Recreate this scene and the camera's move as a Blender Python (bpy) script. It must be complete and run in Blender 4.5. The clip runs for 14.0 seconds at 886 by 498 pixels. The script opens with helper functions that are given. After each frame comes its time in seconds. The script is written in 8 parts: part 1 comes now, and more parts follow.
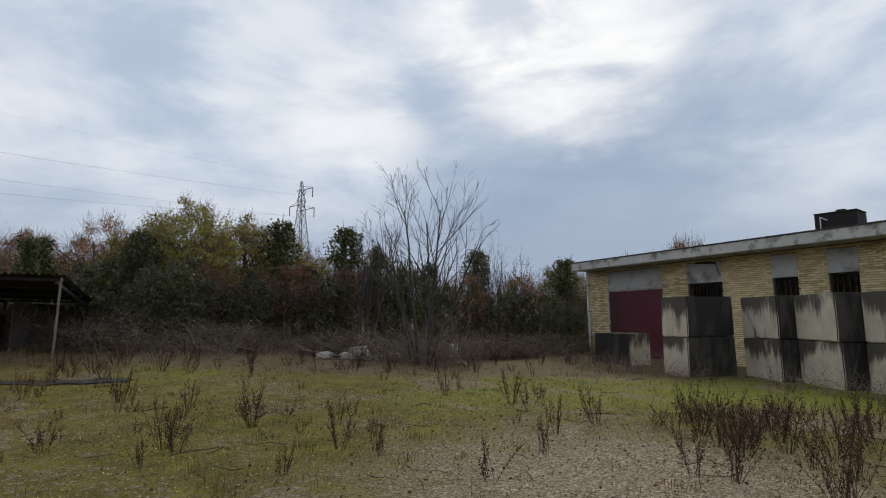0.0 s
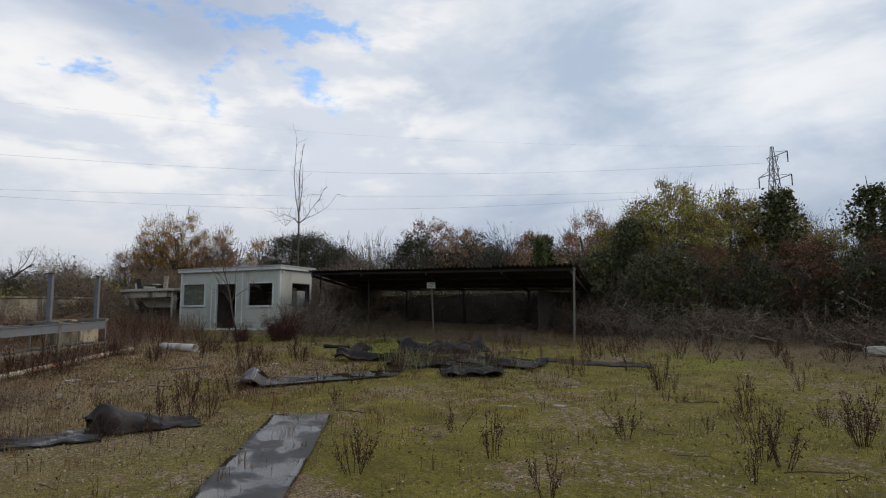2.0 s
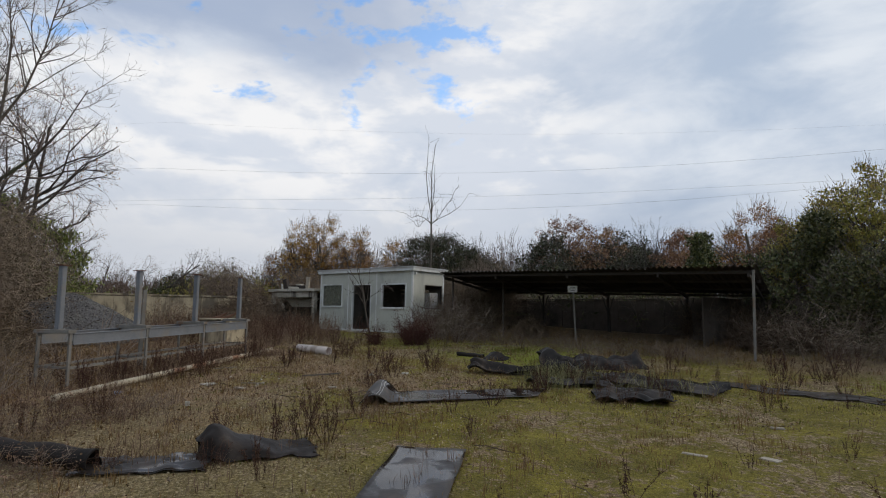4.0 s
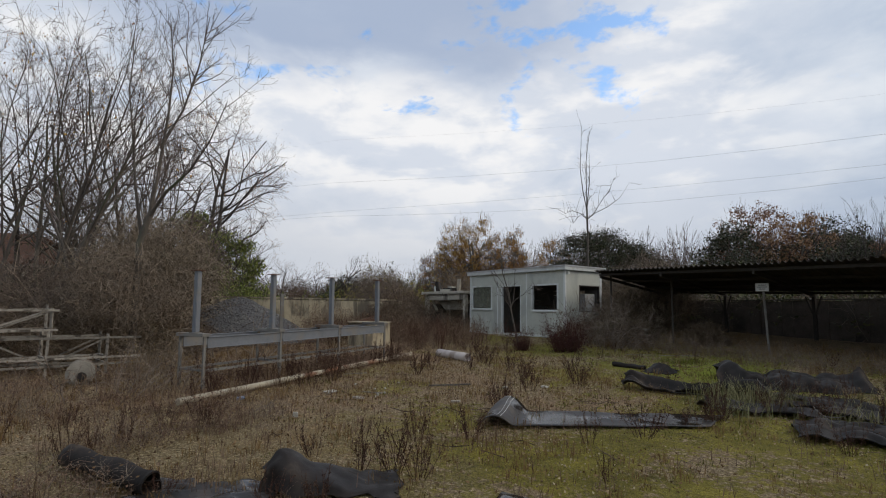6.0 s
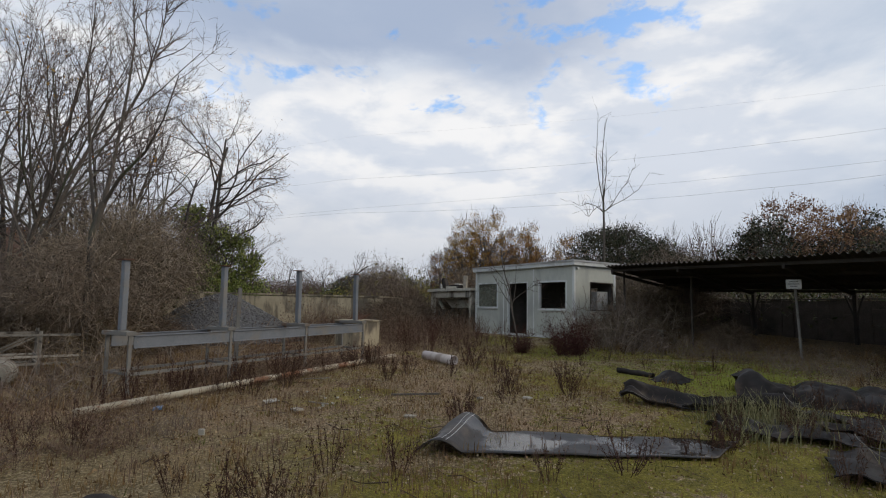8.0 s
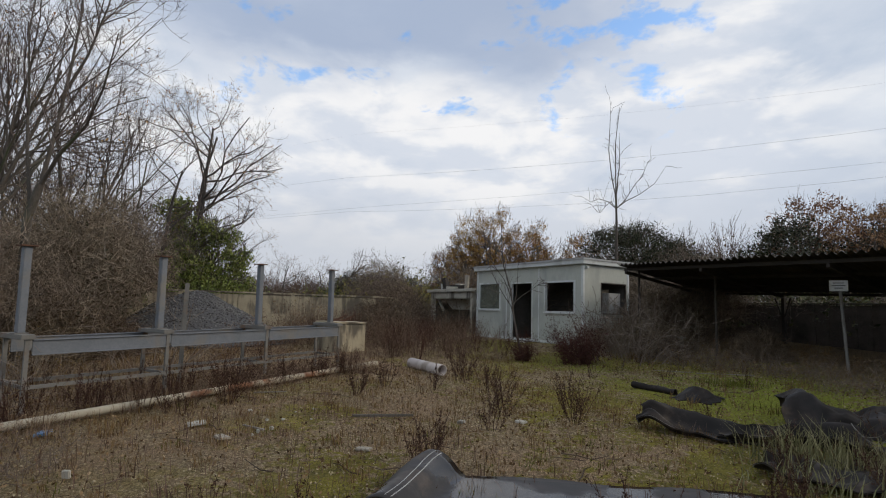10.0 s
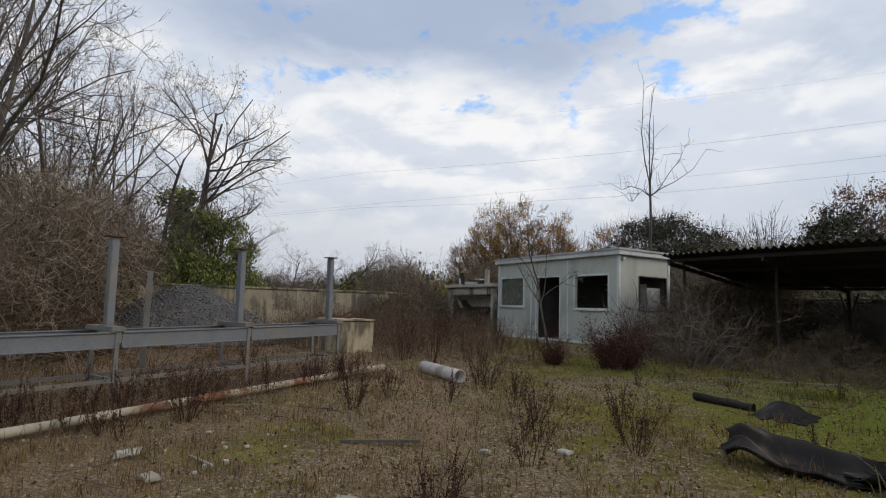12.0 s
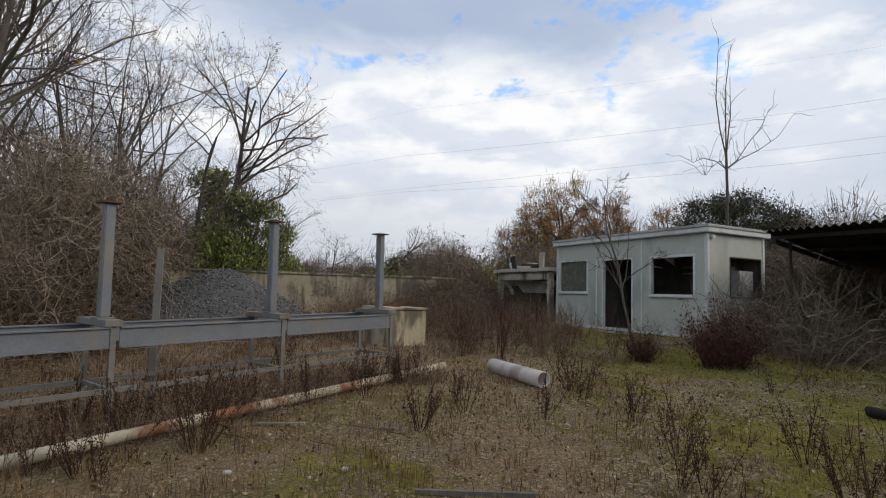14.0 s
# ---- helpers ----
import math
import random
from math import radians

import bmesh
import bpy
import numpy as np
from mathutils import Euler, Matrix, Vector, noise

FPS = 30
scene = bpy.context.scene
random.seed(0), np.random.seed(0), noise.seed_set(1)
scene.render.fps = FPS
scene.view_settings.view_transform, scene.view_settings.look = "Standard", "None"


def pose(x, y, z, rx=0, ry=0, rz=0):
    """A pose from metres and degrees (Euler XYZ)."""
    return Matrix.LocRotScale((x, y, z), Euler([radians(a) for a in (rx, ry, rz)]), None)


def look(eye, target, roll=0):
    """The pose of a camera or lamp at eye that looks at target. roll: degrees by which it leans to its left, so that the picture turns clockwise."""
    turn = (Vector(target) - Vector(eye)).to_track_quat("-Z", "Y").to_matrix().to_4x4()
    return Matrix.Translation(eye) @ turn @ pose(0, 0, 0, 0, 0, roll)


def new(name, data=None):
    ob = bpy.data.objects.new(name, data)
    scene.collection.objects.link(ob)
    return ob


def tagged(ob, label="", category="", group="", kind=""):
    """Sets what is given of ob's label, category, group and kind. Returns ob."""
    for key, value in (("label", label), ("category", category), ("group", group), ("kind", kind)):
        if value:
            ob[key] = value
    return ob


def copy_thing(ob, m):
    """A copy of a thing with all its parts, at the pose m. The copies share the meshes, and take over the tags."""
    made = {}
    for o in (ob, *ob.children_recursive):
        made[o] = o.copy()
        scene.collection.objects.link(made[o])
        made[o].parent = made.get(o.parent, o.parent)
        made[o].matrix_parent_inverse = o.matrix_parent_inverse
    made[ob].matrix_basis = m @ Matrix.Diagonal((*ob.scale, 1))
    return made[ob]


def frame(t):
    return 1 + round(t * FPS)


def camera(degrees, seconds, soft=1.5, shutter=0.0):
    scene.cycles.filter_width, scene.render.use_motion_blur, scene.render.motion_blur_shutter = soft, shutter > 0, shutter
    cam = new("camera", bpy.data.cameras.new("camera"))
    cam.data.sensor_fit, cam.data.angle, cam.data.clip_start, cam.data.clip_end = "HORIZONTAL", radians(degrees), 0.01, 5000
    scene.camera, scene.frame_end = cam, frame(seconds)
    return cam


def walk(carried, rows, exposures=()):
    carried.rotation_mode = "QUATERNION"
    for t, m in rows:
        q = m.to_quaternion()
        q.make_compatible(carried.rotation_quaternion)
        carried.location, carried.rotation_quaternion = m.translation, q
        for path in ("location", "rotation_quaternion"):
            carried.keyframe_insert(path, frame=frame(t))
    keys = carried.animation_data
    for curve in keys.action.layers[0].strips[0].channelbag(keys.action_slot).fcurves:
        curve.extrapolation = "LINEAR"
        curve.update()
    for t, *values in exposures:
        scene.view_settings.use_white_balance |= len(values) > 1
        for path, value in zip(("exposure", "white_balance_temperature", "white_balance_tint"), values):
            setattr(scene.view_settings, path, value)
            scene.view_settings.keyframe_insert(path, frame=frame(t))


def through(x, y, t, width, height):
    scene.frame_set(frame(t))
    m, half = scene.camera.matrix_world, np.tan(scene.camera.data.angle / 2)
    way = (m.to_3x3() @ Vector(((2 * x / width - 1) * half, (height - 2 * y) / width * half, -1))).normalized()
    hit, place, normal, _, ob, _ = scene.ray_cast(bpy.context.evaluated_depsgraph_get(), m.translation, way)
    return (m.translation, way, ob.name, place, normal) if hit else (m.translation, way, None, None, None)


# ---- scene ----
cam = camera(79.0, 14.0, soft=1.1)
PATH = [
    (0, (-0.117, 0.025, 1.422), (-0.15, 2.008, 1.684), -0.5),
    (0.5, (-0.565, 0.348, 1.403), (-1.041, 2.273, 1.661), -0.6),
    (1, (-1.014, 0.522, 1.367), (-1.839, 2.326, 1.622), -0.5),
    (1.5, (-1.379, 0.655, 1.357), (-2.578, 2.239, 1.586), -0.6),
    (2, (-1.744, 0.698, 1.387), (-3.2, 2.049, 1.614), -0.4),
    (2.2, (-1.874, 0.729, 1.381), (-3.388, 2.015, 1.619), -0.6),
    (4.3, (-3.222, 1.577, 1.541), (-5.013, 2.439, 1.764), 0.7),
    (4.5, (-3.337, 1.642, 1.537), (-5.167, 2.418, 1.759), 0.5),
    (5, (-3.703, 1.887, 1.542), (-5.611, 2.444, 1.769), 0.9),
    (5.5, (-3.895, 2.231, 1.535), (-5.823, 2.708, 1.764), 0.8),
    (6, (-4.131, 2.594, 1.571), (-6.079, 2.986, 1.799), 0.8),
    (6.5, (-4.46, 2.907, 1.565), (-6.417, 3.252, 1.787), 1.0),
    (7, (-4.732, 3.285, 1.558), (-6.691, 3.616, 1.782), 0.8),
    (7.5, (-5.055, 3.576, 1.549), (-7.019, 3.882, 1.774), 1.1),
    (8, (-5.396, 3.878, 1.561), (-7.362, 4.173, 1.783), 1.2),
    (8.2, (-5.519, 4.014, 1.582), (-7.486, 4.306, 1.796), 1.2),
    (10.5, (-7.449, 4.773, 1.567), (-9.42, 5.021, 1.8), 1.7),
    (11, (-7.863, 4.93, 1.561), (-9.834, 5.173, 1.796), 1.4),
    (11.5, (-8.31, 4.926, 1.527), (-10.285, 5.146, 1.758), 1.6),
    (12, (-8.781, 4.861, 1.504), (-10.76, 5.048, 1.724), 1.9),
    (12.5, (-9.298, 4.77, 1.514), (-11.283, 4.895, 1.723), 1.8),
    (13, (-9.771, 4.567, 1.478), (-11.76, 4.634, 1.682), 2.0),
    (13.5, (-10.268, 4.492, 1.458), (-12.259, 4.549, 1.647), 1.9),
    (14, (-10.648, 4.445, 1.492), (-12.64, 4.506, 1.658), 1.8),
]
walk(cam, [(t, look(eye, target, roll)) for t, eye, target, roll in PATH], exposures=[(0.0, 0.0), (11.0, 0.0), (14.0, 0.12)])

# ---- world, sun and exposure ----
SUN_BEARING, SUN_HEIGHT = -12.7, 28.0          # degrees left of +y, and above the horizon


def link(nt, a, b):
    nt.links.new(a, b)


def N(nt, kind, props=None, **inputs):
    """A node with its inputs set, or linked where a socket is given."""
    n = nt.nodes.new("ShaderNode" + kind)
    props = props or {}
    if "operation" in props:
        n.operation = props["operation"]
    if "use_clamp" in props:
        n.use_clamp = props["use_clamp"]
    if "interpolation_type" in props:
        n.interpolation_type = props["interpolation_type"]
    if "feature" in props:
        n.feature = props["feature"]
    if "data_type" in props:
        n.data_type, n.blend_type = props["data_type"], props["blend_type"]
    for k, v in inputs.items():
        sock = n.inputs[int(k[1:])] if k[0] == "i" and k[1:].isdigit() else n.inputs[k.replace("_", " ")]
        if isinstance(v, bpy.types.NodeSocket):
            nt.links.new(v, sock)
        else:
            sock.default_value = v
    return n


def math_node(nt, op, a, b=0.0, clamp=False):
    return N(nt, "Math", {"operation": op, "use_clamp": clamp}, i0=a, i1=b).outputs[0]


def remap(nt, v, lo, hi, a=0.0, b=1.0, smooth=True):
    return N(nt, "MapRange", {"interpolation_type": "SMOOTHSTEP" if smooth else "LINEAR"},
             i0=v, i1=lo, i2=hi, i3=a, i4=b).outputs[0]


def mix(nt, fac, a, b, blend="MIX"):
    n = N(nt, "Mix", {"data_type": "RGBA", "blend_type": blend})
    for i, v in ((0, fac), (6, a), (7, b)):
        if isinstance(v, bpy.types.NodeSocket):
            nt.links.new(v, n.inputs[i])
        else:
            n.inputs[i].default_value = (*v, 1) if i and len(v) == 3 else v
    return n.outputs[2]


def ramp(nt, fac, stops):
    n = nt.nodes.new("ShaderNodeValToRGB")
    e = n.color_ramp.elements
    while len(e) < len(stops):
        e.new(0.5)
    for el, (p, c) in zip(e, stops):
        el.position, el.color = p, (*c, 1)
    nt.links.new(fac, n.inputs[0])
    return n.outputs[0]


def bearing_dir(bearing, height):
    b, h = radians(bearing), radians(height)
    return Vector((-math.sin(b) * math.cos(h), math.cos(b) * math.cos(h), math.sin(h)))


def build_world():
    world = bpy.data.worlds.new("winter_sky")
    world.use_nodes = True
    scene.world = world
    nt = world.node_tree
    nt.nodes.clear()
    out = N(nt, "OutputWorld")
    sky = N(nt, "TexSky")
    sky.sky_type, sky.sun_disc = "NISHITA", False
    sky.sun_elevation, sky.sun_rotation = radians(SUN_HEIGHT), radians(-SUN_BEARING)
    sky.air_density, sky.dust_density, sky.ozone_density = 1.0, 0.2, 2.0
    d = N(nt, "TexCoord").outputs["Generated"]
    xyz = N(nt, "SeparateXYZ", Vector=d)
    up = math_node(nt, "MAXIMUM", xyz.outputs[2], 0.0)

    def field(stretch, scale, detail, rough, lift=0.0, distort=0.2):
        v = N(nt, "Mapping", Vector=d, Scale=stretch, Location=(1.7, 0.6, 0.3 + lift)).outputs[0]
        return N(nt, "TexNoise", Vector=v, Scale=scale, Detail=detail, Roughness=rough, Distortion=distort).outputs[0]

    def plus(*terms):
        out_ = terms[0]
        for t in terms[1:]:
            out_ = math_node(nt, "ADD", out_, t)
        return out_

    def times(a, b):
        return math_node(nt, "MULTIPLY", a, b)

    big = field((1, 1, 2.6), 1.6, 6.0, 0.52)
    puff = field((1, 1, 2.3), 5.2, 9.0, 0.56)
    above = field((1, 1, 2.3), 5.2, 4.0, 0.5, 0.075)
    veil = field((1, 1.2, 2.3), 2.9, 8.0, 0.57, 0.9, 0.3)
    ragged = field((1, 1, 2.0), 9.0, 6.0, 0.58, 0.4)
    wob = times(math_node(nt, "SUBTRACT", puff, 0.5), 0.16)

    def near(bearing, height, lo, hi, wobble=0.0):
        v = N(nt, "VectorMath", {"operation": "DOT_PRODUCT"}, i0=d, i1=bearing_dir(bearing, height)).outputs["Value"]
        if wobble:
            v = plus(v, times(math_node(nt, "SUBTRACT", plus(times(puff, 0.5), times(big, 0.5)), 0.5), wobble))
        return remap(nt, v, math.cos(radians(lo)), math.cos(radians(hi)))

    high = plus(up, wob)                            # height with a ragged edge
    west = near(92, 16, 56, 34)                     # the broken, brighter side
    # soft grey-blue layer with white streaks all round
    cloud = mix(nt, remap(nt, plus(times(veil, 0.6), times(big, 0.4)), 0.40, 0.60), (0.48, 0.575, 0.72), (0.80, 0.85, 0.92))
    # heaped cloud: lit tops, greyer undersides
    relief = remap(nt, plus(math_node(nt, "SUBTRACT", puff, above), times(math_node(nt, "SUBTRACT", big, 0.5), 0.5)), -0.10, 0.12)
    heap = mix(nt, relief, (0.72, 0.77, 0.86), (0.97, 0.97, 0.98))
    cloud = mix(nt, times(west, remap(nt, puff, 0.30, 0.48, 0.45, 1.0)), cloud, heap)
    # a thick slate layer over the bright heaps
    slate = times(remap(nt, high, 0.365, 0.45), near(90, 34, 31, 15, 0.16))
    cloud = mix(nt, times(slate, 0.92), cloud, mix(nt, remap(nt, big, 0.36, 0.62), (0.40, 0.485, 0.65), (0.57, 0.65, 0.78)))
    # leaden cloud low under the sun
    lead = near(-13, 10, 24, 5, 0.16)
    cloud = mix(nt, times(lead, 0.88), cloud, mix(nt, veil, (0.24, 0.33, 0.49), (0.44, 0.54, 0.68)))
    glow = plus(near(-10, 29, 15, 3, 0.09), times(near(9, 21, 8, 1, 0.05), 0.5))
    cloud = mix(nt, times(math_node(nt, "MINIMUM", glow, 1.0), remap(nt, veil, 0.30, 0.52, 0.35, 1.0)), cloud, (1.06, 1.06, 1.06))
    # smooth haze towards the horizon, paler in the west
    side = near(98, 6, 60, 26)
    haze = remap(nt, plus(up, times(math_node(nt, "SUBTRACT", veil, 0.5), 0.12)), 0.06, 0.285, 1.0, 0.0)
    cloud = mix(nt, times(haze, remap(nt, side, 0, 1, 0.78, 0.93)), cloud, mix(nt, side, (0.40, 0.47, 0.59), (0.635, 0.67, 0.735)))
    # blue gaps, most of them beside the slate layer
    open_ = plus(times(near(64, 29, 16, 4), 0.162), times(times(near(92, 21, 20, 8), remap(nt, up, 0.31, 0.345)), 0.075))
    hole = times(remap(nt, plus(ragged, open_), 0.65, 0.77), remap(nt, up, 0.29, 0.33))
    hole = times(hole, west)
    vivid = N(nt, "HueSaturation", Color=sky.outputs[0], Saturation=1.1, Value=1.8).outputs[0]
    blue = N(nt, "Background", Color=vivid, Strength=0.15)
    grey = N(nt, "Background", Color=cloud, Strength=0.94)
    both = N(nt, "MixShader", i0=times(hole, 0.85), i1=grey.outputs[0], i2=blue.outputs[0])
    link(nt, both.outputs[0], out.inputs[0])
    sun = new("sun", bpy.data.lights.new("sun", "SUN"))
    sun.data.energy, sun.data.angle, sun.data.color = 1.15, radians(22), (1.0, 0.86, 0.68)
    sun.matrix_world = look(bearing_dir(SUN_BEARING, SUN_HEIGHT) * 50, (0, 0, 0))


build_world()


# ---- materials ----
def material(name):
    m = bpy.data.materials.new(name)
    m.use_nodes = True
    return m, m.node_tree, m.node_tree.nodes["Principled BSDF"]


def coords(nt, scale=(1, 1, 1), kind="Object"):
    return N(nt, "Mapping", Vector=N(nt, "TexCoord").outputs[kind], Scale=scale).outputs[0]


def noise_tex(nt, vec, scale, detail=5.0, rough=0.55, distort=0.0):
    return N(nt, "TexNoise", Vector=vec, Scale=scale, Detail=detail, Roughness=rough, Distortion=distort).outputs[0]


def bump(nt, bsdf, height, strength, distance=0.01):
    b = N(nt, "Bump", Strength=strength, Distance=distance, Height=height)
    link(nt, b.outputs[0], bsdf.inputs["Normal"])


def surface(name, dark, light, scale=4.0, rough=0.8, metal=0.0, relief=0.3, stain=None, stain_scale=1.2,
            stretch=(1, 1, 1), stain_range=(0.5, 0.68), per_object=0.0, depth=0.01, rough_var=0.12):
    """Two tones of grain, a stain on a larger scale, and fine relief."""
    m, nt, b = material(name)
    vec = coords(nt, stretch)
    n1 = noise_tex(nt, vec, scale, 7.0, 0.62)
    n2 = noise_tex(nt, vec, scale * 9, 4.0, 0.6)
    tone = math_node(nt, "ADD", math_node(nt, "MULTIPLY", n1, 0.65), math_node(nt, "MULTIPLY", n2, 0.35))
    col = ramp(nt, tone, [(0.34, dark), (0.66, light)])
    if stain:
        s = noise_tex(nt, vec, stain_scale, 6.0, 0.6, 0.3)
        col = mix(nt, remap(nt, s, *stain_range), col, stain)
    if per_object:
        r = N(nt, "ObjectInfo").outputs["Random"]
        hsv = N(nt, "HueSaturation", Color=col, Value=remap(nt, r, 0, 1, 1 - per_object, 1 + per_object, False))
        col = hsv.outputs[0]
    link(nt, col, b.inputs["Base Color"])
    link(nt, remap(nt, n1, 0.3, 0.7, rough - rough_var, min(1.0, rough + rough_var), False), b.inputs["Roughness"])
    b.inputs["Metallic"].default_value = metal
    if relief:
        bump(nt, b, tone, relief, depth)
    return m


def leaf_material(name, tones, through=0.15, rough=0.6, tint=(1, 1, 1)):
    """Leaves that differ one by one and tree by tree, and let some light through."""
    m, nt, b = material(name)
    r = N(nt, "NewGeometry").outputs["Random Per Island"]
    tones = [tuple(c * k for c, k in zip(t, tint)) for t in tones]
    stops = [(i / max(1, len(tones) - 1), t) for i, t in enumerate(tones)]
    col = ramp(nt, r, stops)
    own = N(nt, "ObjectInfo").outputs["Random"]
    col = N(nt, "HueSaturation", Color=col, Hue=remap(nt, own, 0, 1, 0.488, 0.512, False),
            Value=remap(nt, own, 0, 1, 0.82, 1.18, False)).outputs[0]
    link(nt, col, b.inputs["Base Color"])
    b.inputs["Roughness"].default_value = rough
    b.inputs["Specular IOR Level"].default_value = 0.3
    t = N(nt, "BsdfTranslucent", Color=col)
    mx = N(nt, "MixShader", i0=through, i1=b.outputs[0], i2=t.outputs[0])
    link(nt, mx.outputs[0], nt.nodes["Material Output"].inputs[0])
    return m


def stained_concrete(name, light, dark_streak, amount=0.5, rim=0.0):
    """Grey concrete with black weathering that runs down from the top."""
    m, nt, b = material(name)
    vec = coords(nt)
    n1, n2 = noise_tex(nt, vec, 3.5, 8.0, 0.65), noise_tex(nt, vec, 45, 4.0)
    col = ramp(nt, n1, [(0.3, tuple(c * 0.72 for c in light)), (0.7, light)])
    own_vec = N(nt, "VectorMath", {"operation": "ADD"}, i0=coords(nt, (1.5, 1.5, 0.55)), i1=N(nt, "CombineXYZ", X=math_node(nt, "MULTIPLY", N(nt, "ObjectInfo").outputs["Random"], 37.0), Y=0.0, Z=0.0).outputs[0]).outputs[0]
    streak = math_node(nt, "ADD", math_node(nt, "MULTIPLY", noise_tex(nt, own_vec, 0.9, 6.0, 0.62, 0.5), 0.72), math_node(nt, "MULTIPLY", noise_tex(nt, coords(nt, (4.0, 4.0, 0.4)), 1.6, 5.0, 0.6), 0.28))
    if rim:
        high = N(nt, "SeparateXYZ", Vector=vec).outputs[2]
        streak = math_node(nt, "ADD", streak, remap(nt, high, 0.35, 1.12, -rim * 0.5, rim))
    own = N(nt, "ObjectInfo").outputs["Random"]
    lo = remap(nt, own, 0, 1, 0.60 - amount * 0.3, 0.66 - amount * 0.2, False)
    fac = N(nt, "MapRange", {"interpolation_type": "SMOOTHSTEP"}, i0=streak, i1=lo,
            i2=math_node(nt, "ADD", lo, 0.13)).outputs[0]
    col = mix(nt, math_node(nt, "MULTIPLY", fac, 0.9), col, dark_streak)
    link(nt, col, b.inputs["Base Color"])
    b.inputs["Roughness"].default_value = 0.9
    bump(nt, b, math_node(nt, "ADD", n1, math_node(nt, "MULTIPLY", n2, 0.5)), 0.45, 0.012)
    return m


def ground_material():
    """Old gravel yard: stone chips, dead litter and yellow-green moss."""
    m, nt, b = material("yard_ground")
    vec = coords(nt)
    xyz = N(nt, "SeparateXYZ", Vector=vec)
    patch = noise_tex(nt, vec, 0.33, 7.0, 0.6, 0.4)
    patch2 = noise_tex(nt, vec, 1.7, 8.0, 0.65, 0.3)
    patch3 = noise_tex(nt, vec, 9.0, 5.0, 0.65)
    chips = N(nt, "TexVoronoi", {"feature": "F1"}, Vector=vec, Scale=46.0)
    chip_tone = N(nt, "SeparateColor", Color=chips.outputs["Color"]).outputs[0]
    gravel = ramp(nt, chip_tone, [(0.0, (0.11, 0.078, 0.045)), (0.55, (0.215, 0.16, 0.095)), (1.0, (0.36, 0.285, 0.18))])
    fine = noise_tex(nt, vec, 70, 4.0, 0.7)
    litter = ramp(nt, fine, [(0.32, (0.068, 0.044, 0.027)), (0.5, (0.20, 0.135, 0.08)), (0.68, (0.45, 0.33, 0.21))])
    moss = ramp(nt, math_node(nt, "ADD", math_node(nt, "MULTIPLY", fine, 0.5), math_node(nt, "MULTIPLY", patch2, 0.5)),
                [(0.34, (0.052, 0.046, 0.007)), (0.52, (0.15, 0.131, 0.016)), (0.68, (0.29, 0.25, 0.038))])
    lush = remap(nt, noise_tex(nt, vec, 0.16, 4.0, 0.5), 0.50, 0.62)
    lush = math_node(nt, "MAXIMUM", math_node(nt, "MULTIPLY", lush, remap(nt, xyz.outputs[1], 8.0, 11.0)), math_node(nt, "MULTIPLY", remap(nt, xyz.outputs[0], -2.5, 1.5), remap(nt, math_node(nt, "ADD", xyz.outputs[1], math_node(nt, "MULTIPLY", patch2, 2.0)), 9.5, 11.5)))
    moss = mix(nt, lush, moss, mix(nt, patch3, (0.075, 0.092, 0.008), (0.25, 0.27, 0.02)))
    # more litter towards the far, overgrown side; more moss in the open yard
    west = math_node(nt, "MAXIMUM", remap(nt, xyz.outputs[0], -18.0, -8.5), math_node(nt, "MULTIPLY", remap(nt, xyz.outputs[0], -30.0, -22.0), remap(nt, xyz.outputs[1], 5.5, 8.5)))
    mix1 = math_node(nt, "ADD", math_node(nt, "MULTIPLY", patch, 0.55), math_node(nt, "MULTIPLY", patch2, 0.45))
    lit_fac = remap(nt, math_node(nt, "SUBTRACT", mix1, math_node(nt, "MULTIPLY", west, 0.07)), 0.40, 0.56)
    col = mix(nt, lit_fac, gravel, litter)
    moss_n = math_node(nt, "ADD", math_node(nt, "MULTIPLY", noise_tex(nt, vec, 0.42, 7.0, 0.62, 0.5), 0.6),
                       math_node(nt, "MULTIPLY", patch3, 0.4))
    moss_fac = remap(nt, math_node(nt, "ADD", moss_n, math_node(nt, "MULTIPLY", west, 0.09)), 0.515, 0.575)
    worn = N(nt, "VectorMath", {"operation": "DISTANCE"}, i0=vec, i1=(1.6, 5.2, -0.1)).outputs["Value"]
    worn = remap(nt, math_node(nt, "ADD", worn, math_node(nt, "MULTIPLY", patch2, 3.0)), 2.4, 5.6)
    dry = math_node(nt, "MULTIPLY", remap(nt, xyz.outputs[0], -6.0, -9.5), remap(nt, math_node(nt, "ADD", xyz.outputs[1], math_node(nt, "MULTIPLY", patch2, 2.0)), 5.6, 3.2))
    moss_fac = math_node(nt, "MULTIPLY", moss_fac, math_node(nt, "SUBTRACT", worn, math_node(nt, "MULTIPLY", dry, 0.8), True))
    bare = ramp(nt, chip_tone, [(0.0, (0.16, 0.118, 0.075)), (0.55, (0.31, 0.242, 0.16)), (1.0, (0.50, 0.415, 0.295))])
    col = mix(nt, math_node(nt, "SUBTRACT", 1.0, worn), col, bare)
    col = mix(nt, math_node(nt, "MULTIPLY", moss_fac, 0.9), col, moss)
    north = remap(nt, math_node(nt, "ADD", xyz.outputs[1], math_node(nt, "MULTIPLY", math_node(nt, "ADD", patch, patch2), 3.0)), 16.6, 18.6)
    col = mix(nt, math_node(nt, "MULTIPLY", north, 0.85), col, mix(nt, patch3, litter, (0.075, 0.052, 0.036)))
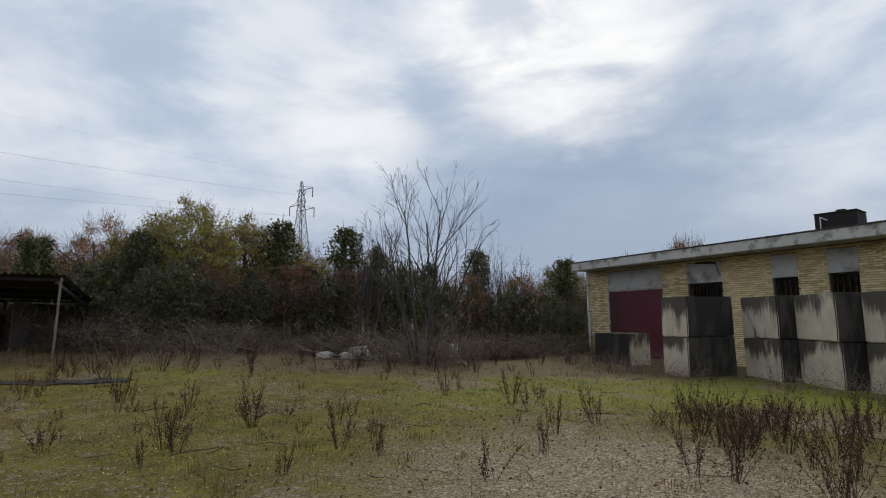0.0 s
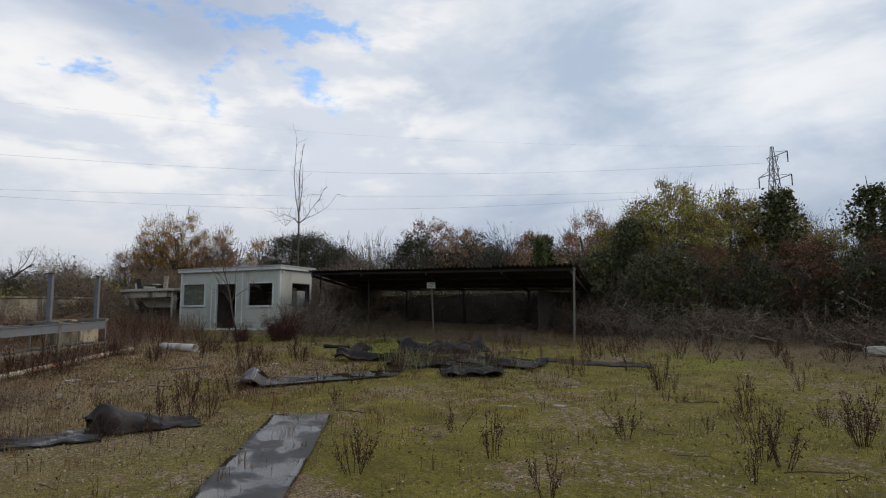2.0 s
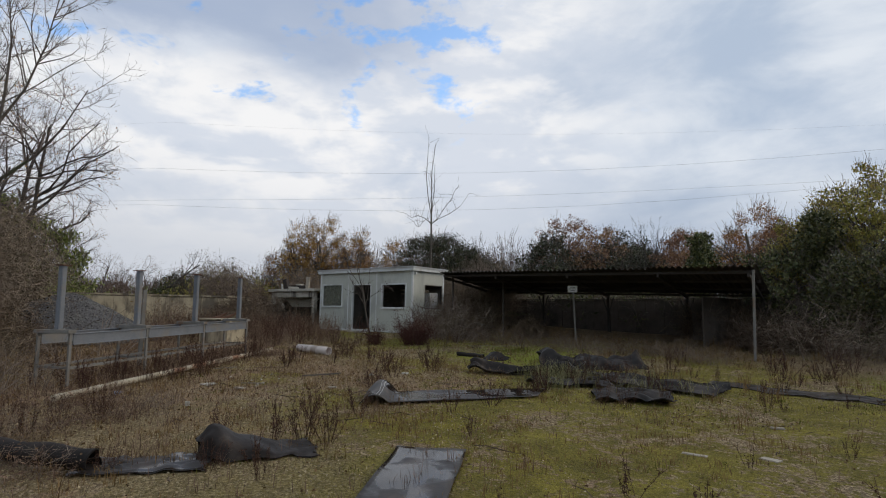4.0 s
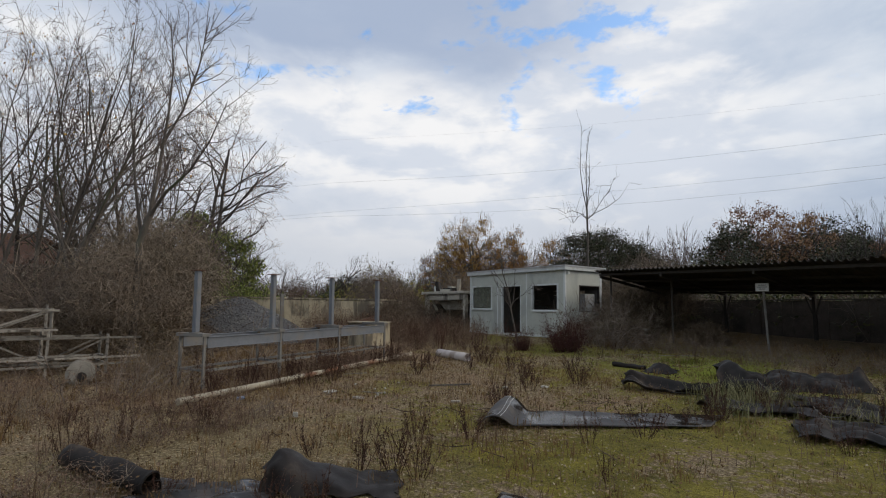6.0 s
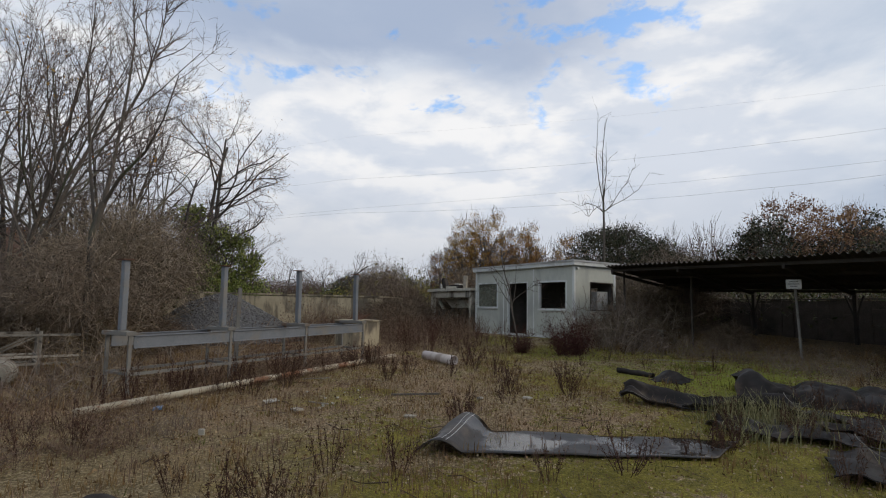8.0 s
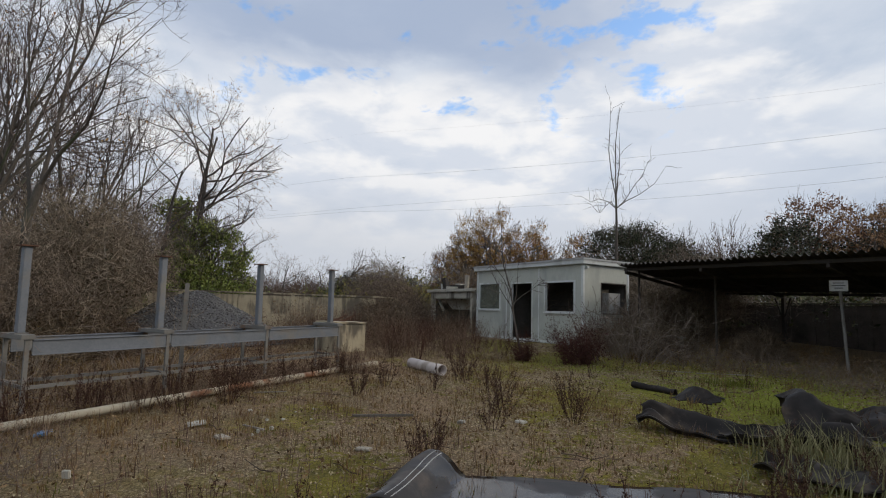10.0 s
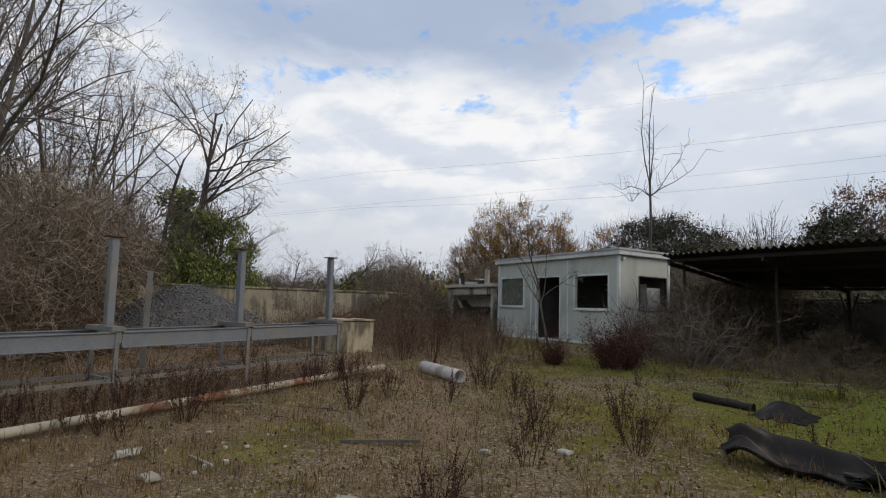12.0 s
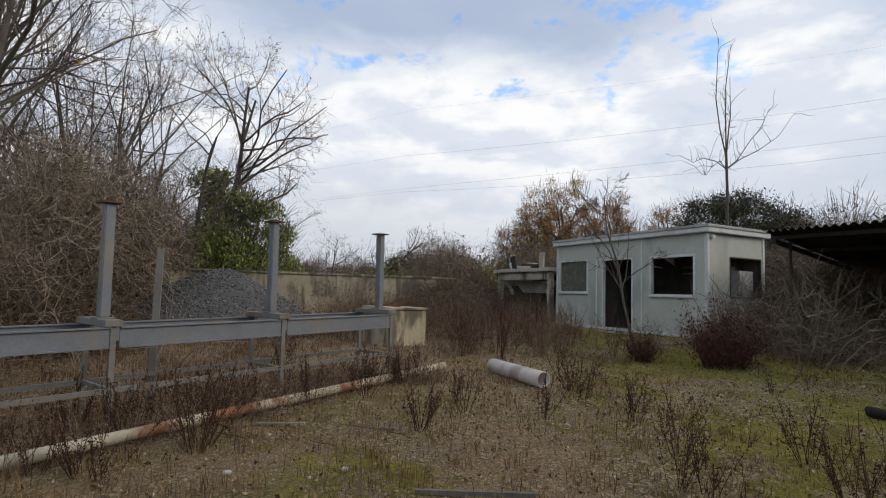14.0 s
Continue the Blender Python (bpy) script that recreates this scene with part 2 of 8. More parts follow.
    grain = math_node(nt, "ADD", math_node(nt, "MULTIPLY", noise_tex(nt, vec, 26, 5.0, 0.7), 0.6), math_node(nt, "MULTIPLY", noise_tex(nt, vec, 110, 3.0, 0.6), 0.4))
    col = N(nt, "HueSaturation", Color=col, Value=remap(nt, grain, 0.36, 0.64, 0.55, 2.0, False)).outputs[0]
    link(nt, col, b.inputs["Base Color"])
    b.inputs["Roughness"].default_value = 0.95
    b.inputs["Specular IOR Level"].default_value = 0.2
    h = math_node(nt, "ADD", math_node(nt, "MULTIPLY", chips.outputs["Distance"], -0.6), math_node(nt, "ADD", fine, patch3))
    bump(nt, b, math_node(nt, "ADD", h, grain), 1.0, 0.035)
    return m


M = {}
M["ground"] = ground_material()
M["bark"] = surface("bark", (0.045, 0.037, 0.030), (0.13, 0.11, 0.092), 9, 0.9, relief=0.5, stretch=(1, 1, 0.3), stain=(0.09, 0.10, 0.06))
M["dark_bark"] = surface("dark_bark", (0.03, 0.025, 0.022), (0.085, 0.072, 0.06), 9, 0.9, relief=0.5, stretch=(1, 1, 0.3))
M["pale_bark"] = surface("pale_bark", (0.07, 0.06, 0.048), (0.17, 0.148, 0.12), 9, 0.9, relief=0.4, stretch=(1, 1, 0.3), stain=(0.12, 0.11, 0.07))
M["twig"] = leaf_material("twig", [(0.066, 0.051, 0.047), (0.122, 0.096, 0.087), (0.20, 0.163, 0.146)], 0.0, 0.9)
M["dark_twig"] = leaf_material("dark_twig", [(0.025, 0.02, 0.018), (0.05, 0.04, 0.036), (0.085, 0.07, 0.062)], 0.0, 0.9)
M["red_twig"] = leaf_material("red_twig", [(0.07, 0.042, 0.034), (0.13, 0.08, 0.064), (0.19, 0.13, 0.105)], 0.0, 0.9, tint=(0.9, 0.82, 0.72))
M["pale_twig"] = leaf_material("pale_twig", [(0.07, 0.055, 0.042), (0.125, 0.10, 0.078), (0.20, 0.165, 0.125)], 0.0, 0.9, tint=(0.9, 0.82, 0.72))
M["far_twig"] = leaf_material("far_twig", [(0.085, 0.062, 0.052), (0.13, 0.098, 0.083), (0.18, 0.14, 0.12)], 0.0, 0.9)
M["far_leaf"] = leaf_material("far_leaf", [(0.10, 0.06, 0.03), (0.15, 0.085, 0.04), (0.09, 0.085, 0.035), (0.13, 0.105, 0.04)], 0.15)
M["ivy"] = leaf_material("ivy", [(0.024, 0.031, 0.013), (0.052, 0.064, 0.022), (0.105, 0.115, 0.042), (0.19, 0.18, 0.075)], 0.2, 0.4)
M["bright_ivy"] = leaf_material("bright_ivy", [(0.07, 0.095, 0.024), (0.17, 0.205, 0.05), (0.33, 0.36, 0.10)], 0.3, 0.5)
M["evergreen"] = leaf_material("evergreen", [(0.018, 0.024, 0.013), (0.033, 0.041, 0.021), (0.056, 0.062, 0.03), (0.09, 0.086, 0.042)], 0.15, 0.5)
M["olive"] = leaf_material("olive", [(0.12, 0.118, 0.03), (0.26, 0.24, 0.058), (0.40, 0.35, 0.09), (0.34, 0.22, 0.07)], 0.3)
M["autumn"] = leaf_material("autumn", [(0.24, 0.125, 0.045), (0.38, 0.20, 0.06), (0.48, 0.28, 0.085), (0.36, 0.25, 0.075)], 0.35, tint=(0.9, 0.82, 0.72))
M["russet"] = leaf_material("russet", [(0.13, 0.066, 0.04), (0.24, 0.125, 0.07), (0.33, 0.185, 0.10)], 0.2)
M["stalk"] = leaf_material("stalk", [(0.10, 0.068, 0.052), (0.19, 0.133, 0.10), (0.31, 0.235, 0.18)], 0.1, 0.9, tint=(0.90, 0.83, 0.74))
M["cane"] = leaf_material("cane", [(0.13, 0.10, 0.075), (0.21, 0.165, 0.128), (0.30, 0.245, 0.195)], 0.0, 0.9)
M["scrub_leaf"] = leaf_material("scrub_leaf", [(0.07, 0.045, 0.03), (0.05, 0.05, 0.022), (0.10, 0.07, 0.035), (0.035, 0.042, 0.016)], 0.15)
M["bramble"] = leaf_material("bramble", [(0.105, 0.078, 0.058), (0.185, 0.142, 0.106), (0.30, 0.24, 0.184)], 0.0, 0.9)
M["brown_bramble"] = leaf_material("brown_bramble", [(0.07, 0.048, 0.033), (0.135, 0.097, 0.066), (0.23, 0.172, 0.118)], 0.0, 0.9)
M["weed"] = leaf_material("weed", [(0.038, 0.020, 0.015), (0.072, 0.039, 0.029), (0.12, 0.072, 0.054)], 0.1, 0.9, tint=(0.90, 0.80, 0.68))
M["red_weed"] = leaf_material("red_weed", [(0.050, 0.022, 0.018), (0.09, 0.040, 0.033), (0.14, 0.075, 0.06)], 0.1, 0.9, tint=(0.90, 0.80, 0.68))
M["straw"] = leaf_material("straw", [(0.15, 0.105, 0.045), (0.25, 0.185, 0.085), (0.36, 0.28, 0.145)], 0.25, 0.8, tint=(0.80, 0.70, 0.58))
M["grass"] = leaf_material("grass", [(0.07, 0.085, 0.012), (0.125, 0.15, 0.02), (0.20, 0.21, 0.035)], 0.3, 0.7, tint=(0.90, 0.80, 0.68))
M["dull_grass"] = leaf_material("dull_grass", [(0.10, 0.10, 0.045), (0.19, 0.18, 0.085), (0.32, 0.29, 0.16)], 0.25, 0.8)
M["litter"] = leaf_material("litter", [(0.07, 0.043, 0.024), (0.15, 0.098, 0.05), (0.26, 0.19, 0.11), (0.38, 0.31, 0.21)], 0.05, 0.9, tint=(0.98, 0.88, 0.74))
M["stone"] = leaf_material("stone_chips", [(0.14, 0.11, 0.075), (0.27, 0.225, 0.16), (0.45, 0.40, 0.31)], 0.0, 0.95, tint=(0.92, 0.84, 0.72))
M["pile"] = surface("grey_grit", (0.045, 0.044, 0.045), (0.125, 0.123, 0.125), 30, 0.95, relief=0.9, stain=(0.11, 0.105, 0.10), depth=0.03)
M["grit"] = leaf_material("grit", [(0.05, 0.048, 0.047), (0.10, 0.096, 0.094), (0.20, 0.192, 0.187)], 0.0, 0.95)
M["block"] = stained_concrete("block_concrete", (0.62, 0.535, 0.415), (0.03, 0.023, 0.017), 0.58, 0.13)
# near-black copy of the block concrete: black stains, with shade put into the colour
M["black_block"] = stained_concrete("stained_shaded_concrete", (0.06, 0.05, 0.042), (0.012, 0.010, 0.009), 0.85)
M["wall"] = stained_concrete("wall_concrete", (0.50, 0.425, 0.29), (0.10, 0.085, 0.066), 0.52, 0.05)
M["pale_concrete"] = stained_concrete("pale_concrete", (0.50, 0.47, 0.40), (0.07, 0.06, 0.05), 0.45)
M["fascia"] = surface("fascia_concrete", (0.38, 0.37, 0.345), (0.55, 0.54, 0.51), 2.5, 0.9, stain=(0.17, 0.155, 0.135), stain_scale=2.0, relief=0.2)
M["roofing"] = surface("roofing_felt", (0.035, 0.034, 0.033), (0.07, 0.067, 0.063), 6, 0.9)
M["brick"] = surface("buff_brick", (0.62, 0.48, 0.26), (0.80, 0.66, 0.40), 14, 0.9, per_object=0.18, relief=0.4, stain=(0.36, 0.27, 0.14), stain_scale=2.2)
M["rubble"] = surface("mossy_rubble", (0.36, 0.34, 0.28), (0.55, 0.53, 0.46), 6, 0.9, relief=0.5, stain=(0.16, 0.15, 0.03), stain_scale=3.0)


def brick_joined():
    """The same buff brick for the joined courses, varied brick by brick."""
    m, nt, b = material("buff_brick_courses")
    r = N(nt, "NewGeometry").outputs["Random Per Island"]
    n1 = noise_tex(nt, coords(nt), 14, 6.0, 0.6)
    col = ramp(nt, r, [(0.0, (0.50, 0.37, 0.19)), (0.35, (0.66, 0.53, 0.29)), (0.75, (0.75, 0.62, 0.37)), (1.0, (0.82, 0.70, 0.46))])
    dirt = remap(nt, noise_tex(nt, coords(nt), 0.9, 6.0, 0.6), 0.52, 0.70, 0.0, 0.5)
    col = mix(nt, dirt, col, (0.24, 0.185, 0.11))
    link(nt, col, b.inputs["Base Color"])
    b.inputs["Roughness"].default_value = 0.9
    bump(nt, b, n1, 0.4, 0.01)
    return m


M["brick_joined"] = brick_joined()
M["mortar"] = surface("mortar", (0.17, 0.145, 0.10), (0.27, 0.235, 0.165), 18, 0.95, relief=0.5)
M["grey_panel"] = surface("grey_render", (0.36, 0.355, 0.35), (0.46, 0.455, 0.45), 2.0, 0.85, relief=0.1, stain=(0.17, 0.165, 0.16), stain_scale=1.1)
M["red_door"] = surface("maroon_paint", (0.085, 0.012, 0.022), (0.125, 0.020, 0.034), 3, 0.6, relief=0.1, stain=(0.055, 0.018, 0.02), stretch=(1, 1, 4))
M["dark_iron"] = surface("dark_iron", (0.020, 0.018, 0.017), (0.050, 0.042, 0.036), 8, 0.75, metal=0.3, stain=(0.07, 0.035, 0.02))
# indoor shade put into the colour of inner surfaces
M["inside_shade"] = surface("room_shade", (0.05, 0.046, 0.04), (0.11, 0.10, 0.09), 3, 0.95)
M["zinc"] = surface("galvanised_steel", (0.125, 0.14, 0.16), (0.205, 0.22, 0.245), 5, 0.65, metal=0.3, relief=0.05, stain=(0.20, 0.19, 0.175), stain_scale=2.0)
M["rust"] = surface("rust", (0.07, 0.032, 0.02), (0.17, 0.085, 0.05), 10, 0.9, relief=0.5)
M["zinc_worn"] = surface("worn_steel", (0.13, 0.125, 0.115), (0.22, 0.21, 0.19), 6, 0.8, metal=0.1, relief=0.1, stain=(0.17, 0.11, 0.07), stain_scale=3.0)
M["old_pipe"] = surface("rusty_pipe", (0.34, 0.285, 0.20), (0.50, 0.445, 0.34), 4, 0.8, relief=0.3, stain=(0.24, 0.105, 0.05), stain_scale=1.9, stain_range=(0.50, 0.60))
M["pink_pipe"] = surface("pale_plastic", (0.46, 0.40, 0.37), (0.58, 0.52, 0.49), 5, 0.55, relief=0.1, stain=(0.30, 0.25, 0.21), stain_scale=2.0)
M["cabin"] = surface("cabin_panel", (0.39, 0.405, 0.36), (0.485, 0.50, 0.45), 1.6, 0.6, relief=0.06, stain=(0.33, 0.34, 0.315), stain_scale=0.9, stretch=(1, 1, 0.5))
M["cabin_trim"] = surface("cabin_trim", (0.52, 0.54, 0.53), (0.64, 0.66, 0.65), 3, 0.55, relief=0.05, stain=(0.38, 0.38, 0.35))
M["cabin_roof"] = surface("cabin_roof", (0.33, 0.33, 0.32), (0.45, 0.45, 0.44), 3, 0.8, stain=(0.16, 0.15, 0.13))
M["corrugated"] = surface("dark_corrugated", (0.03, 0.027, 0.026), (0.068, 0.061, 0.057), 2.5, 0.85, stain=(0.085, 0.065, 0.05), stain_scale=1.3, per_object=0.25)
M["old_timber"] = surface("grey_timber", (0.16, 0.14, 0.11), (0.33, 0.30, 0.25), 7, 0.9, relief=0.5, stretch=(1, 1, 1), stain=(0.10, 0.085, 0.06))
M["blue_plastic"] = surface("faded_blue_plastic", (0.08, 0.16, 0.30), (0.15, 0.26, 0.42), 8, 0.5)
M["dark_brown_wall"] = surface("dark_brown_plaster", (0.055, 0.045, 0.037), (0.13, 0.107, 0.088), 2.2, 0.95, relief=0.3, stain=(0.04, 0.033, 0.027), stain_scale=0.8)
M["near_black_timber"] = surface("near_black_boards", (0.03, 0.025, 0.022), (0.066, 0.056, 0.05), 6, 0.9, relief=0.5)
M["dark_timber"] = surface("dark_timber", (0.04, 0.032, 0.025), (0.09, 0.075, 0.06), 7, 0.9, relief=0.5)
M["rack_wood"] = surface("flaking_timber", (0.13, 0.115, 0.095), (0.30, 0.275, 0.235), 11, 0.9, relief=0.5, stain=(0.045, 0.036, 0.028), stain_scale=5, per_object=0.4)
M["whitewood"] = surface("bleached_timber", (0.24, 0.21, 0.165), (0.42, 0.375, 0.305), 8, 0.85, relief=0.4, stain=(0.10, 0.08, 0.06))
M["sign"] = surface("white_board", (0.60, 0.60, 0.60), (0.72, 0.72, 0.71), 3, 0.6, relief=0.0, stain=(0.45, 0.42, 0.36))
M["ink"] = surface("faded_ink", (0.10, 0.10, 0.11), (0.16, 0.16, 0.17), 10, 0.7, relief=0.0)
M["cable"] = surface("cable", (0.22, 0.23, 0.25), (0.30, 0.31, 0.33), 3, 0.6, relief=0.0)
M["pylon"] = surface("pylon_steel", (0.20, 0.22, 0.25), (0.28, 0.30, 0.33), 3, 0.7, metal=0.2, relief=0.0)
M["white_drum"] = surface("dirty_drum", (0.20, 0.18, 0.145), (0.34, 0.31, 0.26), 5, 0.8, stain=(0.14, 0.11, 0.085), stain_scale=2.2)
M["sheet_metal"] = surface("pale_sheet", (0.33, 0.36, 0.38), (0.45, 0.48, 0.50), 4, 0.5, metal=0.4, relief=0.05, stain=(0.22, 0.21, 0.19))


def rubber_material(name, wet):
    m, nt, b = material(name)
    vec = coords(nt)
    n1, n2 = noise_tex(nt, vec, 3.0, 6.0, 0.6, 0.3), noise_tex(nt, vec, 38, 4.0)
    col = ramp(nt, n1, [(0.35, (0.011, 0.009, 0.008)), (0.55, (0.021, 0.016, 0.014)), (0.70, (0.062, 0.046, 0.034))])
    link(nt, col, b.inputs["Base Color"])
    pool = remap(nt, noise_tex(nt, vec, 1.7, 4.0, 0.5, 0.4), 0.44, 0.57)
    link(nt, remap(nt, pool, 0, 1, 0.55 if wet else 0.75, 0.10 if wet else 0.5, False), b.inputs["Roughness"])
    b.inputs["Specular IOR Level"].default_value = 0.5 if wet else 0.22
    bump(nt, b, math_node(nt, "ADD", n1, math_node(nt, "MULTIPLY", n2, 0.25)), 0.18 if wet else 0.35, 0.02)
    return m


M["rubber"] = rubber_material("black_rubber_sheet", False)
M["wet_rubber"] = rubber_material("wet_rubber_sheet", True)


def glass_material():
    m, nt, b = material("dirty_glass")
    vec = coords(nt)
    dirt = noise_tex(nt, vec, 5.0, 6.0, 0.6)
    b.inputs["Base Color"].default_value = (0.9, 0.95, 0.93, 1)
    b.inputs["Transmission Weight"].default_value = 1.0
    b.inputs["IOR"].default_value = 1.45
    b.inputs["Roughness"].default_value = 0.05
    film = N(nt, "BsdfDiffuse", Color=(0.17, 0.175, 0.14, 1))
    mx = N(nt, "MixShader", i0=remap(nt, dirt, 0.3, 0.75, 0.35, 0.75), i1=b.outputs[0], i2=film.outputs[0])
    link(nt, mx.outputs[0], nt.nodes["Material Output"].inputs[0])
    return m


M["glass"] = glass_material()


# ---- mesh tools ----
def mesh_data(name, verts, faces, mat=None, smooth=False):
    """A mesh from an array of points and an array of faces with one number of corners."""
    verts, faces = np.asarray(verts, dtype=np.float32), np.asarray(faces, dtype=np.int32)
    me = bpy.data.meshes.new(name)
    m, k = faces.shape
    me.vertices.add(len(verts))
    me.vertices.foreach_set("co", verts.ravel())
    me.loops.add(m * k)
    me.loops.foreach_set("vertex_index", faces.ravel())
    me.polygons.add(m)
    me.polygons.foreach_set("loop_start", np.arange(0, m * k, k, dtype=np.int32))
    if smooth:
        me.polygons.foreach_set("use_smooth", np.ones(m, dtype=bool))
    me.update(calc_edges=True)
    if mat:
        me.materials.append(mat)
    return me


def thing(name, m, label, category, group="", kind=""):
    """An Empty at the base of a thing, which parents its parts."""
    ob = new(name)
    ob.empty_display_size = 0.2
    ob.matrix_world = m
    return tagged(ob, label, category, group, kind)


def part(name, bm, mat, parent, label="", kind=""):
    """Links a bmesh, or a ready mesh, as one object under a thing or under a part."""
    if isinstance(bm, bmesh.types.BMesh):
        me = bpy.data.meshes.new(name)
        bmesh.ops.recalc_face_normals(bm, faces=bm.faces)
        bm.to_mesh(me)
        bm.free()
        me.materials.append(mat)
    else:
        me = bm
    ob = new(name, me)
    ob.parent = parent
    return tagged(ob, label, kind=kind)


def single(name, bm, mat, m, label, category, group="", kind=""):
    """A thing of one mesh."""
    ob = part(name, bm, mat, None)
    ob.matrix_world = m
    return tagged(ob, label, category, group, kind)


def box(bm, x0, x1, y0, y1, z0, z1, m=None):
    c = Matrix.Translation(((x0 + x1) / 2, (y0 + y1) / 2, (z0 + z1) / 2)) @ Matrix.Diagonal((x1 - x0, y1 - y0, z1 - z0, 1))
    return bmesh.ops.create_cube(bm, size=1, matrix=(m or Matrix()) @ c)["verts"]


def block(x0, x1, y0, y1, z0, z1, bevel=0.0, m=None):
    """A new bmesh with one box, its edges rounded."""
    bm = bmesh.new()
    box(bm, x0, x1, y0, y1, z0, z1, m)
    if bevel:
        bmesh.ops.bevel(bm, geom=bm.edges[:], offset=bevel, segments=2, affect="EDGES")
    return bm


def rod(bm, a, b, r0, r1=None, sides=8):
    """A round bar from a to b."""
    a, b = Vector(a), Vector(b)
    d = b - a
    m = Matrix.Translation((a + b) / 2) @ d.to_track_quat("Z", "Y").to_matrix().to_4x4()
    bmesh.ops.create_cone(bm, cap_ends=True, segments=sides, radius1=r0, radius2=r0 if r1 is None else r1, depth=d.length, matrix=m)
    return bm


def bar(bm, a, b, w, h):
    """A square bar from a to b."""
    a, b = Vector(a), Vector(b)
    d = b - a
    m = Matrix.Translation((a + b) / 2) @ d.to_track_quat("X", "Z").to_matrix().to_4x4()
    bmesh.ops.create_cube(bm, size=1, matrix=m @ Matrix.Diagonal((d.length, w, h, 1)))
    return bm


def panel_with_holes(length, height, thick, holes):
    """An upright panel along x, from y = 0 to y = thick, with openings (x0, x1, z0, z1) right through it."""
    xs = sorted({0, length, *(h[0] for h in holes), *(h[1] for h in holes)})
    zs = sorted({0, height, *(h[2] for h in holes), *(h[3] for h in holes)})
    bm = bmesh.new()
    v = {(i, j, k): bm.verts.new((x, thick * k, z)) for i, x in enumerate(xs) for j, z in enumerate(zs) for k in (0, 1)}

    def solid(i, j):
        if not (0 <= i < len(xs) - 1 and 0 <= j < len(zs) - 1):
            return False
        cx, cz = (xs[i] + xs[i + 1]) / 2, (zs[j] + zs[j + 1]) / 2
        return not any(h[0] < cx < h[1] and h[2] < cz < h[3] for h in holes)

    for i in range(len(xs) - 1):
        for j in range(len(zs) - 1):
            if not solid(i, j):
                continue
            for k in (0, 1):
                bm.faces.new([v[i, j, k], v[i + 1, j, k], v[i + 1, j + 1, k], v[i, j + 1, k]])
            for (di, dj), (a, b) in (((-1, 0), ((i, j), (i, j + 1))), ((1, 0), ((i + 1, j), (i + 1, j + 1))),
                                     ((0, -1), ((i, j), (i + 1, j))), ((0, 1), ((i, j + 1), (i + 1, j + 1)))):
                if not solid(i + di, j + dj):
                    bm.faces.new([v[(*a, 0)], v[(*b, 0)], v[(*b, 1)], v[(*a, 1)]])
    for vert in [w for w in bm.verts if not w.link_faces]:
        bm.verts.remove(vert)
    return bm


def window_ring(x0, x1, z0, z1, y0, y1, w):
    """A rectangular frame round an opening."""
    bm = bmesh.new()
    box(bm, x0, x1, y0, y1, z0, z0 + w), box(bm, x0, x1, y0, y1, z1 - w, z1)
    box(bm, x0, x0 + w, y0, y1, z0 + w, z1 - w), box(bm, x1 - w, x1, y0, y1, z0 + w, z1 - w)
    return bm


# ---- ground ----
def smooth(a, b, x):
    t = min(1.0, max(0.0, (x - a) / (b - a)))
    return t * t * (3 - 2 * t)


def ground_z(x, y):
    """Height of the yard: nearly level, rising gently towards the cabin and the open shed."""
    z = -0.1 + 0.032 * min(40.0, max(0.0, -x - 7))
    z += 0.05 * min(9.0, max(0.0, y - 9)) * smooth(1, -9, x)
    return z - 0.02 * min(10.0, max(0.0, x - 2))


def build_ground():
    xs = np.concatenate([[-1600, -700, -300, -150, -90, -65], np.arange(-48, 20, 0.36), [24, 32, 50, 90, 180, 400, 900, 1600]])
    ys = np.concatenate([[-1600, -700, -300, -120, -60, -35, -24], np.arange(-18, 40, 0.36), [46, 60, 90, 180, 400, 900, 1600]])
    verts = []
    for y in ys:
        for x in xs:
            n = 0.0
            if -50 < x < 22 and -20 < y < 42:
                n = noise.noise((x * 0.9, y * 0.9, 0)) * 0.022 + noise.noise((x * 0.22, y * 0.22, 7)) * 0.03
            verts.append((x, y, ground_z(x, y) + n))
    nx, ny = len(xs), len(ys)
    i = np.arange(nx * ny).reshape(ny, nx)
    faces = np.stack([i[:-1, :-1], i[:-1, 1:], i[1:, 1:], i[1:, :-1]], -1).reshape(-1, 4)
    ob = new("ground", mesh_data("ground", verts, faces, M["ground"], True))
    tagged(ob, "mossy gravel yard with bare chips and dead litter", "ground", kind="structure")


build_ground()

# ---- workshop building ----
WALL_AT = pose(6.33, 25.18, -0.35, 0, 0, math.degrees(math.atan2(-0.861, 0.508)))   # local x runs along the front, y inwards
BASE = -0.35


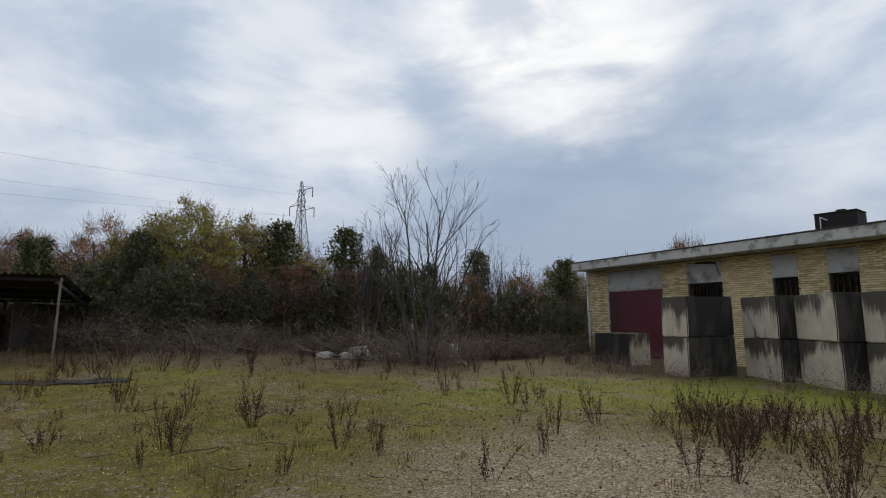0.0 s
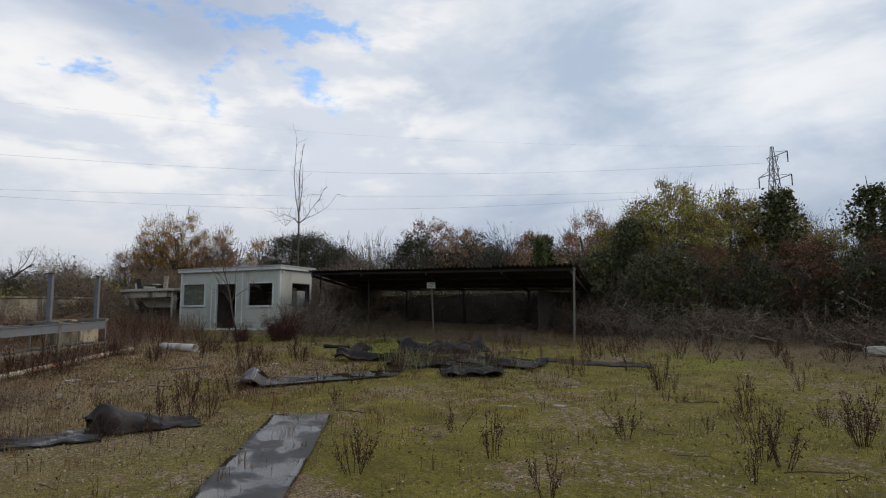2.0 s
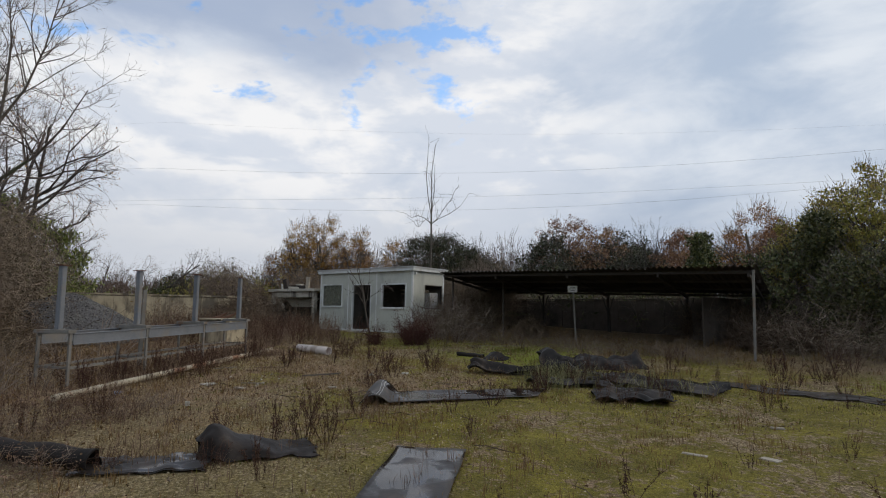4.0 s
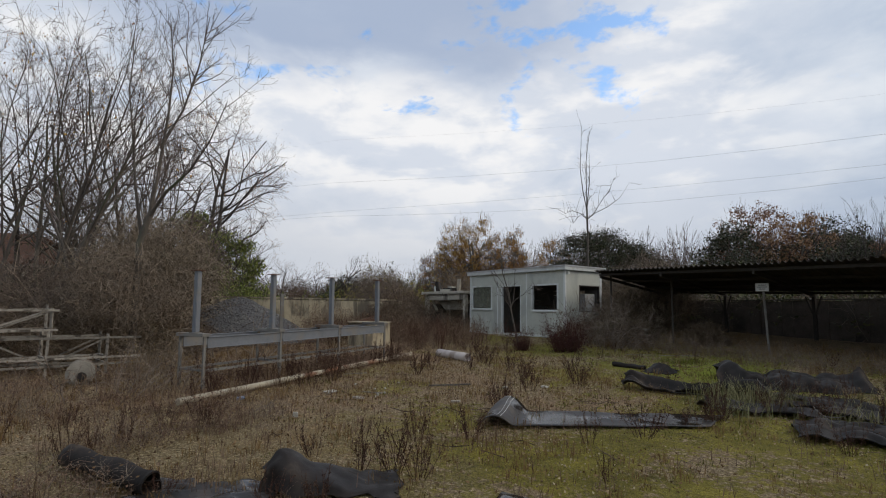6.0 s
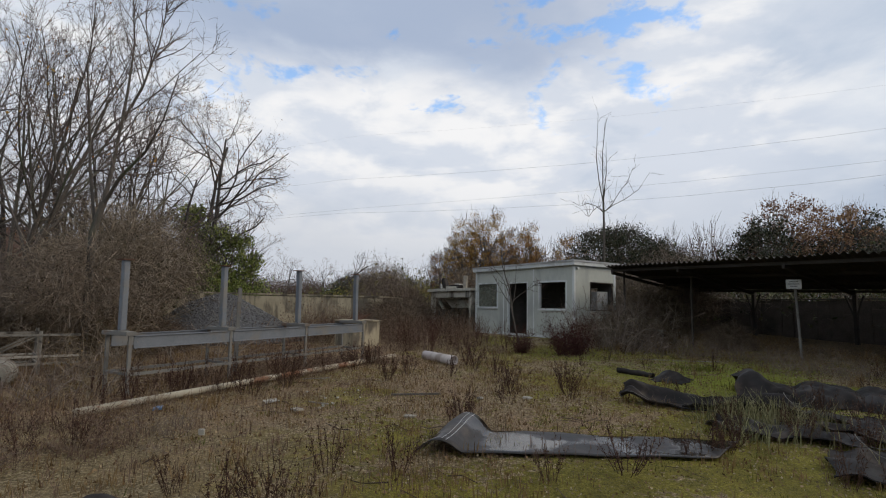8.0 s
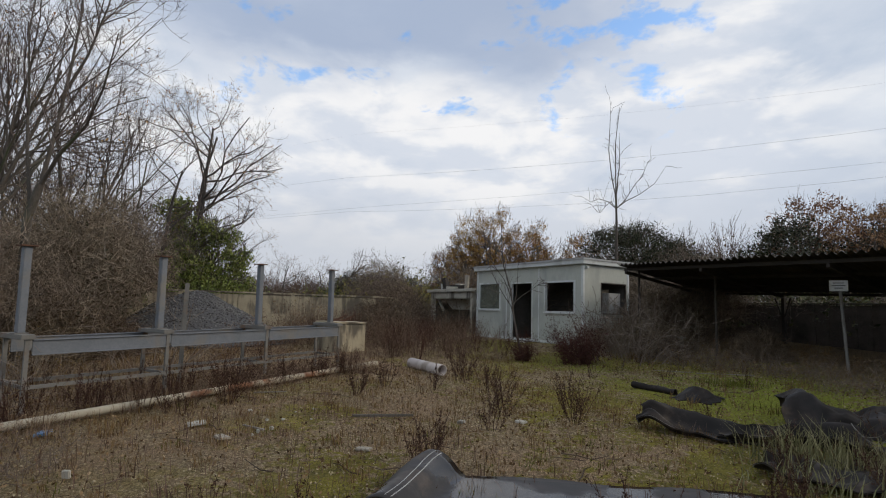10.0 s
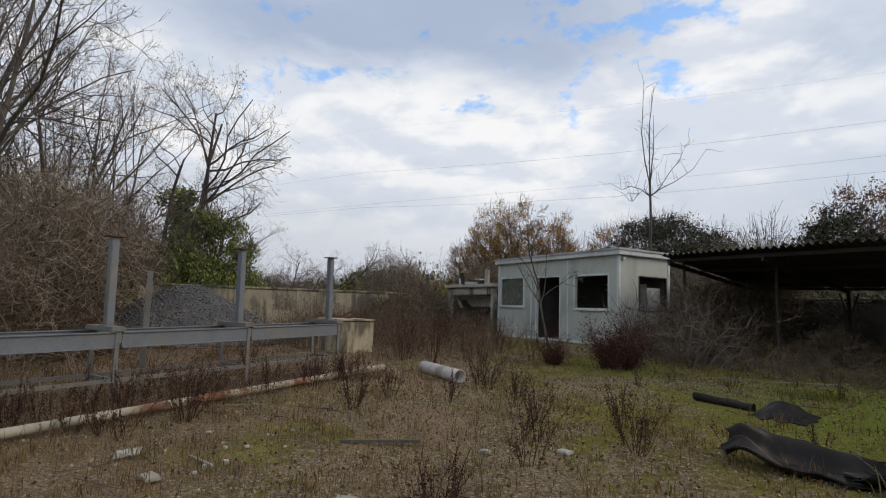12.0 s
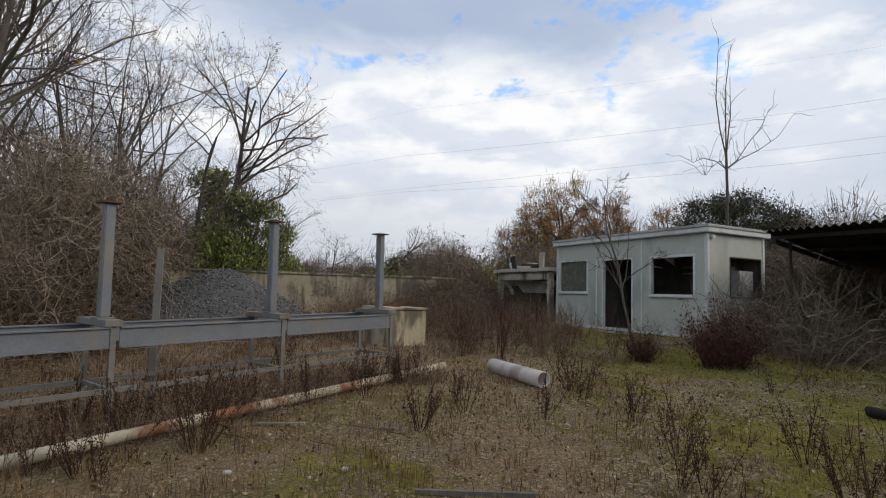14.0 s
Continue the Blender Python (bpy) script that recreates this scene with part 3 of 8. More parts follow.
def build_workshop():
    h = thing("workshop", WALL_AT, "long low workshop of buff brick with a flat concrete roof", "building")
    length, top = 19.0, 3.94
    z = lambda v: v - BASE
    openings = [(1.04, 3.92, 0.0, z(2.74)), (5.08, 6.48, 0.0, z(2.71)), (8.26, 9.07, z(1.3), z(2.71)),
                (9.94, 10.76, z(1.3), z(2.74)), (12.4, 13.3, z(1.3), z(2.73)), (15.0, 15.9, z(1.3), z(2.73))]
    panels = [(o[0], o[1], o[3], z(3.46)) for o in openings]
    bm = panel_with_holes(length, top, 0.28, openings)
    bmesh.ops.translate(bm, verts=bm.verts, vec=(0, 0.035, 0))
    wall = part("wall", bm, M["mortar"], h, "mortar bed of the front wall")
    for nm, m, ln in (("end_wall", pose(0, 0.035, 0, 0, 0, 90), 8.0), ("end_wall", pose(length, 0.035, 0, 0, 0, 90), 8.0)):
        b = panel_with_holes(ln, top, 0.25, [])
        bmesh.ops.transform(b, matrix=m, verts=b.verts)
        part(nm, b, M["brick"], h)
    b = block(0, length, 8.0, 8.25, 0, top)
    part("back_wall", b, M["brick"], h)
    part("inner_floor", block(0.05, length - 0.3, 0.4, 7.9, 0.0, 0.06), M["inside_shade"], h)
    # flat roof with a deep concrete edge
    part("roof", block(-0.2, length + 0.9, -0.95, 8.6, z(3.60), z(3.94), 0.012), M["fascia"], h, "grey concrete roof slab, stained along its edge")
    part("roofing", block(-0.23, length + 0.94, -0.98, 8.64, z(3.944), z(3.985), 0.008), M["roofing"], h, "black roofing felt edge")
    for x0, x1, z0, z1 in panels:
        part("lintel_panel", block(x0, x1, -0.012, 0.03, z0, z1, 0.004), M["grey_panel"], h, "grey rendered panel above the opening")
    # sectional door
    d = part("garage_door", block(1.06, 3.90, 0.10, 0.13, 0.0, z(2.6)), M["red_door"], h, "closed maroon ribbed metal door")
    slat = block(1.06, 3.90, 0.065, 0.10, 0.006, 0.124, 0.012)
    me = None
    for i in range(22):
        if me is None:
            s = part("slat", slat, M["red_door"], d)
            me = s.data
        else:
            s = part("slat", me, None, d)
        s.location = (0, 0, i * 0.132)
    part("door_frame", window_ring(0.98, 3.98, -0.2, z(2.74), 0.0, 0.06, 0.07), M["fascia"], h)
    part("door_head", block(1.06, 3.90, 0.06, 0.09, z(2.60), z(2.72)), M["grey_panel"], h)
    # iron grilles in the other openings
    for x0, x1, z0, z1 in openings[1:]:
        g = part("window_grille", window_ring(x0, x1, z0, z1, 0.10, 0.16, 0.05), M["dark_iron"], h, "rusty dark iron grille")
        n = max(3, int((x1 - x0) / 0.14))
        for i in range(1, n):
            x = x0 + (x1 - x0) * i / n
            part("grille_bar", bar(bmesh.new(), (x, 0.13, z0 + 0.03), (x, 0.13, z1 - 0.03), 0.018, 0.018), M["dark_iron"], g)
        k = int((z1 - z0) / 0.2)
        for i in range(k):
            zz = z0 + (z1 - z0) * i / k
            part("grille_bar", bar(bmesh.new(), (x0 + 0.03, 0.145, zz), (x1 - 0.03, 0.145, min(zz + (x1 - x0), z1 - 0.02)), 0.012, 0.012), M["dark_iron"], g)
        part("sill", block(x0 - 0.05, x1 + 0.05, -0.05, 0.2, z0 - 0.07, z0 - 0.004, 0.006), M["fascia"], h) if z0 > 0.5 else None
    # rainwater pipe at the corner
    p = part("drainpipe", rod(rod(bmesh.new(), (-0.1, -0.1, 0.35), (-0.1, -0.1, z(3.60)), 0.055), (-0.1, -0.1, 0.38), (-0.22, -0.2, 0.1), 0.055), M["cabin_trim"], h, "pale plastic drainpipe")
    for zz in (0.9, 2.1, 3.3):
        part("pipe_clip", block(-0.17, -0.03, -0.17, 0.03, zz, zz + 0.04), M["zinc_worn"], p)
    part("lamp_arm", bar(bar(bmesh.new(), (5.5, -0.03, z(3.47)), (6.32, -0.06, z(3.40)), 0.05, 0.07), (6.32, -0.06, z(3.40)), (6.42, -0.04, z(2.95)), 0.022, 0.022), M["dark_iron"], h)
    # tank on the roof
    t = thing("roof_tank", WALL_AT @ pose(9.72, 1.6, 3.99 - BASE, 0, 0, 8), "stained concrete water tank on the flat roof", "tank")
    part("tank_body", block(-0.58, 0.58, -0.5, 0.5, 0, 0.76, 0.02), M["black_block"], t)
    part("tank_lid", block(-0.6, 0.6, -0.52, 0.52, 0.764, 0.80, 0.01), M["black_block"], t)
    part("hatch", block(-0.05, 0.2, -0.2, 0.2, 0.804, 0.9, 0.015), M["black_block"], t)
    part("tank_pipe", rod(rod(bmesh.new(), (-0.4, -0.55, 0.0), (-0.4, -0.55, 0.66), 0.018), (-0.4, -0.55, 0.66), (-0.2, -0.55, 0.54), 0.018), M["cabin_trim"], t, "white pipe bent over")
    return h, wall, openings, panels


workshop, workshop_wall, workshop_openings, workshop_panels = build_workshop()


# ---- stacked concrete blocks ----
def build_blocks():
    def cast(dark_long):
        bm = block(-0.85, 0.85, -0.50, 0.50, 0, 1.12, 0.025)
        bmesh.ops.subdivide_edges(bm, edges=[e for e in bm.edges if e.calc_length() > 0.5], cuts=2, use_grid_fill=True)
        bm.normal_update()
        # faces on the shaded sides take the near-black copy
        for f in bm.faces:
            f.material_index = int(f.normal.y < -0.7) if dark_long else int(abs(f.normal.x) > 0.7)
        for v in bm.verts:
            v.co += Vector(noise.noise_vector(v.co * 2.3)) * 0.012
        ob = single("concrete_block", bm, M["block"], Matrix(), "grey cast concrete block with black water stains and near-black shaded faces", "concrete block", "stacked concrete blocks")
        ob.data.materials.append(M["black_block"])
        return ob
    rng = random.Random(4)
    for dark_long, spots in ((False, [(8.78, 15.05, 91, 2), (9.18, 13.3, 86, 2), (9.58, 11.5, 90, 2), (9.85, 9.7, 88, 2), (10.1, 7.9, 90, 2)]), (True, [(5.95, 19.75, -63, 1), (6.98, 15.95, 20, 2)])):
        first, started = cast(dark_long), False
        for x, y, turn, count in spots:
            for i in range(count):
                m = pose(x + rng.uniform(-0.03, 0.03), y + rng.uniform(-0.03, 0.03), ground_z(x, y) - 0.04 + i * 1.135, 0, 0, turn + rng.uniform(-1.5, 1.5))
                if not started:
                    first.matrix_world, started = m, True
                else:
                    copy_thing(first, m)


build_blocks()


# ---- site cabin ----
CABIN_AT = pose(-28.79, 8.91, 0.575, 0, 0, 25)


def build_cabin():
    c = thing("site_cabin", CABIN_AT, "abandoned pale grey prefab site cabin with broken windows", "cabin")
    ln, dp, ht = 5.74, 2.22, 2.63
    front = [(0.18, 1.48, 1.12, 2.10), (2.19, 3.32, 0.06, 2.08), (4.01, 5.36, 1.08, 2.07)]
    side = [(0.86, 2.07, 1.06, 2.05)]
    back = [(4.3, 5.0, 1.25, 1.9)]
    t = 0.06
    w = part("front_wall", panel_with_holes(ln, ht, t, front), M["cabin"], c)
    for x in (1.90, 3.68):
        part("panel_joint", block(x - 0.03, x + 0.03, -0.014, -0.002, 0.02, ht - 0.02, 0.004), M["cabin_trim"], w)
    for x0, x1, z0, z1 in (front[0], front[2]):
        f = part("window_frame", window_ring(x0 - 0.05, x1 + 0.05, z0 - 0.05, z1 + 0.05, -0.025, t + 0.02, 0.06), M["cabin_trim"], w, "white window frame")
        part("sill", block(x0 - 0.07, x1 + 0.07, -0.06, -0.027, z0 - 0.07, z0 - 0.03, 0.005), M["cabin_trim"], f)
    pane = part("pane", block(front[0][0] + 0.01, front[0][1] - 0.01, 0.025, 0.031, 1.13, 2.09), M["glass"], w, "dirty greenish glass pane")
    pane.visible_shadow = False
    part("door_frame", window_ring(2.15, 3.36, 0.0, 2.12, -0.02, t + 0.02, 0.045), M["cabin_trim"], w)
    b = panel_with_holes(dp, ht, t, side)
    bmesh.ops.transform(b, matrix=pose(ln, 0, 0, 0, 0, 90), verts=b.verts)
    r = part("side_wall", b, M["cabin"], c)
    b = window_ring(side[0][0] - 0.025, side[0][1] + 0.025, 1.035, 2.075, -0.012, t + 0.02, 0.03)
    bmesh.ops.transform(b, matrix=pose(ln, 0, 0, 0, 0, 90) @ Matrix.Diagonal((1, 1, 1, 1)), verts=b.verts)
    part("window_frame", b, M["dark_iron"], r, "thin dark window frame, its glass gone")
    b = panel_with_holes(dp, ht, t, [])
    bmesh.ops.transform(b, matrix=pose(t, 0, 0, 0, 0, 90), verts=b.verts)
    part("end_wall", b, M["cabin"], c)
    b = panel_with_holes(ln, ht, t, back)
    bmesh.ops.translate(b, verts=b.verts, vec=(0, dp - t, 0))
    part("back_wall", b, M["cabin"], c)
    part("corner_post", block(ln - 0.07, ln + 0.02, -0.02, 0.07, -0.05, ht, 0.008), M["cabin_trim"], c)
    part("corner_post", block(-0.02, 0.07, -0.02, 0.07, -0.05, ht, 0.008), M["cabin_trim"], c)
    part("corner_post", block(ln - 0.07, ln + 0.02, dp - 0.07, dp + 0.02, -0.05, ht, 0.008), M["cabin_trim"], c)
    part("cabin_floor", block(0.0, ln, 0.0, dp, -0.12, 0.04, 0.005), M["dark_timber"], c)
    part("cabin_ceiling", block(0.05, ln - 0.05, 0.05, dp - 0.05, ht - 0.16, ht - 0.02), M["cabin_roof"], c)
    # overhanging roof tray with a folded edge
    rf = part("roof", block(-0.12, ln + 0.12, -0.12, dp + 0.14, ht + 0.004, ht + 0.17, 0.015), M["cabin_trim"], c)
    part("roof_edge", block(-0.15, ln + 0.15, -0.15, dp + 0.17, ht + 0.13, ht + 0.2, 0.01), M["cabin_roof"], rf, "weathered folded roof edge")
    part("siren_box", block(ln + 0.01, ln + 0.09, 0.10, 0.2, ht - 0.14, ht - 0.05, 0.01), M["cabin_trim"], c)
    for x in (0.3, 2.8, 5.4):
        part("foot_block", block(x - 0.15, x + 0.15, 0.1, 0.4, -0.35, -0.125, 0.01), M["pale_concrete"], c)
    # inside, seen through the holes; dark linings are added to stand for shade
    part("inner_partition", block(1.82, 1.86, 0.1, 1.4, 0.05, 2.4), M["inside_shade"], c)
    part("shelf_board", bar(bmesh.new(), (3.8, 1.6, 1.72), (5.5, 1.8, 1.70), 0.2, 0.03), M["whitewood"], c)
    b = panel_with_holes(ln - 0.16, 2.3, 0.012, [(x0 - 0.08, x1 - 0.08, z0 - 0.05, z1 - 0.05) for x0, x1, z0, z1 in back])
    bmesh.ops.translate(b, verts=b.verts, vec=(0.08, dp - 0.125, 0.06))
    part("back_lining", b, M["inside_shade"], c)
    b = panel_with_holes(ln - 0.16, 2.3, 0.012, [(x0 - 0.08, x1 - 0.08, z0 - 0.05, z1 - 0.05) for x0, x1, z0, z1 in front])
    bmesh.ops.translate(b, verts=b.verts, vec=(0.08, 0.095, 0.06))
    part("front_lining", b, M["inside_shade"], c)
    part("floor_lining", block(0.1, ln - 0.1, 0.15, dp - 0.15, 0.044, 0.056), M["inside_shade"], c)
    part("ceiling_lining", block(0.1, ln - 0.1, 0.15, dp - 0.15, ht - 0.185, ht - 0.165), M["inside_shade"], c)
    part("wall_cupboard", block(ln - 0.75, ln - 0.12, 1.35, 1.95, 0.06, 1.75, 0.01), M["cabin_roof"], c, "pale grey cupboard left inside")
    part("door_step", block(2.1, 3.4, -0.42, -0.04, -0.16, -0.02, 0.02), M["pale_concrete"], c)
    part("skirting_rail", block(0.02, ln - 0.02, -0.022, -0.003, 0.0, 0.09, 0.004), M["cabin_trim"], c)
    part("fallen_panel", bar(bmesh.new(), (3.6, 1.9, 1.9), (5.5, 1.0, 2.0), 0.25, 0.03), M["whitewood"], c)


build_cabin()


# ---- concrete canopy beside the cabin ----
def build_canopy():
    at = pose(-33.15, 7.55, 0.72, 0, 0, 25)
    c = thing("concrete_shelter", at, "open concrete shelter with a broken slab top and scrap on it", "shelter")
    bm = block(-0.12, 3.6, -0.25, 1.9, 1.70, 1.84, 0.02)
    bmesh.ops.subdivide_edges(bm, edges=[e for e in bm.edges if e.calc_length() > 1.0], cuts=9, use_grid_fill=True)
    for v in bm.verts:
        v.co += Vector(noise.noise_vector(v.co * 3.1)) * 0.03
    part("slab", bm, M["pale_concrete"], c, "chipped concrete slab")
    part("beam", block(0.24, 3.5, -0.12, 0.1, 1.40, 1.696, 0.02), M["pale_concrete"], c)
    for x in (0.0, 3.3):
        for y in (-0.1, 1.55):
            part("column", block(x, x + 0.2, y, y + 0.2, -0.2, 1.696, 0.02), M["pale_concrete"], c)
    # hopper-shaped fascia below the beam
    b = bmesh.new()
    pts = [(0.42, 1.39), (3.2, 1.39), (2.6, 0.92), (1.1, 0.92)]
    lo = [b.verts.new((x, 0.45, z)) for x, z in pts]
    hi = [b.verts.new((x, 0.54, z)) for x, z in pts]
    b.faces.new(lo), b.faces.new(hi[::-1])
    for k in range(4):
        b.faces.new((lo[k], lo[(k + 1) % 4], hi[(k + 1) % 4], hi[k]))
    part("hopper", b, M["pale_concrete"], c, "stained tapering concrete hopper front")
    b = bmesh.new()
    bar(b, (0.3, 0.2, 1.36), (0.72, 0.2, 0.86), 0.1, 0.1)
    part("brace", b, M["pale_concrete"], c)
    part("back_panel", block(0.25, 3.25, 1.45, 1.53, -0.1, 1.69), M["dark_timber"], c)
    part("side_panel", block(0.06, 0.14, 0.14, 1.5, -0.1, 1.2), M["dark_timber"], c)

    def scrap(name, bm_, mat, m, label):
        single(name, bm_, M[mat], at @ m, label, "scrap")
    scrap("scrap_box", block(-0.13, 0.13, -0.12, 0.12, 0, 0.55, 0.02), "dark_iron", pose(0.72, 0.35, 1.86, 0, -16, 8), "dark rusty metal box leaning on the concrete slab")
    scrap("timber_offcut", block(-0.11, 0.11, -0.05, 0.05, 0, 0.62, 0.01), "whitewood", pose(2.45, 0.3, 1.85, 0, 3, 5), "pale upright offcut of timber on the concrete slab")
    scrap("rusty_case", block(-0.45, 0.45, -0.2, 0.2, 0, 0.2, 0.02), "dark_iron", pose(1.6, 0.5, 1.85, 0, 0, 20), "low dark metal case on the concrete slab")
    for k, (x, y, w, h) in enumerate(((1.05, 0.15, 0.35, 0.1), (1.75, 0.0, 0.5, 0.12), (2.15, 0.2, 0.3, 0.16), (1.3, 0.75, 0.4, 0.28))):
        b = block(-w / 2, w / 2, -0.14, 0.14, 0, h, 0.02)
        for v in b.verts:
            v.co += Vector(noise.noise_vector(v.co * 6 + Vector((k, 0, 0)))) * 0.05
        scrap("concrete_lump", b, "pale_concrete" if k % 2 else "dark_iron", pose(x, y, 1.86, 0, 0, k * 37), "broken lump of rubbish lying on the concrete slab")
    single("white_stub_pipe", rod(bmesh.new(), (0, 0, 0), (0, 0, 0.30), 0.045, sides=12), M["cabin_trim"], at @ pose(0.38, 0.3, 1.85, 6, 0, 0), "short white pipe upright on the concrete slab", "pipe")


build_canopy()


# ---- open shed with a corrugated roof ----
SHED_AT = pose(-22.25, 11.9, 0.0, 0, 0, 16.5)



def roof_height(u, v):
    """Height of the shed's roof at u along the front and v towards the back."""
    return 3.09 - 0.026 * u - 0.082 * v


def under_roof(u, v, z=0.0):
    """The shed's sides are not square to its front, and not parallel."""
    return Vector((u - (0.33 - 0.012 * u) * v, v, z))


def shed_ground(u, v):
    p = SHED_AT @ under_roof(u, v)
    return ground_z(p.x, p.y)


def build_shed():
    s = thing("open_shed", SHED_AT, "open-fronted shed with a dark sagging corrugated roof", "shed")
    wave, n = 0.177, 8
    cols, ln, dp = 12, 11.5, 6.2
    for c in range(cols):
        u0, u1 = ln * c / cols - 0.02, ln * (c + 1) / cols + 0.02
        us = np.arange(u0, u1 + 0.001, wave / n)
        vs = np.linspace(-0.05 - 0.03 * math.sin(c * 2.1), dp + 0.05 * math.sin(c * 1.7), 7)
        verts, k = [], len(us)
        for off in (0.0, -0.006):
            for v in vs:
                sag = -0.03 * math.sin(math.pi * v / dp) * (1 + 0.4 * math.sin(c * 1.3)) + 0.012 * math.sin(c * 3.7)
                verts += [tuple(under_roof(u, v, roof_height(u, v) + sag + 0.03 * math.cos(2 * math.pi * u / wave) + off + 0.004 * (c % 2))) for u in us]
        i = np.arange(len(vs) * k).reshape(len(vs), k)
        f = np.stack([i[:-1, :-1], i[:-1, 1:], i[1:, 1:], i[1:, :-1]], -1).reshape(-1, 4)
        f = np.concatenate([f, f[:, ::-1] + len(vs) * k])
        part("roof_sheet", mesh_data("roof_sheet", verts, f, M["corrugated"], True), None, s, "dark weathered corrugated sheet")
    for v in (0.3, 2.1, 4.0, 5.9):
        part("purlin", bar(bmesh.new(), under_roof(0.05, v, roof_height(0, v) - 0.1), under_roof(ln - 0.05, v, roof_height(ln, v) - 0.1), 0.06, 0.08), M["near_black_timber"], s)
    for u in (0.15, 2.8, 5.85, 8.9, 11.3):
        part("rafter", bar(bmesh.new(), under_roof(u, 0.2, roof_height(u, 0.2) - 0.19), under_roof(u, 6.1, roof_height(u, 6.1) - 0.19), 0.06, 0.1), M["near_black_timber"], s)
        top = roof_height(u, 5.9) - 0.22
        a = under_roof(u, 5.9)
        post = part("back_post", bar(bmesh.new(), (a.x, a.y, shed_ground(u, 5.9) - 0.1), (a.x, a.y, top), 0.1, 0.1), M["near_black_timber"], s)
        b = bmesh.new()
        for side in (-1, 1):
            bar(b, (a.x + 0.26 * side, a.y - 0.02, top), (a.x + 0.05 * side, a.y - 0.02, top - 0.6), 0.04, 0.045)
        part("knee_brace", b, M["near_black_timber"], post)
    for u, v, lean, mt in ((11.42, 0.15, 0.06, "zinc_worn"), (2.5, 1.6, 0.0, "dark_timber"), (0.2, 0.9, 0.0, "near_black_timber")):
        a = under_roof(u, v)
        part("front_post", rod(bmesh.new(), (a.x - lean, v, shed_ground(u, v) - 0.1), (a.x, v, roof_height(u, v) - 0.06), 0.035, sides=10), M[mt], s, "pale thin steel prop" if u > 11 else "")
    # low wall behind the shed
    w = thing("shed_back_wall", SHED_AT, "low dark brown wall behind the open shed", "wall", kind="structure")
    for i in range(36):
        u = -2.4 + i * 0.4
        part("board", block(u, u + 0.385, 6.6 + 0.012 * (i % 3), 6.64 + 0.012 * (i % 3), 0.1, 2.10 + 0.02 * math.sin(i * 5.1)), M["dark_brown_wall"], w)
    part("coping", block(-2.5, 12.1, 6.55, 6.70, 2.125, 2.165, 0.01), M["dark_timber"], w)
    part("end_boards", block(9.3, 9.34, 2.4, 6.3, 0.2, 2.1, 0.005), M["dark_brown_wall"], w)
    part("stacked_boards", block(8.2, 9.2, 4.6, 6.2, 0.2, 1.95, 0.03), M["dark_brown_wall"], w)
    b = bmesh.new()
    for u, h in ((0.9, 0.75), (1.9, 0.7), (3.0, 0.8)):
        bar(b, (u, 0.4, 0.4), (u, 0.4, 0.55 + h * 0.6), 0.06, 0.06)
    bar(b, (0.8, 0.4, 1.02), (3.1, 0.4, 1.05), 0.1, 0.05)
    single("timber_rail", b, M["old_timber"], SHED_AT @ pose(-1.2, 0.15, 0.0), "broken grey timber rail in the brambles beside the cabin", "rail")


build_shed()


# ---- leaning sign ----
def build_sign():
    foot, top = Vector((-17.17, 14.51, 0.42)), Vector((-17.36, 14.58, 2.46))
    s = thing("sign_post", Matrix.Translation(foot), "small white board on a leaning pale steel post", "sign")
    part("post", rod(bmesh.new(), (0, 0, -0.1), top - foot - Vector((0, 0, 0.22)), 0.03, sides=10), M["zinc_worn"], s)
    b = block(-0.165, 0.165, -0.012, 0.012, -0.115, 0.115, 0.004)
    m = Matrix.Translation(top - foot - Vector((0, 0, 0.10))) @ pose(0, -0.035, 0, 0, 0, 48)
    bmesh.ops.transform(b, matrix=m, verts=b.verts)
    board = part("board", b, M["sign"], s, "weathered white board with faded print")
    for i, wd in enumerate((0.2, 0.24, 0.15)):
        b = block(-wd / 2, wd / 2, -0.017, -0.013, 0.05 - i * 0.055, 0.068 - i * 0.055)
        bmesh.ops.transform(b, matrix=m, verts=b.verts)
        part("print_bar", b, M["ink"], board)


build_sign()


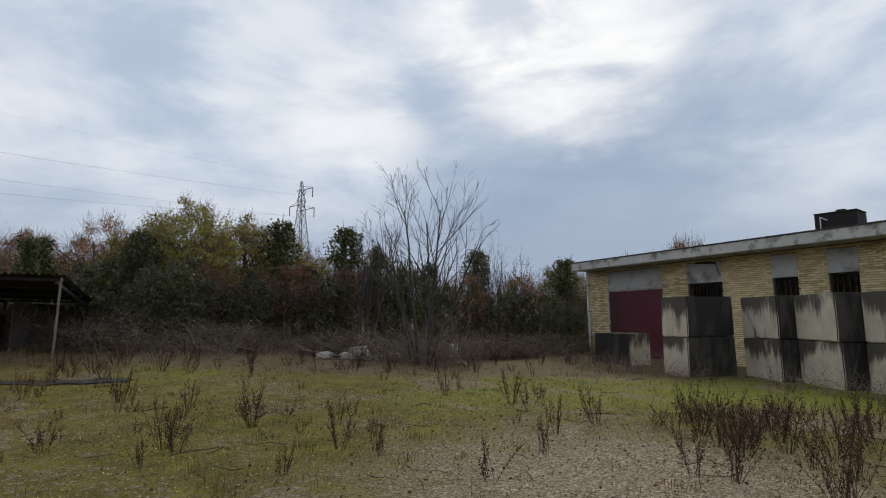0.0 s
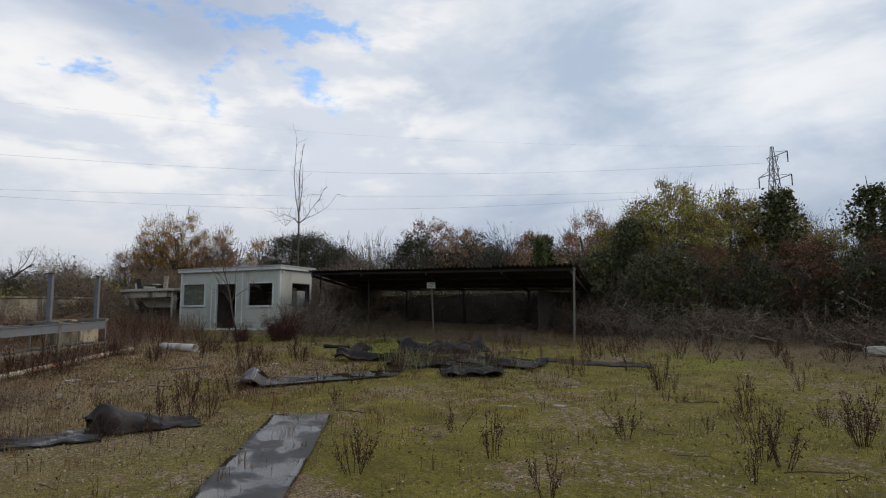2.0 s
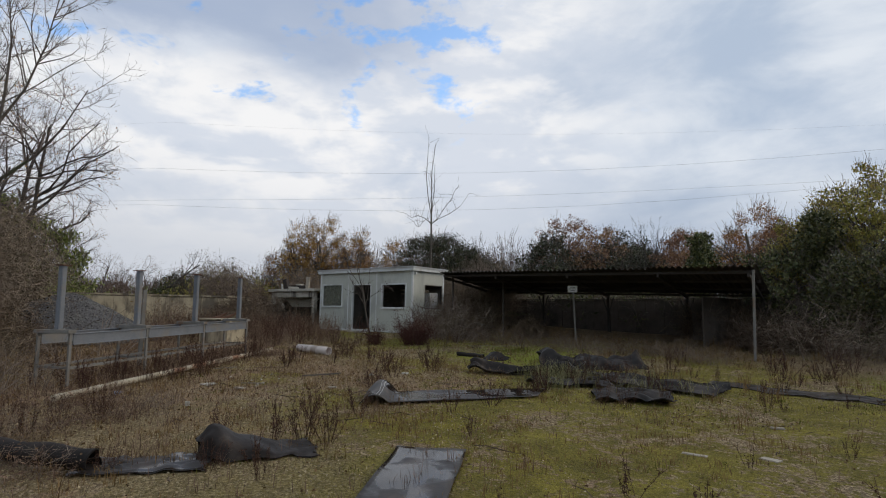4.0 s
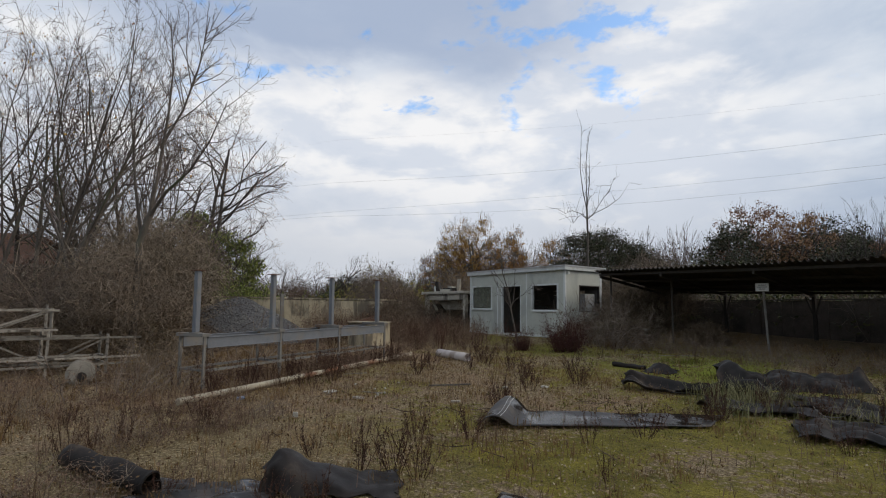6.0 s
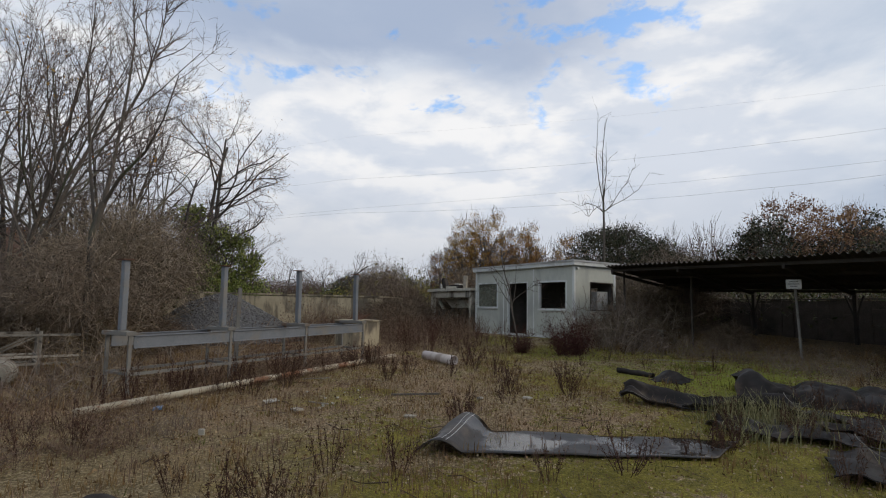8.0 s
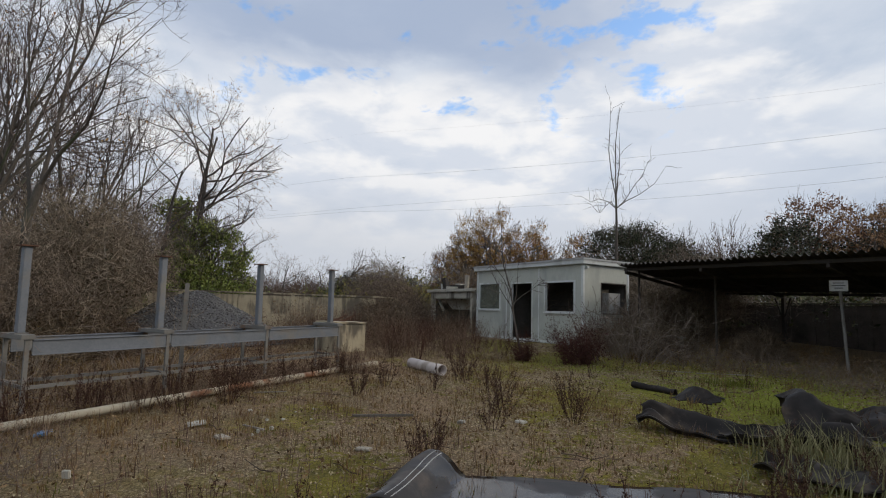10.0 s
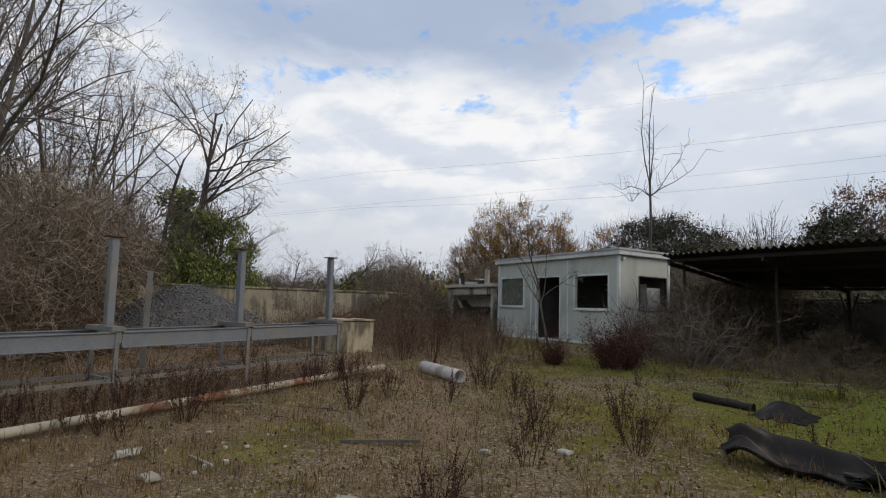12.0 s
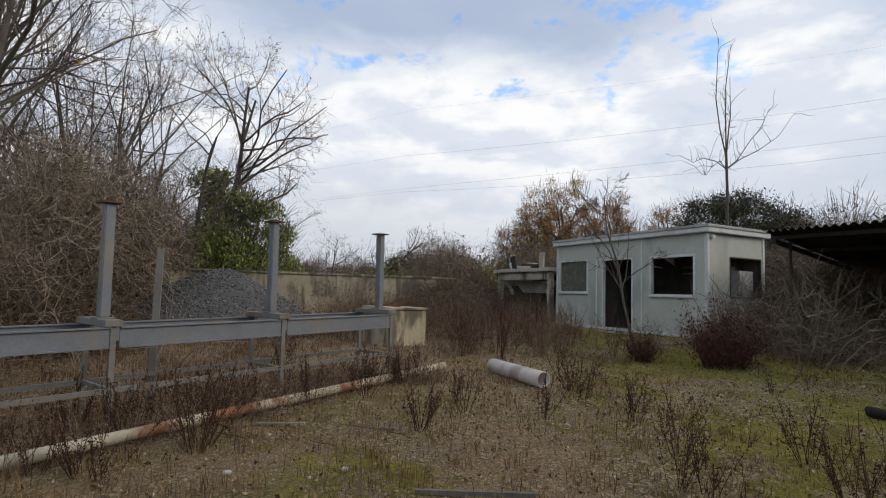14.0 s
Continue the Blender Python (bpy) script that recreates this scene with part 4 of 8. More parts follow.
# ---- steel trestle with uprights ----
def build_trestle():
    a, e = Vector((-14.40, 0.36, 0)), Vector((-18.70, 4.00, 0))
    run = e - a
    ln = run.length
    turn = math.degrees(math.atan2(run.y, run.x))
    base = 0.145
    t = thing("steel_trestle", pose(a.x, a.y, base, 0, math.degrees(-math.atan2(0.125, ln)), turn), "long galvanised steel trestle with square uprights", "trestle")
    hgt, wid = 0.90, 0.66           # local y runs to the left of the run; the back side lies at +y
    st = (0.05, 1.86, 3.72, 5.58)
    for y in (0.0, wid):
        for i, (x0, x1) in enumerate(zip(st[:-1], st[1:])):
            # rolled section, one closed outline drawn out along the span
            half = [(0.03, 0.0), (0.03, -0.012), (0.006, -0.014), (0.006, -0.181), (0.03, -0.183), (0.03, -0.195)]
            ring = half + [(-a_, b_) for a_, b_ in reversed(half)]
            n_ = len(ring)
            verts = [(x, y + a_, hgt + b_) for x in (x0 + 0.06, x1 - 0.02) for a_, b_ in ring]
            faces = [(k, (k + 1) % n_, n_ + (k + 1) % n_, n_ + k) for k in range(n_)] + [tuple(range(n_))[::-1], tuple(range(n_, 2 * n_))]
            me = bpy.data.meshes.new("beam")
            me.from_pydata(verts, [], faces)
            me.materials.append(M["zinc"])
            part("beam", me, None, t)
        part("lower_rail", bar(bmesh.new(), (0.05, y, 0.31), (5.58, y, 0.33), 0.035, 0.045), M["zinc_worn"], t)
    for x in st:
        for y in (0.0, wid):
            part("leg", bar(bmesh.new(), (x, y, -0.25), (x, y, hgt), 0.036, 0.05), M["zinc_worn"], t)
        part("cross_plate", block(x - 0.085, x + 0.075, -0.045, wid + 0.03, hgt + 0.004, hgt + 0.065, 0.006), M["zinc_worn"], t)
        part("lower_cross", bar(bmesh.new(), (x, 0.03, 0.315), (x, wid - 0.03, 0.315), 0.03, 0.04), M["zinc_worn"], t)
        u = part("upright", block(x - 0.047, x + 0.047, 0.205, 0.30, hgt + 0.08, hgt + 1.18, 0.008), M["zinc"], t, "square galvanised upright")
        part("cap_plate", block(x - 0.09, x + 0.09, 0.16, 0.345, hgt + 1.184, hgt + 1.2), M["rust"], u, "rusty cap plate")
        part("foot_plate", block(x - 0.08, x + 0.07, 0.17, 0.335, hgt + 0.067, hgt + 0.079), M["zinc_worn"], u)
    single("grey_stake", bar(bmesh.new(), (0, 0, -0.2), (0, 0, 1.65), 0.07, 0.07), M["zinc_worn"], pose(-16.8, 1.45, 0.25, 0, 1, 20), "slim grey square stake behind the steel trestle", "stake")
    p = single("rusty_pipe", rod(bmesh.new(), (-12.93, 0.38, 0.17), (-19.3, 4.78, 0.36), 0.052, sides=14), M["old_pipe"], Matrix(), "long white-painted pipe gone rusty, lying in the grass", "pipe")
    for f in p.data.polygons:
        f.use_smooth = len(f.vertices) == 4
    # short fat plastic pipe, hollow
    d = Vector((1.35, 0.62, 0.0)).normalized()
    ln = 1.30
    verts, sides = [], 28
    for r, xs in ((0.115, (0, ln)), (0.10, (ln, 0))):
        for x in xs:
            verts += [(x, r * math.cos(2 * math.pi * k / sides), r * math.sin(2 * math.pi * k / sides)) for k in range(sides)]
    faces = [(r * sides + k, r * sides + (k + 1) % sides, ((r + 1) % 4) * sides + (k + 1) % sides, ((r + 1) % 4) * sides + k) for r in range(4) for k in range(sides)]
    ob = new("plastic_pipe", mesh_data("plastic_pipe", verts, faces, M["pink_pipe"], False))
    ob.matrix_world = pose(-19.22, 5.555, 0.385, 0, 1.0, math.degrees(math.atan2(d.y, d.x)))
    tagged(ob, "short fat pale plastic pipe lying on the ground", "pipe")
    # concrete box beyond the trestle
    c = thing("concrete_box", pose(-22.45, 3.80, 0.3, 0, 0, 33), "square weathered concrete box with scrap on its rim", "concrete box")
    part("box_body", block(-0.5, 0.5, -0.5, 0.5, -0.1, 0.83, 0.02), M["wall"], c)
    part("rim", block(-0.53, 0.53, -0.53, 0.53, 0.834, 0.88, 0.01), M["wall"], c)
    b = bmesh.new()
    for i in range(6):
        bar(b, (-0.4 + i * 0.14, -0.1, 0.0), (-0.3 + i * 0.15, 0.15, 0.08 + 0.05 * (i % 3)), 0.05, 0.04)
    single("rusty_scrap", b, M["rust"], pose(-22.45, 3.80, 1.19, 0, 0, 33), "small rusty scrap lying on the concrete box", "scrap")


build_trestle()


# ---- boundary wall of concrete panels ----
def build_boundary():
    def stretch(name, x0, y0, x1, y1, top):
        d = Vector((x1 - x0, y1 - y0, 0))
        w = thing(name, pose(x0, y0, 0, 0, 0, math.degrees(math.atan2(d.y, d.x))), "old cream concrete panel wall with dark streaks", "wall", kind="structure")
        n = max(1, round(d.length / 2.0))
        step = d.length / n
        for i in range(n):
            zz = ground_z(x0 + d.x * i / n, y0 + d.y * i / n)
            part("panel", block(i * step + 0.008, (i + 1) * step - 0.008, 0, 0.12, zz - 0.2, top, 0.012), M["wall"], w)
            part("wall_post", block(i * step - 0.07, i * step + 0.07, -0.03, 0.15, zz - 0.2, top + 0.03, 0.01), M["wall"], w) if i % 2 == 0 else None
        part("coping", block(-0.05, d.length + 0.05, -0.04, 0.16, top + 0.034, top + 0.1, 0.015), M["wall"], w)
    stretch("wall_west", -28.9, 5.6, -27.6, -8.4, 1.95)
    stretch("wall_south", -27.5, -8.7, -17.0, -8.2, 1.95)


build_boundary()


# ---- heap of grey grit ----
def heap_height(r, a):
    """Height of the heap at a share r of its radius: a rounded top, straight slopes, slumped lobes."""
    h = 1.52 * (1 - (r * r / (r + 0.22)) * 1.22)
    return max(0.0, h) + 0.10 * noise.noise((r * 4 * math.cos(a), r * 4 * math.sin(a), 3)) * math.sin(math.pi * min(1, r + 0.05))


def build_heap():
    n, m, rx, ry = 44, 80, 3.1, 2.9
    verts = [(0, 0, heap_height(0.0, 0.0))]
    for i in range(1, n + 1):
        r = i / n
        for k in range(m):
            a = 2 * math.pi * k / m
            fine = 0.02 * noise.noise((r * 40 * math.cos(a), r * 40 * math.sin(a), 9))
            verts.append((rx * r * math.cos(a), ry * r * math.sin(a), heap_height(r, a) + fine - (0.25 if i == n else 0)))
    faces = [(1 + (i - 1) * m + k, 1 + (i - 1) * m + (k + 1) % m, 1 + i * m + (k + 1) % m, 1 + i * m + k) for i in range(1, n) for k in range(m)]
    faces += [(0, 1 + k, 1 + (k + 1) % m) for k in range(m)]
    me = bpy.data.meshes.new("gravel_mound")
    me.from_pydata(verts, [], faces)
    me.materials.append(M["pile"])
    h = single("gravel_mound", me, None, pose(-24.7, -0.78, 0.42), "heap of dark grey stone grit against the wall", "gravel heap")
    rng = np.random.default_rng(5)
    pts = []
    for _ in range(9000):
        a, r = rng.uniform(0, 2 * math.pi), math.sqrt(rng.uniform(0, 1.1))
        pts.append((rx * r * math.cos(a), ry * r * math.sin(a), (heap_height(r, a) if r < 1 else 0.03) + 0.004))
    part("loose_grit", stones(np.array(pts), rng.uniform(0.012, 0.042, len(pts)), rng, M["grit"]), None, h, kind="stuff")


def stones(pts, sizes, rng, mat):
    """Small eight-sided stones at the points."""
    base = np.array([(1, 0, 0), (0, 1, 0), (-1, 0, 0), (0, -1, 0), (0, 0, 0.7), (0, 0, -0.7)])
    tri = np.array([(0, 1, 4), (1, 2, 4), (2, 3, 4), (3, 0, 4), (1, 0, 5), (2, 1, 5), (3, 2, 5), (0, 3, 5)])
    v = base[None] * (sizes[:, None, None] * rng.uniform(0.6, 1.3, (len(pts), 6, 3)))
    a = rng.uniform(0, 2 * np.pi, len(pts))
    c, s = np.cos(a)[:, None], np.sin(a)[:, None]
    v = np.stack([v[..., 0] * c - v[..., 1] * s, v[..., 0] * s + v[..., 1] * c, v[..., 2]], -1) + pts[:, None]
    f = tri[None] + 6 * np.arange(len(pts))[:, None, None]
    return mesh_data("stones", v.reshape(-1, 3), f.reshape(-1, 3), mat)


build_heap()


# ---- black rubber sheets ----
def sheet(name, corners, label, mat="rubber", nu=40, nv=16, rise=0.04, rough=1.2, curl=None, seed=0, thick=0.012, stripes=()):
    """A crumpled sheet over four ground corners (x, y); curl(s, t) lifts it."""
    (ax, ay), (bx, by), (cx, cy), (dx, dy) = corners
    def at(s, t):
        x = (ax * (1 - s) + bx * s) * (1 - t) + (dx * (1 - s) + cx * s) * t
        y = (ay * (1 - s) + by * s) * (1 - t) + (dy * (1 - s) + cy * s) * t
        x += 0.05 * noise.noise((s * 5, t * 2, seed + 3))
        y += 0.05 * noise.noise((s * 5, t * 2, seed + 9))
        n = noise.noise((x * rough, y * rough, seed)) + 0.5 * noise.noise((x * rough * 2.6, y * rough * 2.6, seed + 5))
        ex = curl(s, t) if curl else (0, 0, 0)
        return x + ex[0], y + ex[1], ground_z(x, y) + 0.035 + max(-0.02, rise * n) + ex[2]

    verts = []
    for off in (thick, 0.0):
        for j in range(nv + 1):
            for i in range(nu + 1):
                x, y, z = at(i / nu, j / nv)
                verts.append((x, y, z + off))
    k = (nu + 1) * (nv + 1)
    i = np.arange(k).reshape(nv + 1, nu + 1)
    f = np.stack([i[:-1, :-1], i[:-1, 1:], i[1:, 1:], i[1:, :-1]], -1).reshape(-1, 4)
    rim = np.concatenate([i[0, :], i[1:, -1], i[-1, -2::-1], i[-2:0:-1, 0]])
    nxt = np.roll(rim, -1)
    side = np.stack([rim, rim + k, nxt + k, nxt], -1)
    me = mesh_data(name, verts, np.concatenate([f, f[:, ::-1] + k, side]), M[mat], True)
    ob = new(name, me)
    for s0 in stripes:
        line = []
        for t in np.linspace(0.03, 0.97, 25):
            for s1 in (s0, s0 + 0.0022):
                x, y, z = at(s1, t)
                line.append((x, y, z + thick + 0.004))
        part("stripe", mesh_data("stripe", line, [(2 * n, 2 * n + 1, 2 * n + 3, 2 * n + 2) for n in range(24)], M["cabin_roof"]), None, ob, "thin worn white stripe")
    return tagged(ob, label, "rubber sheet", "black rubber sheets")


def swept_sheet(name, a, b, prof, label, mat="rubber", ns=34, na=26, rough=0.03, seed=0, thick=0.012):
    """A sheet swept from a to b over the ground; prof(s, q) gives its place across and its height, q running from edge to edge."""
    a, b = Vector(a), Vector(b)
    d = b - a
    side = Vector((-d.y, d.x)).normalized()
    top = []
    for i in range(ns + 1):
        s = i / ns
        for k in range(na + 1):
            q = k / na
            u, h = prof(s, q)
            u += (2 * q - 1) * 0.16 * noise.noise((s * 6.0, 2.0 if q < 0.5 else 7.0, seed)) * abs(2 * q - 1) ** 3
            ragged = 0.07 * noise.noise((q * 3.1, seed, 1.0 if s < 0.5 else 5.0)) * (1 if i in (0, ns) else 0)
            p = a + d * (s + ragged) + side * u
            n1 = noise.noise((p.x * 4, p.y * 4, seed)) + 0.5 * noise.noise((p.x * 9, p.y * 9, seed + 4))
            top.append(Vector((p.x + rough * noise.noise((s * 9, q * 5, seed)), p.y + rough * noise.noise((s * 9, q * 5, seed + 8)), ground_z(p.x, p.y) + 0.02 + max(0.0, h + rough * 0.7 * n1))))
    k = (ns + 1) * (na + 1)
    idx = np.arange(k).reshape(ns + 1, na + 1)
    f = np.stack([idx[:-1, :-1], idx[1:, :-1], idx[1:, 1:], idx[:-1, 1:]], -1).reshape(-1, 4)
    normals = [Vector() for _ in range(k)]
    for q in f:
        n = (top[q[1]] - top[q[0]]).cross(top[q[3]] - top[q[0]])
        for v in q:
            normals[v] += n
    low = [p - n.normalized() * thick for p, n in zip(top, normals)]
    rim = np.concatenate([idx[0, :], idx[1:, -1], idx[-1, -2::-1], idx[-2:0:-1, 0]])
    nxt = np.roll(rim, -1)
    me = mesh_data(name, top + low, np.concatenate([f, f[:, ::-1] + k, np.stack([rim, rim + k, nxt + k, nxt], -1)]), M[mat], True)
    return tagged(new(name, me), label, "rubber sheet", "black rubber sheets")


def bump_at(x, c, w):
    return math.exp(-((x - c) / w) ** 2)


def build_sheets():
    # long flat strip with puddles, the nearest to the path
    sheet("rubber_sheet", [(-5.3, 1.45), (-8.85, 4.1), (-8.4, 4.75), (-4.75, 1.95)], "flat black rubber strip with rain puddles on the moss", "wet_rubber", 60, 12, 0.012, 1.0, seed=1)
    # strip with a curled end
    def curl_end(s, t):
        return (0, 0, 0.21 * math.sin(math.pi * min(1.0, s / 0.15)) ** 0.8 * (0.6 + 0.4 * t)) if s < 0.15 else (0, 0, 0)
    sheet("rubber_sheet", [(-11.2, 4.5), (-10.75, 7.65), (-11.35, 8.35), (-12.1, 5.0)], "black rubber strip lying flat with its end curled up", "wet_rubber", 70, 12, 0.014, 1.0, curl_end, seed=2, stripes=(0.085, 0.10))
    # channel with turned-up sides, pinched into a peak at its end
    def channel(s, q):
        back = smooth(0.66, 1.0, q)
        front = 1 - smooth(0.0, 0.24, q)
        pinch = bump_at(s, 0.06, 0.075)
        wide = 0.30 * (1 - 0.55 * pinch) * (1 + 0.12 * math.sin(s * 8))
        u = wide * (2 * q - 1) * (1 - 0.18 * back)
        return u, 0.22 * back * (0.8 + 0.25 * math.sin(s * 9)) + 0.085 * front * (0.7 + 0.5 * math.sin(s * 7 + 1)) + 0.24 * pinch * max(0.0, 1 - abs(q - 0.55) * 1.3)
    swept_sheet("rubber_sheet", (-13.95, 8.2), (-12.55, 10.2), channel, "black rubber sheet lying as a channel with a pinched peak", ns=70, na=34, rough=0.04, seed=3)
    def apron(s, q):
        return 0.42 * q - 0.12, 0.02 + 0.16 * smooth(0.35, 0.0, q) * math.sin(math.pi * min(1, s + 0.12)) + 0.04 * abs(math.sin(s * 6 + q * 4)) * q
    swept_sheet("rubber_sheet", (-13.2, 8.9), (-11.75, 10.7), apron, "long black rubber strip with one edge raised", ns=54, rough=0.04, seed=4)
    # the large folded mass with raised flaps
    def mass(s, q):
        x = 2 * q - 1
        body = 0.25 * math.sin(math.pi * min(1, 0.15 + s * 0.85)) ** 0.5
        crease = 0.05 * max(0.0, math.sin(s * 17 + x * 2.5)) ** 3 + 0.045 * (0.5 - abs(noise.noise((s * 7.0, x * 1.8, 3.0)))) - 0.03 * abs(noise.noise((s * 15.0, x * 4.0, 8.0))) - 0.07 * bump_at(s, 0.33, 0.035) - 0.05 * bump_at(s, 0.66, 0.03)
        left = 0.21 * bump_at(s, 0.07, 0.10) * smooth(-1.0, -0.2, x)
        right = 0.30 * bump_at(s, 0.93, 0.06) * max(0.0, 1 - abs(x - 0.1) * 1.1)
        roof = max(0.0, 1 - abs(x) ** 2.6) ** 0.5
        return 0.46 * x * (1 - 0.18 * math.sin(s * 8)) + 0.10 * bump_at(s, 0.05, 0.1), (body + crease) * roof + left + right
    swept_sheet("rubber_sheet", (-13.75, 10.15), (-12.3, 12.2), mass, "thick black rubber sheet folded over with flaps raised", ns=90, na=40, rough=0.045, seed=5)
    def limp(k):
        return lambda s, q: (1.0 * q - 0.5 + 0.08 * math.sin(s * 9 + k), 0.02 + 0.13 * abs(noise.noise((s * 3.0 + k, q * 2.6, k))) + 0.05 * max(0, math.sin(q * 9 + s * 4 + k)))
    swept_sheet("rubber_sheet", (-11.7, 10.1), (-9.4, 10.9), limp(1.3), "creased black rubber sheet spread on the weeds", ns=44, seed=6)
    swept_sheet("rubber_sheet", (-10.5, 8.75), (-9.6, 9.75), limp(4.1), "flat torn black rubber sheet on the moss", seed=7)
    swept_sheet("rubber_sheet", (-10.2, 11.6), (-7.6, 12.5), lambda s, q: (0.6 * q - 0.3 + 0.1 * math.sin(s * 9), 0.004 + 0.02 * abs(noise.noise((s * 4.0, q * 3.0, 6.6)))), "black rubber sheet half buried in weeds", seed=8)
    swept_sheet("rubber_sheet", (-12.3, 8.7), (-11.2, 9.9), limp(8.2), "black rubber sheet crumpled under dry grass", seed=9)
    # small roll and scrap
    def spiral(r, turns=1.3):
        def f(s, q):
            a = q * turns * 2 * math.pi - 1.6
            rr = r * (1 - 0.25 * q) * (1 + 0.08 * math.sin(s * 13))
            return rr * math.cos(a), rr + rr * math.sin(a)
        return f
    swept_sheet("rubber_sheet", (-16.75, 9.55), (-15.85, 9.85), spiral(0.05), "thin roll of black rubber on the moss", rough=0.01, seed=10)
    def tent(s, q):
        x = 2 * q - 1
        return 0.3 * x, 0.2 * math.sin(math.pi * s) ** 0.8 * max(0, 1 - abs(x) * 1.1)
    swept_sheet("rubber_sheet", (-15.8, 9.85), (-15.25, 10.25), tent, "small black rubber scrap bent into a peak", seed=11)
    # roll and folded piece near the path
    swept_sheet("rubber_sheet", (-10.2, 0.1), (-9.25, 1.15), spiral(0.10), "rolled black rubber sheet lying in dead grass", rough=0.012, seed=12)
    swept_sheet("rubber_sheet", (-9.35, 1.0), (-9.1, 2.15), lambda s, q: (0.5 * q - 0.25, 0.015 + 0.05 * abs(noise.noise((s * 5, q * 4, 3)))), "flat wet black rubber scrap between the rolls", "wet_rubber", seed=13)
    def hood(s, q):
        x = 2 * q - 1
        up = 0.29 * bump_at(s, 0.13, 0.17) + 0.13 * bump_at(s, 0.45, 0.22)
        return (0.24 + 0.12 * s) * x, up * max(0.0, 1 - x * x) ** 0.5 + 0.01
    swept_sheet("rubber_sheet", (-9.35, 2.05), (-9.25, 3.25), hood, "folded black rubber sheet with a rounded hump", ns=44, seed=14)


build_sheets()


# ---- bleached rails, drum and loose sheet at the overgrown side ----
def build_rails():
    def rack(at_pose, xs, heights, top, ends, label):
        f = thing("timber_rack", at_pose, label, "rack", "bleached timber racks")
        rng = random.Random(len(xs) * 7 + int(top * 10))
        for y in (0.0, -0.55):
            for x in xs:
                part("post", bar(bmesh.new(), (x, y, 0.0), (x + rng.uniform(-0.03, 0.03), y + 0.02, top + rng.uniform(-0.04, 0.05)), 0.042, 0.042), M["rack_wood"], f)
            for hz in heights:
                part("rail", bar(bmesh.new(), (xs[0] - ends[0] * (y == 0.0) - 0.05, y + 0.045, hz + rng.uniform(-0.03, 0.03)), (xs[-1] + ends[1], y + 0.045, hz + rng.uniform(-0.03, 0.03)), 0.024, 0.04), M["rack_wood"], f)
            for k in range(len(xs) - 1):
                lo, hi = (heights[0], heights[-1]) if k % 2 else (heights[-1], heights[0])
                part("diagonal", bar(bmesh.new(), (xs[k], y + 0.015, lo), (xs[k + 1], y + 0.015, hi), 0.02, 0.03), M["rack_wood"], f)
        for x in xs:
            for hz in heights[:2]:
                part("crossbar", bar(bmesh.new(), (x + 0.04, -0.6, hz + 0.03), (x + 0.04, 0.05, hz + 0.03), 0.025, 0.03), M["rack_wood"], f)
    turn = -56
    rack(pose(-16.35, -1.88, 0.12, 0, 0, turn), (0.0, 1.0, 2.0, 3.0), (0.30, 0.42, 0.83), 0.92, (0.55, 0.3), "bleached timber rack, broken and tangled in brambles")
    rack(pose(-15.95, -2.75, 0.96, 0, 0, turn), (0.0, 0.95, 1.9), (0.12, 0.50), 0.58, (0.05, 0.3), "smaller bleached timber rack stacked on another rack")
    d = thing("drum", pose(-15.22, -1.87, 0.36, 0, 90, 20), "dirty pale drum lying on its side with an open mouth", "drum")
    b = bmesh.new()
    rod(b, (0, 0, -0.3), (0, 0, 0.26), 0.215, sides=28)
    rod(b, (0, 0, 0.255), (0, 0, 0.30), 0.17, sides=28)
    part("drum_body", b, M["white_drum"], d)
    for z in (-0.29, -0.1, 0.08, 0.25):
        part("hoop", rod(bmesh.new(), (0, 0, z - 0.012), (0, 0, z + 0.012), 0.225, sides=28), M["white_drum"], d)
    # solid dark disc in place of a hole: the mouth's shade as colour
    part("drum_mouth", rod(bmesh.new(), (0.05, 0.02, 0.297), (0.05, 0.02, 0.306), 0.085, sides=20), M["dark_iron"], d, "dark disc for the shade in the open mouth")
    us = np.linspace(0, 1.2, 49)
    verts = []
    for off in (0.004, 0):
        for v in np.linspace(0, 0.8, 3):
            verts += [(u, v, 0.10 + 0.02 * math.cos(2 * math.pi * u / 0.15) + off + 0.1 * v) for u in us]
    i = np.arange(147).reshape(3, 49)
    f = np.stack([i[:-1, :-1], i[:-1, 1:], i[1:, 1:], i[1:, :-1]], -1).reshape(-1, 4)
    ob = new("corrugated_sheet", mesh_data("corrugated_sheet", verts, np.concatenate([f, f[:, ::-1] + 147]), M["sheet_metal"], True))
    ob.matrix_world = pose(-12.6, -3.6, 0.1, 0, 0, 60)
    tagged(ob, "pale ribbed metal sheet lying in dead grass", "metal sheet")
    # barn wall glimpsed behind the thicket
    g = thing("barn", pose(-28.3, -15.5, 0.3, 0, 0, 90), "old barn with a grey panel wall and dark roof", "building")
    for k in range(6):
        part("wall_panel", block(0, 8.6, 0.006 * (k % 2), 0.2, 0.48 * k, 0.48 * k + 0.47, 0.012), M["block"], g)
    part("barn_end", block(0, 0.25, 0.25, 3.5, 0, 2.85, 0.01), M["pale_concrete"], g)
    part("barn_end", block(8.35, 8.6, 0.25, 3.5, 0, 2.85, 0.01), M["pale_concrete"], g)
    part("barn_back", block(0.25, 8.35, 3.25, 3.5, 0, 2.85, 0.01), M["pale_concrete"], g)
    b = bmesh.new()
